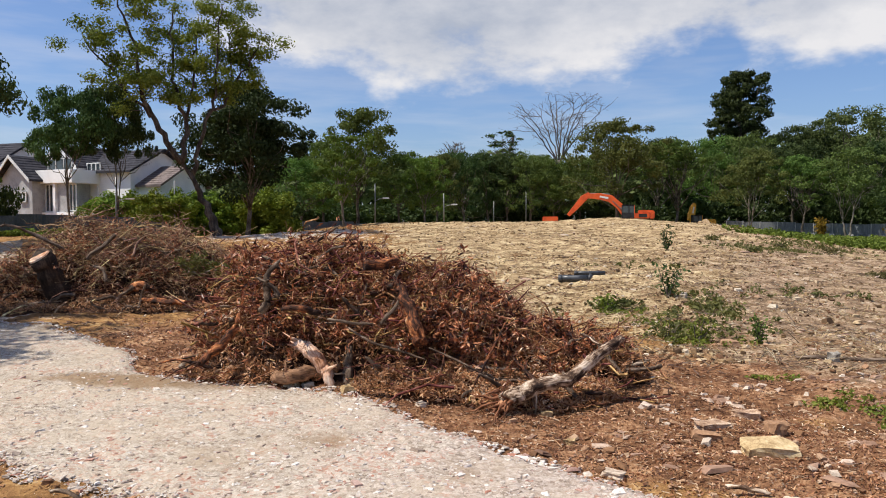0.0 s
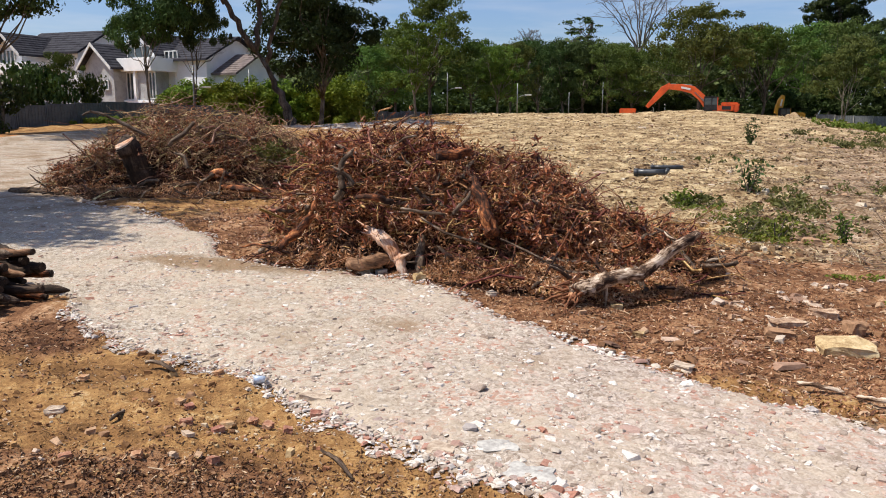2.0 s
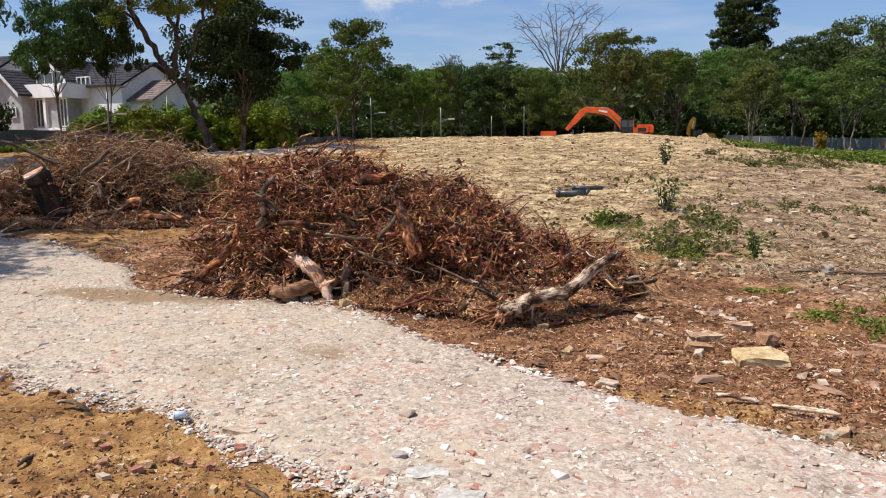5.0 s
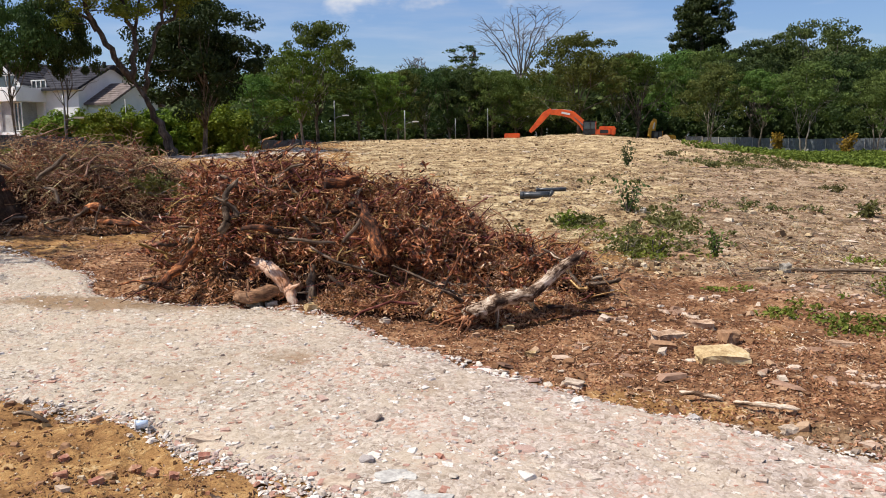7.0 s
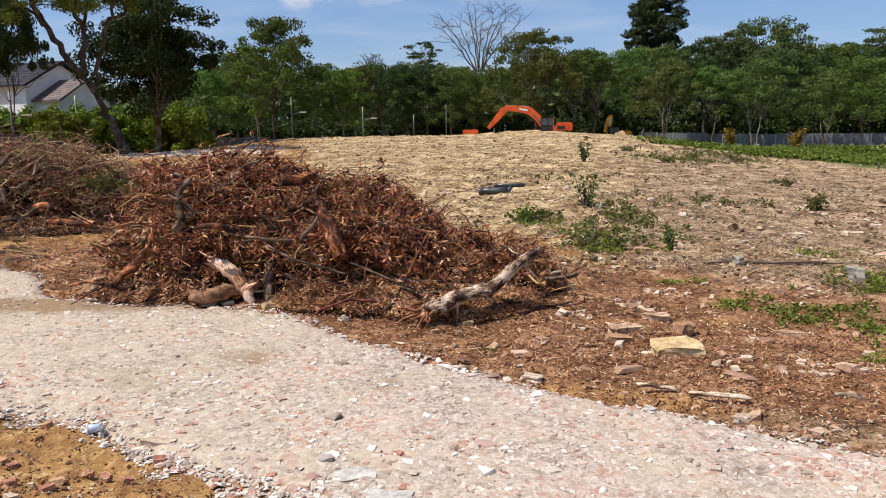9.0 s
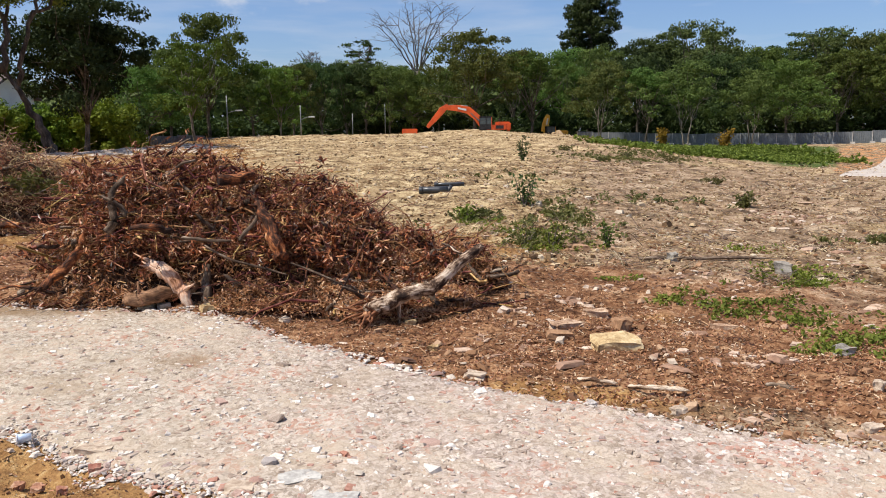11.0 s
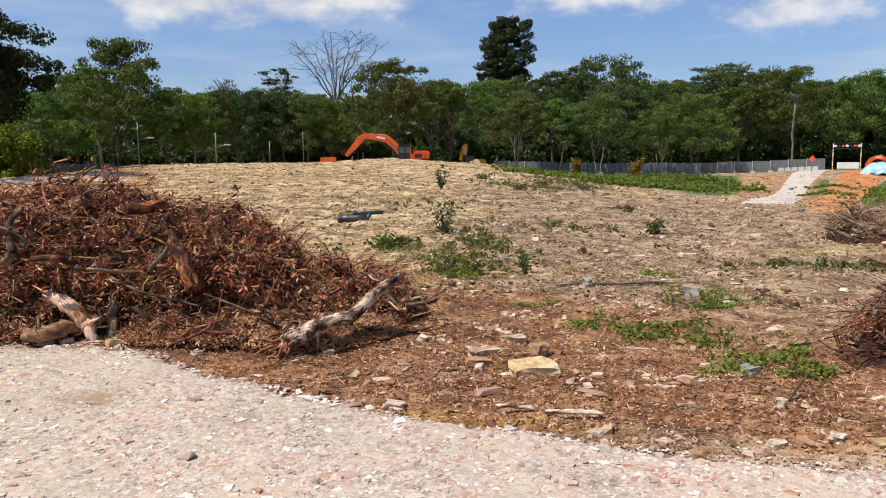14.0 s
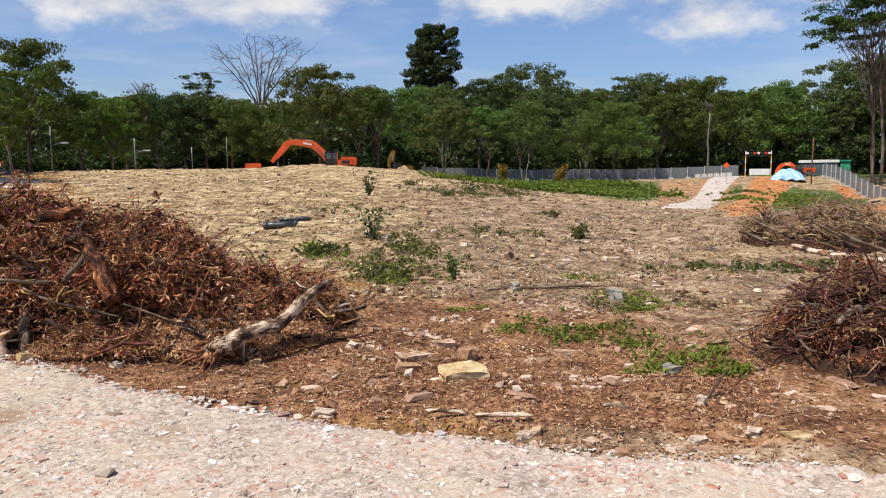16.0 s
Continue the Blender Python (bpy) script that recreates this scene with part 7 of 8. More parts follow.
# coarser rubble spilling over the near edge of the track
rng = np.random.RandomState(49)
x = rng.uniform(-5.5, 5.0, 5200)
xf = rng.uniform(-11, 5.0, 2600)
y = track_edges(x)[0] + rng.gamma(1.3, 0.20, len(x)) - 0.16 + 0.12 * waves(x, x * 0, 0.9, 84) + 0.06 * waves(x, x * 0, 0.3, 85)
yf = track_edges(xf)[1] - rng.gamma(1.2, 0.15, len(xf)) + 0.14 + 0.16 * waves(xf, xf * 0, 1.1, 86)
x, y = np.concatenate([x, xf]), np.concatenate([y, yf])
p = np.stack([x, y, height(x, y) + 0.008], -1)
size = (rng.gamma(1.3, 0.011, len(x)) + 0.008 + 0.0010 * np.hypot(x, y)) * (0.75 + 0.7 * np.exp(-((x - 0.6) / 1.5) ** 2))
tagged(new("edge_rubble", mesh_of("edge_rubble", *shards(p, size, rng, 0.32, 1.1, 0.25), M_RUBBLE)), "coarse broken stone and tile along the edge of the track", "rubble", kind="stuff")
# stones and clods in the soil
p, r, rng = spread(26000, 42, 3.2, 70, -38, 62, lambda x, y, r, az: off_track(x, y) * (0.25 + 0.75 * smooth(0.0, 0.7, waves(x, y, 2.2, 78))) * (1 - 0.8 * on_verge(x, y)))
size = rng.gamma(1.4, 0.013, len(p)) + 0.008 + 0.0009 * r
tagged(new("soil_stones", mesh_of("soil_stones", *shards(p, size, rng, 0.55), M_SOILSTONE)), "scattered clods and pale stones in the soil", "stones", kind="stuff")
# splinters and bark round the heaps and over the nearer field
p, r, rng = spread(80000, 43, 3.2, 45, -38, 62, lambda x, y, r, az: np.maximum(off_track(x, y, 0.0), 0.8 * bump_at(x, y, -4.6, 11.8, 2.2, 0.5, -14)) * np.clip(0.12 * (1 - 0.85 * on_verge(x, y)) + 0.35 * smooth(4, 12, az) + 0.9 * bump_at(x, y, 0.5, 11.8, 5.6, 3.6, -22) + 0.8 * bump_at(x, y, -10, 22.5, 5, 3) + 1.0 * bump_at(x, y, -5.6, 15.6, 2.4, 3.6, 18) + 0.6 * bump_at(x, y, 5, 7, 4, 2, -35) + 1.3 * bump_at(x, y, -2.9, 4.45, 1.5, 0.38, 8) + 0.9 * bump_at(x, y, -5.4, 7.7, 0.9, 0.6, -20), 0, 1))
tagged(new("wood_litter", mesh_of("wood_litter", *sticks(p, (rng.gamma(2.0, 0.022, len(p)) + 0.015 + 0.0016 * r) * (0.5 + 0.5 * smooth(5, 10, r)), rng.uniform(0.002, 0.007, len(p)) + 0.0002 * r, rng), M_BITS)), "brown splinters, bark and twigs strewn over the soil", "wood litter", kind="stuff")
M_FALLEN = dead_leaves("fallen_leaves", [(0.05, (0.05, 0.017, 0.009)), (0.3, (0.22, 0.090, 0.042)), (0.6, (0.41, 0.19, 0.09)), (0.85, (0.58, 0.34, 0.18)), (1.0, (0.78, 0.64, 0.47))])
# fallen leaves and bark between the heap and the track
p, r, rng = spread(130000, 48, 4.5, 22, -34, 46, lambda x, y, r, az: off_track(x, y, 0.0) * (1 - on_verge(x, y)) * np.clip(1.0 * bump_at(x, y, 0.6, 10.9, 4.6, 2.6, -28) + 0.75 * bump_at(x, y, 4.2, 8.0, 3.6, 1.9, -35) + 0.3 * bump_at(x, y, 7.5, 7.5, 4, 3) + 1.0 * bump_at(x, y, -5.6, 15.6, 2.2, 3.8, 18), 0, 1) * (0.35 + 0.65 * smooth(-0.5, 0.5, waves(x, y, 1.3, 83))))
p[:, 2] += 0.012
tagged(new("leaf_litter", mesh_of("leaf_litter", *cards(p, 0.022 + 0.0009 * np.hypot(p[:, 0], p[:, 1]) * (p[:, 1] > 12), rng, long=2.2, up=1.2), M_FALLEN)), "fallen brown leaves and bark chips in front of the heap", "leaf litter", kind="stuff")
# straw over the crest of the field
p, r, rng = spread(44000, 44, 14, 105, -12, 56, lambda x, y, r, az: 0.35 + 0.65 * smooth(-0.3, 0.6, waves(x, y, 5, 79)))
tagged(new("straw_litter", mesh_of("straw_litter", *sticks(p, rng.gamma(1.6, 0.03, len(p)) + 0.02 + 0.0012 * r, rng.uniform(0.003, 0.009, len(p)) + 0.00025 * r, rng, 0.3), M_STRAW)), "dry straw and stalks strewn over the field", "straw", kind="stuff")


p, r, rng = spread(36000, 45, 14, 105, -14, 58, lambda x, y, r, az: 0.15 + 0.85 * smooth(0.1, 0.8, waves(x, y, 4.0, 80)))
size = rng.gamma(1.3, 0.02, len(p)) + 0.010 + 0.0011 * r
tagged(new("field_clods", mesh_of("field_clods", *shards(p, size, rng, 0.6), M_CLODS)), "dry clods, roots and bark lumps strewn over the field", "clods", kind="stuff")


# clumps of uprooted twigs and dead roots left on the field
c, r, rng = spread(330, 55, 13, 60, 1, 55, lambda x, y, r, az: off_track(x, y, 0.4))
k = 11
p = (c[:, None] + rng.normal(0, 1, (len(c), k, 3)) * np.array([1, 1, 0]) * (0.10 + 0.010 * r)[:, None, None]).reshape(-1, 3)
p[:, 2] = height(p[:, 0], p[:, 1]) + 0.02
rr = np.repeat(r, k)
tagged(new("dead_roots", mesh_of("dead_roots", *sticks(p, rng.gamma(2.0, 0.06, len(p)) + 0.08 + 0.0012 * rr, rng.uniform(0.004, 0.009, len(p)) + 0.0002 * rr, rng, 0.35), M_TWIGGREY)), "clumps of dead roots and twigs left on the field", "roots", kind="stuff")
# broken boards and tiles strewn thinly over the field
p, r, rng = spread(1500, 56, 8, 90, 1, 55, lambda x, y, r, az: off_track(x, y, 0.3) * smooth(-0.2, 0.6, waves(x, y, 6, 88)))
tagged(new("board_bits", mesh_of("board_bits", *shards(p, rng.gamma(1.3, 0.03, len(p)) + 0.03 + 0.0016 * r, rng, 0.22, 1.7), M_PINKRUBBLE)), "pinkish broken boards and tiles strewn over the field", "rubble", kind="stuff")
# heaps of broken stone and old boards on the field
rng = np.random.RandomState(66)
p = []
for cx, cy, rx, ry, n in ((6.32, 12.0, 0.7, 0.25, 26), (6.84, 11.09, 0.5, 0.25, 22), (14.13, 20.19, 1.0, 0.5, 30), (4.85, 8.76, 0.25, 0.15, 12), (4.05, 7.67, 0.3, 0.12, 14), (4.8, 7.12, 0.45, 0.12, 26), (4.73, 7.47, 0.3, 0.12, 16), (4.4, 5.21, 0.22, 0.15, 12), (3.8, 5.7, 0.2, 0.1, 8), (3.87, 10.8, 0.4, 0.2, 16), (3.0, 10.32, 0.25, 0.12, 10), (9.76, 12.73, 0.6, 0.3, 12), (4.86, 11.36, 0.5, 0.3, 12), (5.97, 10.35, 0.6, 0.3, 14), (13.93, 21.16, 0.9, 0.6, 22), (14.08, 19.83, 0.9, 0.6, 22), (14.04, 18.66, 0.9, 0.6, 22)):
    p.append(rng.normal(0, 0.5, (n, 2)) * [rx, ry] + [cx, cy])
p = np.concatenate(p)
p = np.stack([p[:, 0], p[:, 1], height(p[:, 0], p[:, 1])], -1)
tagged(new("rubble_patch", mesh_of("rubble_patch", *shards(p, rng.gamma(1.3, 0.02, len(p)) + 0.02 + 0.0022 * np.hypot(p[:, 0], p[:, 1]), rng, 0.4, 1.2), M_PINKRUBBLE)), "patches of pinkish broken stone and board on the field", "rubble", kind="stuff")


def stone_mesh(seed, flat=0.6):
    rng = np.random.RandomState(seed)
    bm = bmesh.new()
    for _ in range(16):
        d = rng.normal(size=3)
        d /= np.linalg.norm(d)
        bm.verts.new(np.sign(d) * np.abs(d) ** 0.7 * rng.uniform(0.8, 1.0) * [0.6, 0.5, 0.5 * flat] )
    bmesh.ops.convex_hull(bm, input=bm.verts)
    bmesh.ops.delete(bm, geom=[v for v in bm.verts if not v.link_faces], context="VERTS")
    me = bpy.data.meshes.new("stone")
    bm.to_mesh(me)
    bm.free()
    return me


def big_stone(name, at, size, material, label, seed, turn=0.0, category="stone", tilt=0.0, worn=1.0):
    """A single broken stone with rough, bevelled faces."""
    rng = np.random.RandomState(seed)
    bm = bmesh.new()
    bmesh.ops.create_cube(bm, size=1)
    bmesh.ops.subdivide_edges(bm, edges=bm.edges[:], cuts=4, use_grid_fill=True)
    for v in bm.verts:
        n = noise.noise_vector(v.co * 1.7 + Vector((seed * 3.1, seed, 0))) * 0.22 * worn + noise.noise_vector(v.co * 5 + Vector((seed, 2.0, 0))) * 0.06 * worn
        v.co *= 1 - (0.0 if worn >= 1 else 0.16) * (v.co.length / 0.866) ** 6
        k = 1 - 0.16 * max(abs(v.co.x), abs(v.co.y)) ** 4 * 16 * (0.5 + v.co.z)
        v.co = Vector((v.co.x * (0.9 + 0.1 * k), v.co.y * (0.9 + 0.1 * k), v.co.z)) + n
        v.co = Vector((v.co.x * size[0], v.co.y * size[1], v.co.z * size[2]))
    ob = part(name, bm, material)
    x, y = at
    ob.matrix_basis = pose(x, y, ground_z(x, y) + size[2] * 0.22, tilt, 0, turn)
    return tagged(ob, label, category)


big_stone("stone_slab", (3.56, 8.22), (0.58, 0.32, 0.23), M_YELSLAB, "flat yellow sandstone slab lying on brown soil", 3, -6, tilt=9, worn=0.7)
big_stone("stone_block", (3.08, 8.85), (0.29, 0.21, 0.15), M_SOILSTONE1, "broken tan stone block on the soil", 2, -10)
big_stone("stone_block", (3.30, 9.25), (0.38, 0.22, 0.10), M_TANSTONE, "layered beige stone block on the soil", 3, 12)
big_stone("stone_block", (4.02, 9.15), (0.24, 0.18, 0.21), M_SOILSTONE1, "upright pinkish broken stone in the soil", 4, 30)
big_stone("stone_block", (3.95, 9.85), (0.33, 0.19, 0.12), M_TANSTONE, "weathered beige block half sunk in soil", 5, -25)
big_stone("stone_block", (5.35, 8.9), (0.35, 0.15, 0.10), M_TANSTONE, "long beige stone lying in the weeds", 6, -35)
big_stone("stone", (-0.31, 10.30), (0.14, 0.10, 0.08), M_WHITESTONE, "pale stone at the foot of the brush heap", 7, 40)
big_stone("stone", (-1.40, 11.05), (0.19, 0.14, 0.12), M_SLAB, "cream-coloured stone beside the track", 8, 20)
big_stone("stone", (-2.30, 11.6), (0.24, 0.16, 0.12), M_WHITESTONE, "grey-white stone beside the split trunk", 9, -15)
big_stone("stone", (-2.05, 11.45), (0.17, 0.12, 0.10), M_GREYSTONE, "grey stone beside the split trunk", 10, 25)
big_stone("stone", (1.48, 8.85), (0.12, 0.11, 0.09), M_SLAB, "rounded yellow stone in the wood litter", 11, 60)
big_stone("stone", (1.72, 7.62), (0.19, 0.13, 0.06), M_WHITESTONE, "white plaster lump at the edge of the track", 12, -30)
big_stone("stone", (1.35, 10.0), (0.13, 0.10, 0.09), M_SLAB, "yellowish stone in front of the log", 13, 10)
big_stone("stone", (3.22, 6.05), (0.14, 0.09, 0.07), M_WHITESTONE, "white broken stone beside the track", 14, 10)
big_stone("stone", (5.28, 6.1), (0.11, 0.09, 0.10), M_WHITESTONE, "small bright white lump of rubble", 15, 45)
big_stone("stone", (4.55, 5.3), (0.15, 0.11, 0.08), M_WHITESTONE, "pinkish-white rubble lump beside the track", 16, 5)
big_stone("stone", (4.75, 5.2), (0.14, 0.10, 0.09), M_SOILSTONE1, "tan rubble lump beside the track", 17, 75)
big_stone("stone", (5.25, 4.85), (0.20, 0.14, 0.08), M_SLAB, "yellow stone half buried beside the track", 18, -20)
big_stone("stone", (5.0, 5.1), (0.14, 0.11, 0.06), M_WHITESTONE, "flat white stone beside the track", 19, 35)
big_stone("stone", (-3.73, 5.58), (0.13, 0.09, 0.06), M_WHITESTONE, "pale flat pebble on the ochre verge", 20, 15)
big_stone("stone", (5.85, 7.3), (0.20, 0.14, 0.12), M_GREYSTONE, "grey-white stone beside green weeds", 21, 15)
big_stone("stone", (5.6, 14.8), (0.27, 0.22, 0.14), M_SOILSTONE1, "brown stone beside a green bush", 22, 0)
big_stone("stone", (6.8, 13.2), (0.16, 0.14, 0.24), M_GREYSTONE, "upright grey stone in the field", 23, 20, tilt=15)
big_stone("concrete_block", (8.2, 11.85), (0.26, 0.2, 0.26), M_GREYSTONE, "grey concrete block half sunk beside weeds", 24, -35, "concrete block")
big_stone("white_slab", (-1.72, 6.2), (0.30, 0.13, 0.07), M_WHITESTONE, "white plaster slab at the edge of the track", 25, -18)
big_stone("grey_slab", (0.13, 4.95), (0.34, 0.22, 0.05), M_CONC, "flat grey concrete slab at the edge of the track", 26, -25)
big_stone("grey_slab", (-0.1, 5.35), (0.26, 0.18, 0.05), M_CONC, "flat grey concrete piece in the rubble", 27, 15)
big_stone("white_slab", (-0.5, 5.25), (0.22, 0.15, 0.05), M_WHITESTONE, "flat white tile piece in the rubble", 28, -12)


def brick_piece(at, size, turn, tilt, seed):
    """A broken brick: a square block with one torn end."""
    rng = np.random.RandomState(seed)
    bm = bmesh.new()
    bmesh.ops.create_cube(bm, size=1)
    bmesh.ops.scale(bm, vec=size, verts=bm.verts)
    bmesh.ops.subdivide_edges(bm, edges=bm.edges[:], cuts=2, use_grid_fill=True)
    for v in bm.verts:
        if v.co.x > size[0] * 0.45:
            v.co.x += rng.uniform(-0.25, 0.1) * size[0]
        v.co += Vector(rng.normal(0, 0.0025, 3))
    ob = part("brick", bm, M_BRICK)
    ob.matrix_basis = pose(at[0], at[1], ground_z(*at) + size[2] * 0.42, tilt, tilt * 0.6, turn)
    tagged(ob, "broken red brick lying on the ochre verge", "brick", "bricks on the verge")


for i, (x, y, s) in enumerate([(-2.25, 5.53, 0.15), (-2.83, 5.95, 0.10), (-2.72, 5.88, 0.09), (-2.58, 5.50, 0.14), (-2.10, 5.68, 0.13), (-1.93, 5.58, 0.11), (-2.27, 5.38, 0.12), (-1.75, 5.5, 0.10),
                               (-2.0, 5.75, 0.09), (-2.75, 6.6, 0.12), (-3.4, 6.9, 0.12), (-1.62, 5.85, 0.12), (-3.9, 6.3, 0.10), (-2.1, 4.85, 0.10), (-3.1, 4.7, 0.11), (-2.6, 4.75, 0.09)]):
    brick_piece((x, y), (s * 0.75, 0.07, 0.045), i * 67, (i * 13) % 25 - 8, 900 + i)

# pieces of the rubble that lie loose along the edge of the track
kinds = [stone_mesh(50 + i, 0.45) for i in range(9)]
for me in kinds:
    me.materials.append(M_RUBBLE1)
road = bpy.data.objects["road"]
rng = np.random.RandomState(46)
placed = 0
while placed < 290:
    x = rng.uniform(-4.5, 5.5)
    n, f = track_edges(x)
    near_edge = rng.uniform() < 0.62
    y = n + abs(rng.normal(0, 0.6)) - 0.10 if near_edge else f - abs(rng.normal(0, 0.22)) + 0.08
    s = (rng.gamma(1.3, 0.021) + 0.025) * (1.0 if near_edge else 0.75) * (1.45 if near_edge and x > -1.2 else 0.75)
    ob = part("rubble_piece", kinds[rng.randint(9)], None, road)
    ob.matrix_local = pose(x, y, ground_z(x, y) + 0.022 + s * 0.08, rng.normal(0, 14), rng.normal(0, 14), rng.uniform(0, 360)) @ Matrix.Scale(s, 4)
    placed += 1
kinds = [stone_mesh(70 + i, 0.7) for i in range(9)]
for me in kinds:
    me.materials.append(M_SOILSTONE1)
ground = bpy.data.objects["ground"]
placed = 0
while placed < 280:
    rr, az = math.exp(rng.uniform(math.log(4.5), math.log(24))), rng.uniform(-32, 52)
    q = polar(az, rr)
    n, f = track_edges(q.x)
    if n - 0.05 < q.y < f + 0.05 or (az < 8 and rr > 9) or (q.y < n and (az > -12 or rng.uniform() < 0.85)):
        continue
    s = (rng.gamma(1.3, 0.020) + 0.028 + 0.0025 * rr) * (0.7 if az < -5 else 1.0)
    ob = part("stone", kinds[rng.randint(9)], None, ground)
    ob.matrix_local = pose(q.x, q.y, ground_z(q.x, q.y) + s * 0.14, rng.normal(0, 18), rng.normal(0, 18), rng.uniform(0, 360)) @ Matrix.Scale(s, 4)
    placed += 1

# ---- litter: a crushed cup, pipes, a bag ----
M_PLASTIC = surface("white_plastic", [(0.3, (0.62, 0.64, 0.66)), (0.6, (0.78, 0.79, 0.80))], 4, 0.35, 0.05, 20, spec=0.5)
M_BLUEPLASTIC = surface("pale_blue_plastic", [(0.3, (0.40, 0.50, 0.66)), (0.6, (0.62, 0.70, 0.80))], 8, 0.3, 0.05, 20, spec=0.5)
cup = new("plastic_cup")
cup.matrix_basis = pose(-2.24, 6.43, ground_z(-2.24, 6.43) + 0.045, 0, 0, 20)
g = Geo()
prof = [(0.0, 0.030), (0.05, 0.034), (0.10, 0.040), (0.105, 0.037), (0.05, 0.031)]
g.put(*tube_arrays([(-x, 0, 0) for x, _ in prof], [w for _, w in prof], 14))
part("cup_body", g.mesh("cup_body", M_BLUEPLASTIC, True), None, cup)
g = Geo()
ang = np.linspace(0, 2 * np.pi, 15)
g.put(*tube_arrays([(-0.105, 0.04 * math.cos(a), 0.04 * math.sin(a)) for a in ang], [0.006] * 15, 6))
part("rim", g.mesh("rim", M_PLASTIC, True), None, cup)
tagged(cup, "discarded pale blue plastic cup at the edge of the track", "cup")


M_PIPE = surface("slate_pipe", [(0.3, (0.014, 0.016, 0.018)), (0.6, (0.042, 0.047, 0.054))], 3, 0.35, 0.05, 12, spec=0.6)


def pipe_piece(a, b, r, label, seed):
    g = Geo()
    a, b = np.array(a, float), np.array(b, float)
    for s0, s1, k in ((0, 1, 1.0), (0.0, 0.12, 1.12)):
        line = [a + (b - a) * t for t in np.linspace(s0, s1, 4)]
        g.put(*tube_arrays(line, [r * k] * 4, 14))
    tagged(part("pipe", g.mesh("pipe", M_PIPE, True), None), label, "pipe")


z = ground_z(4.4, 26.9)
pipe_piece((4.1, 27.0, z + 0.11), (5.1, 26.7, z + 0.14), 0.125, "short length of black drain pipe lying on the field", 1)
pipe_piece((4.8, 27.9, z + 0.24), (5.9, 27.7, z + 0.26), 0.075, "thin black pipe resting on the field", 2)
pipe_piece((5.05, 26.85, z - 0.05), (5.25, 26.95, z + 0.26), 0.07, "black pipe stub standing in the field", 3)


# ---- weeds and saplings ----
def weed_patch(spots, seed, leaf, per, leaf_size, tall, label, thing="weeds"):
    rng = np.random.RandomState(seed)
    pts = []
    for x, y, rx, ry, n in spots:
        c = rng.normal(0, 0.5, (n, 2)) * [rx, ry] + [x, y]
        h = tall * rng.uniform(0.4, 1.0, n)
        z = height(c[:, 0], c[:, 1])
        d = rng.normal(0, 1, (n, per, 3)) * np.array([0.07, 0.07, 0])
        q = np.stack([c[:, 0], c[:, 1], z], -1)[:, None] + d
        q[..., 2] += rng.uniform(0.05, 1, (n, per)) * h[:, None]
        pts.append(q.reshape(-1, 3))
    pts = np.concatenate(pts)
    v, f = cards(pts, leaf_size, rng, long=1.7, up=0.9)
    return tagged(new(thing, mesh_of(thing, v, f, leaf)), label, "weeds", kind="stuff")


M_WEED = leaf_mat("weed_leaves", (0.06, 0.088, 0.014), (0.26, 0.30, 0.06), vary=0.2)
M_RANKWEED = leaf_mat("rank_weed_leaves", (0.06, 0.105, 0.018), (0.22, 0.31, 0.06), vary=0.2)
M_DRYWEED = leaf_mat("olive_weed_leaves", (0.055, 0.06, 0.02), (0.17, 0.155, 0.06), vary=0.2)
weed_patch([(8.2, 11.2, 0.8, 0.8, 44), (8.5, 12.0, 0.4, 0.35, 22), (5.5, 10.5, 0.7, 0.3, 18), (6.3, 9.4, 0.9, 0.7, 24), (6.75, 7.85, 0.8, 0.45, 30), (6.5, 8.6, 0.8, 0.8, 18), (6.5, 7.1, 0.40, 0.2, 20), (5.8, 7.5, 0.5, 0.35, 14), (6.0, 10.0, 0.8, 0.4, 18), (5.1, 15.4, 0.9, 0.8, 36), (4.6, 19.4, 0.7, 1.4, 30), (4.9, 17.4, 0.8, 1.2, 30), (5.3, 12.2, 0.4, 0.3, 6), (8.9, 14.2, 1.0, 0.5, 12)],
           51, M_WEED, 15, 0.045, 0.12, "low bright green creeping weeds on the soil")
weed_patch([(14.2, 13.8, 2.1, 1.2, 46), (12.2, 15.0, 1.3, 1.2, 18), (6.0, 18.0, 1.8, 3.0, 34), (5.3, 16.0, 0.9, 1.0, 24), (7.2, 21, 0.6, 2.0, 60), (4.6, 20.8, 0.5, 0.6, 50), (11, 24, 3.5, 2.5, 30), (9, 33, 2.5, 2.0, 18), (20, 47, 4, 2.5, 130), (28, 58, 5, 3, 160)],
           52, M_DRYWEED, 14, 0.075, 0.22, "olive-green weeds and stalks among the straw")
weed_patch([(30 + 2.3 * i, 66 + 0.4 * i + (i % 3) * 6, 4.2, 5, 240) for i in range(2, 12)] + [(-33, 60, 5, 1.5, 200), (53, 84, 5, 5, 160)],
           53, M_RANKWEED, 16, 0.20, 0.5, "rank green weeds in the hollow below the fence")
weed_patch([(38.0 + 3.4 * i, 34.6 + 3.1 * i + (i % 2) * 1.2, 1.6 + 0.15 * i, 2.2, 110) for i in range(10)] + [(51.3, 54.7, 0.9, 3, 60), (58.5, 62.0, 1.0, 4, 70)], 54, M_RANKWEED, 12, 0.15, 0.22, "green creepers over the orange bank")


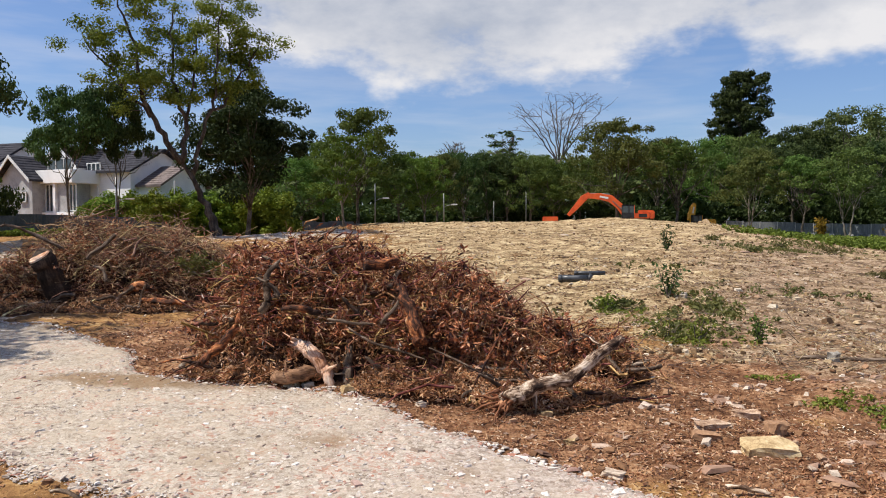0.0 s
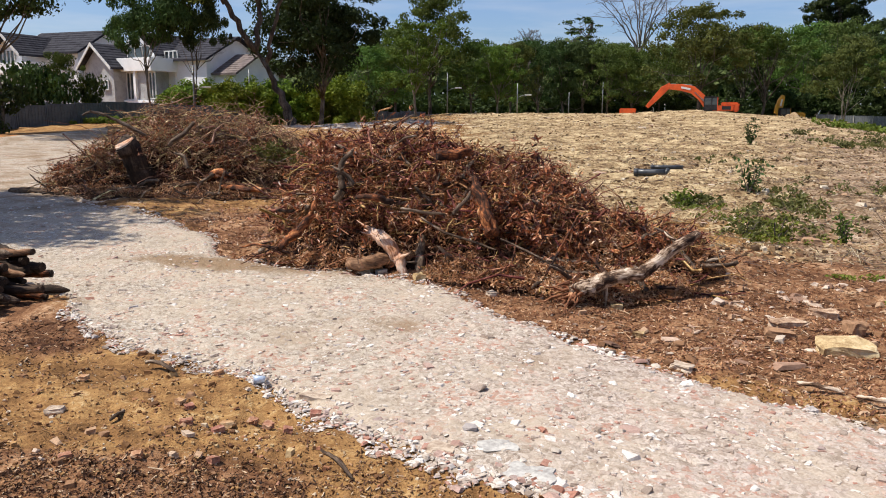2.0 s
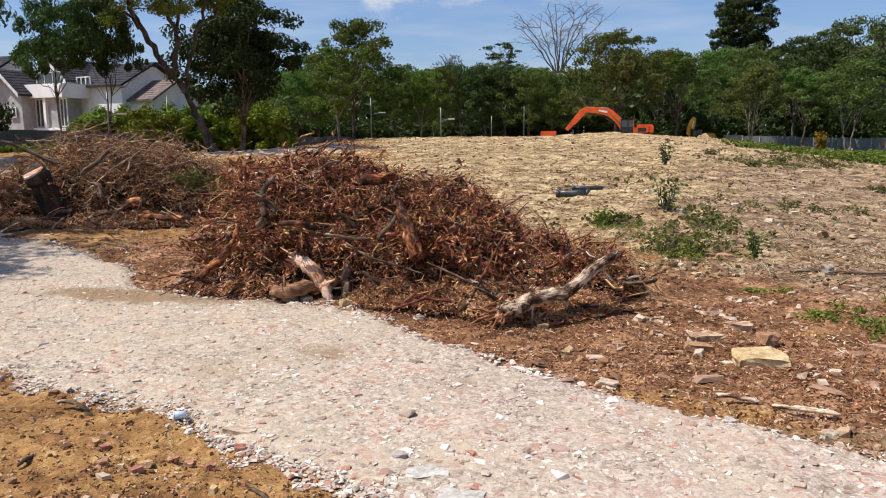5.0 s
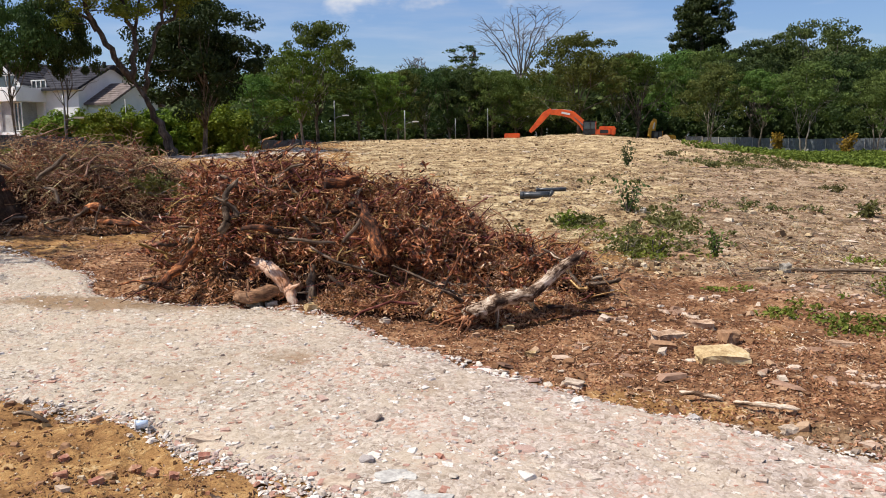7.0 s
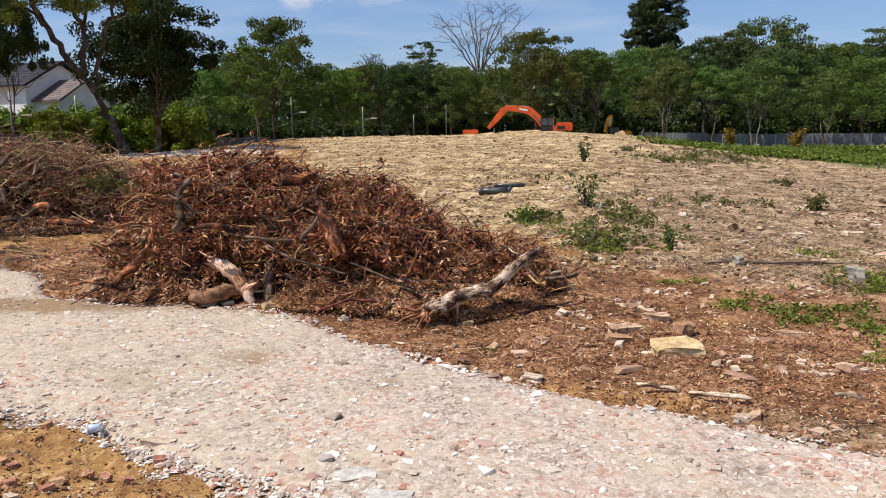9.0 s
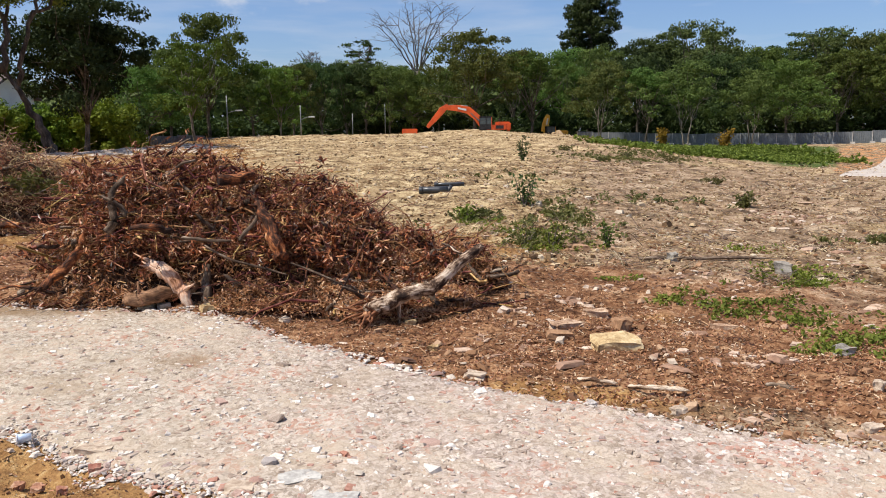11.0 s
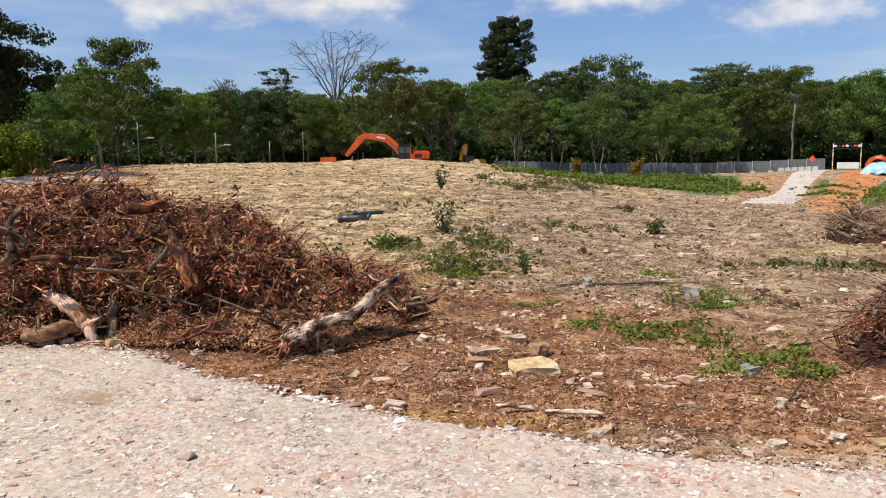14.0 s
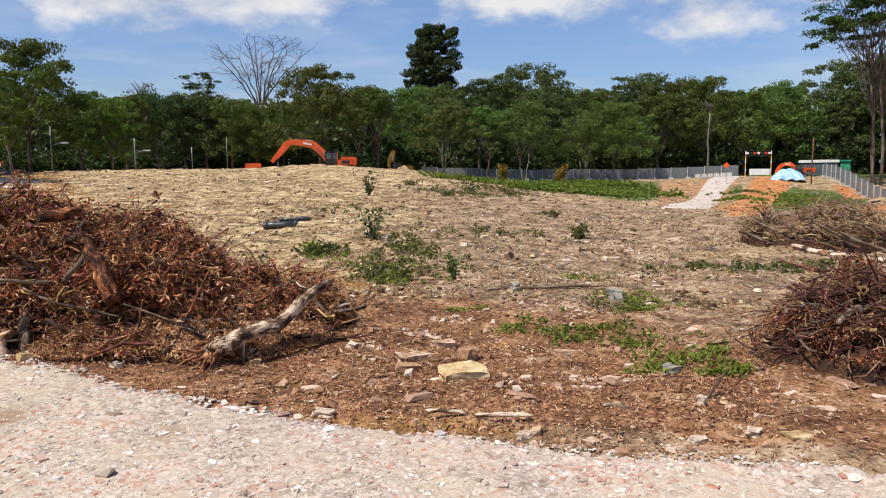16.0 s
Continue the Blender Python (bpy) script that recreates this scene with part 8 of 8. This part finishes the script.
def sapling(at, h, w, leaf, leaf_size, n, seed, label, bark=None):
    """A small bushy plant: a few thin stems and their leaves."""
    rng = np.random.RandomState(seed)
    root = new("sapling")
    root.matrix_basis = pose(at[0], at[1], ground_z(*at))
    g, pts = Geo(), []
    for _ in range(6):
        end = np.array([rng.normal(0, w * 0.3), rng.normal(0, w * 0.3), h * rng.uniform(0.6, 1.0)])
        line = bent((0, 0, -0.05), end, rng, 0.2, 5)
        g = Geo()
        g.put(*tube_arrays(line, np.linspace(0.02, 0.006, 5) * max(1, h), 5))
        part("stem", g.mesh("stem", bark or M_BARK), None, root)
        for q in line[1:]:
            pts.append(q + rng.normal(0, 1, (n // 24, 3)) * [w * 0.16, w * 0.16, h * 0.10])
    v, f = cards(np.concatenate(pts), leaf_size, rng, long=1.9, up=0.4)
    part("foliage", mesh_of("foliage", v, f, leaf), None, root)
    return tagged(root, label, "sapling")


M_RUSTLEAF = leaf_mat("yellow_orange_leaves", (0.11, 0.060, 0.010), (0.33, 0.190, 0.030), vary=0.2)
sapling((5.1, 15.2), 0.55, 0.42, M_WEED, 0.05, 220, 1, "bushy bright green sapling on the field")
sapling((4.6, 15.5), 0.40, 0.35, M_DRYWEED, 0.05, 110, 11, "small olive sapling on the field")
sapling((6.35, 15.2), 0.55, 0.35, M_LEAF, 0.05, 150, 2, "small dark green sapling on the field")
sapling((6.5, 22.0), 1.05, 0.75, M_LEAFDARK, 0.075, 170, 3, "thin tall green sapling among weeds on the field")
sapling((4.4, 20.2), 0.45, 0.5, M_WEED, 0.07, 160, 12, "small bright green plant among weeds")
sapling((12.35, 42.0), 1.35, 0.6, M_LEAFDARK, 0.10, 210, 4, "lone dark sapling on the field")
sapling((14.0, 22.5), 0.5, 0.7, M_DRYWEED, 0.09, 200, 5, "olive shrub on the field")
p = polar(26.4, 96)
sapling((p.x, p.y), 2.0, 1.3, M_RUSTLEAF, 0.2, 420, 6, "small tree with orange-yellow leaves below the fence")
p = polar(30.6, 98)
sapling((p.x, p.y), 2.1, 1.3, M_RUSTLEAF, 0.2, 420, 7, "small tree with orange-yellow leaves below the fence")
for i, (az, r, h) in enumerate([(19.5, 62, 0.4), (24, 55, 0.4), (22, 48, 0.35), (27, 60, 0.5), (30, 40, 0.35)]):
    p = polar(az, r)
    sapling((p.x, p.y), h, h * 2.6, M_DRYWEED, 0.10, 200, 30 + i, "low olive shrub on the dry field")

# ---- the site entrance at the far end of the side road ----
M_PALEROAD = surface("pale_gravel", [(0.3, (0.33, 0.28, 0.24)), (0.6, (0.50, 0.44, 0.39))], 1.2, 0.95, 0.3, 20)
rows = []
for t in np.linspace(0, 1, 60):
    az, r, half = 39.4 + 3.1 * t, 53 + 67 * t ** 1.1, 1.45 + 0.15 * math.sin(t * 9)
    c = polar(az, r)
    for w in (-1.15, -1, -0.33, 0.33, 1, 1.15):
        x, y = c.x + w * half * math.cos(radians(az)), c.y - w * half * math.sin(radians(az))
        rows.append((x, y, ground_z(x, y) + (0.05 if abs(w) <= 1 else -0.06) - (0.10 if t == 0 else 0)))
i = np.arange(59 * 5)
q = (i // 5) * 6 + i % 5
tagged(new("road", mesh_of("road", rows, np.stack([q, q + 1, q + 7, q + 6], 1), M_PALEROAD, True)), "pale gravel site road climbing to the entrance", "road", kind="structure")

M_RED = surface("red_paint", [(0.3, (0.45, 0.03, 0.02)), (0.6, (0.62, 0.06, 0.03))], 2, 0.5, 0.05, 15)
M_TARP = surface("blue_tarpaulin", [(0.3, (0.16, 0.34, 0.56)), (0.6, (0.36, 0.55, 0.74))], 1.2, 0.5, 0.4, 6, spec=0.5)
M_GREEN = surface("green_sheet", [(0.3, (0.02, 0.16, 0.09)), (0.6, (0.04, 0.28, 0.16))], 2, 0.5, 0.05, 15)


def site(az, r, name, label, category):
    p = polar(az, r)
    ob = new(name)
    ob.matrix_basis = pose(p.x, p.y, ground_z(p.x, p.y), 0, 0, -az)
    return tagged(ob, label, category)


gan = site(44.25, 112, "height_gantry", "black height barrier with white marks over the site road", "barrier")
for x in (-1.6, 1.6):
    for k in range(6):
        box("post", (0.11, 0.11, 0.6), (x, 0, 0.3 + 0.6 * k), M_FRAME if k % 2 else M_YELLOW, gan, 0.01)
for z in (2.85, 3.55):
    box("rail", (3.4, 0.12, 0.10), (0, 0, z), M_BLACK, gan, 0.01)
for i in range(7):
    box("board", (0.34, 0.05, 0.26), (-1.38 + i * 0.46, -0.09, 3.2), (M_FRAME, M_BLACK, M_RED)[i % 3], gan, 0.0, (0, 20 * (i % 2), 0))
wb = site(44.35, 114, "road_barrier", "white road barrier below the height gantry", "barrier")
box("panel", (2.6, 0.08, 0.85), (0, 0, 0.6), M_FRAME, wb, 0.02)
for x in (-1.1, 1.1):
    box("foot", (0.1, 0.5, 0.2), (x, 0, 0.1), M_CONC, wb, 0.01)
tarp = site(46.15, 108, "tarpaulin_heap", "heap of soil under a pale blue tarpaulin", "tarpaulin")
bm = bmesh.new()
bmesh.ops.create_grid(bm, x_segments=30, y_segments=16, size=1)
for v in bm.verts:
    u, w = v.co.x, v.co.y
    v.co = Vector((u * 2.05, w * 1.6, 1.35 * max(0, 1 - u * u) ** 0.7 * max(0, 1 - w * w) ** 0.6 + 0.12 * math.sin(u * 11 + w * 7) * (1 - u * u)))
part("sheet", bm, M_TARP, tarp)
shed = site(49.6, 126, "site_shed", "low site shed with a green roof", "shed")
box("wall", (1.3, 2.4, 2.1), (0, 0, 1.05), M_GREEN, shed, 0.02)
box("roof", (1.5, 2.8, 0.25), (0, 0, 2.22), M_GREEN, shed, 0.05)
for az, r, w in ((47.6, 130, 3.4), (48.6, 130, 2.6)):
    c = site(az, r, "site_cabin", "long white-roofed site cabin behind the entrance", "cabin")
    # wall in the dark hoarding colour, painting the shade under the white roof
    box("wall", (w, 2.6, 1.9), (0, 0, 0.95), M_HOARD, c, 0.03)
    box("roof", (w + 0.3, 2.9, 0.42), (0, 0, 2.1), M_FRAME, c, 0.03)
excavator(46.7, 120, 10, M_ORANGE, "orange excavator parked beyond the site entrance", [(0.0, 1.7), (-0.7, 2.6), (-1.7, 3.3), (-2.9, 3.4), (-3.8, 2.9)], [(-3.5, 3.4), (-4.1, 2.8), (-4.9, 1.7), (-5.2, 0.9)], 0.54)
for i in range(6):
    b = site(40.3 + 0.42 * i, 114, "barrier_block", "white concrete barrier block beside the site road", "barrier")
    box("block", (0.75, 0.5, 0.6), (0, 0, 0.3), M_CONC, b, 0.06)
sign = site(42.2, 108, "road_sign", "orange diamond warning sign on a short post", "sign")
box("post", (0.06, 0.06, 1.6), (0, 0, 0.8), M_STEEL, sign, 0.01)
box("plate", (0.6, 0.03, 0.6), (0, -0.05, 1.75), M_ORANGE, sign, 0.01, (0, 45, 0))
pole = site(47.6, 106, "wooden_pole", "tall rusty-brown wooden pole beside the bank", "pole")
g = Geo()
g.put(*tube_arrays([(0, 0, -0.2), (0, 0, 3.0), (0.08, 0, 5.8)], [0.085, 0.08, 0.07], 8))
part("shaft", g.mesh("shaft", M_POLE, True), None, pole)
crate = site(8.0, 100, "barrier_box", "low orange barrier on the crest of the field", "barrier")
box("panel", (2.0, 0.8, 0.9), (0, 0, 0.35), M_ORANGE, crate, 0.06)
gate = site(-11.65, 100, "metal_gate", "pale metal mesh gate in the hoarding", "gate")
for i in range(15):
    box("bar", (0.06, 0.05, 1.3), (-1.85 + i * 0.264, 0, 0.65), M_FRAME, gate, 0.0)
for z in (0.15, 0.7, 1.25):
    box("rail", (3.9, 0.05, 0.07), (0, 0.03, z), M_FRAME, gate, 0.0)


# ---- the sunlit clearing behind the first trees ----
M_DRUM = surface("blue_drum", [(0.3, (0.05, 0.12, 0.30)), (0.6, (0.10, 0.22, 0.45))], 3, 0.4, 0.05, 15, spec=0.5)
M_PALESOIL = surface("pale_dug_soil", [(0.3, (0.24, 0.16, 0.09)), (0.5, (0.40, 0.29, 0.18)), (0.7, (0.52, 0.42, 0.29))], 0.8, 0.95, 0.6, 8)
heap = site(18.9, 116, "soil_heap", "pale heap of dug soil in the clearing", "soil heap")
bm = bmesh.new()
bmesh.ops.create_grid(bm, x_segments=24, y_segments=16, size=1)
for v in bm.verts:
    u, w = v.co.x, v.co.y
    v.co = Vector((u * 1.8, w * 1.4, 1.9 * max(0, 1 - u * u * (1.3 - 0.4 * u)) ** 0.8 * max(0, 1 - w * w) + 0.15 * math.sin(u * 9 + w * 5) - 0.1))
part("mound", bm, M_PALESOIL, heap)
for i in range(5):
    d = site(18.85 + 0.26 * i, 110, "drum", "blue drum standing in the clearing", "drum")
    d["group"] = "blue drums in the clearing"
    g = Geo()
    g.put(*tube_arrays([(0, 0, 0), (0, 0, 0.3), (0, 0, 0.32), (0, 0, 0.6), (0, 0, 0.62), (0, 0, 0.9)], [0.29, 0.29, 0.305, 0.305, 0.29, 0.29], 14))
    part("barrel", g.mesh("barrel", M_DRUM, True), None, d)
    g = Geo()
    g.put(*tube_arrays([(0, 0, 0.902), (0, 0, 0.93)], [0.30, 0.30], 14))
    part("lid", g.mesh("lid", M_BLACK), None, d)

# a fresh green branch thrown on the far heap
rng = np.random.RandomState(77)
leafy = new("leafy_branch")
g, spots = Geo(), []
for k in range(5):
    a = np.array([-6.9 + rng.normal(0, 0.25), 21.3 + rng.normal(0, 0.2), 1.1])
    b = a + rng.normal(0, 1, 3) * [0.5, 0.2, 0.15] + [0.15, -0.1, 0.35]
    line = bent(a, b, rng, 0.2, 6)
    g.put(*tube_arrays(line, np.linspace(0.02, 0.006, 6), 5))
    spots.append((line[2:, None] + rng.normal(0, 0.10, (4, 22, 3))).reshape(-1, 3))
part("stem", g.mesh("stem", M_BARK), None, leafy)
part("foliage", mesh_of("foliage", *cards(np.concatenate(spots), 0.07, rng, long=2.2), M_DRYWEED), None, leafy)
tagged(leafy, "broken branch with grey-green leaves on the heap", "branch")
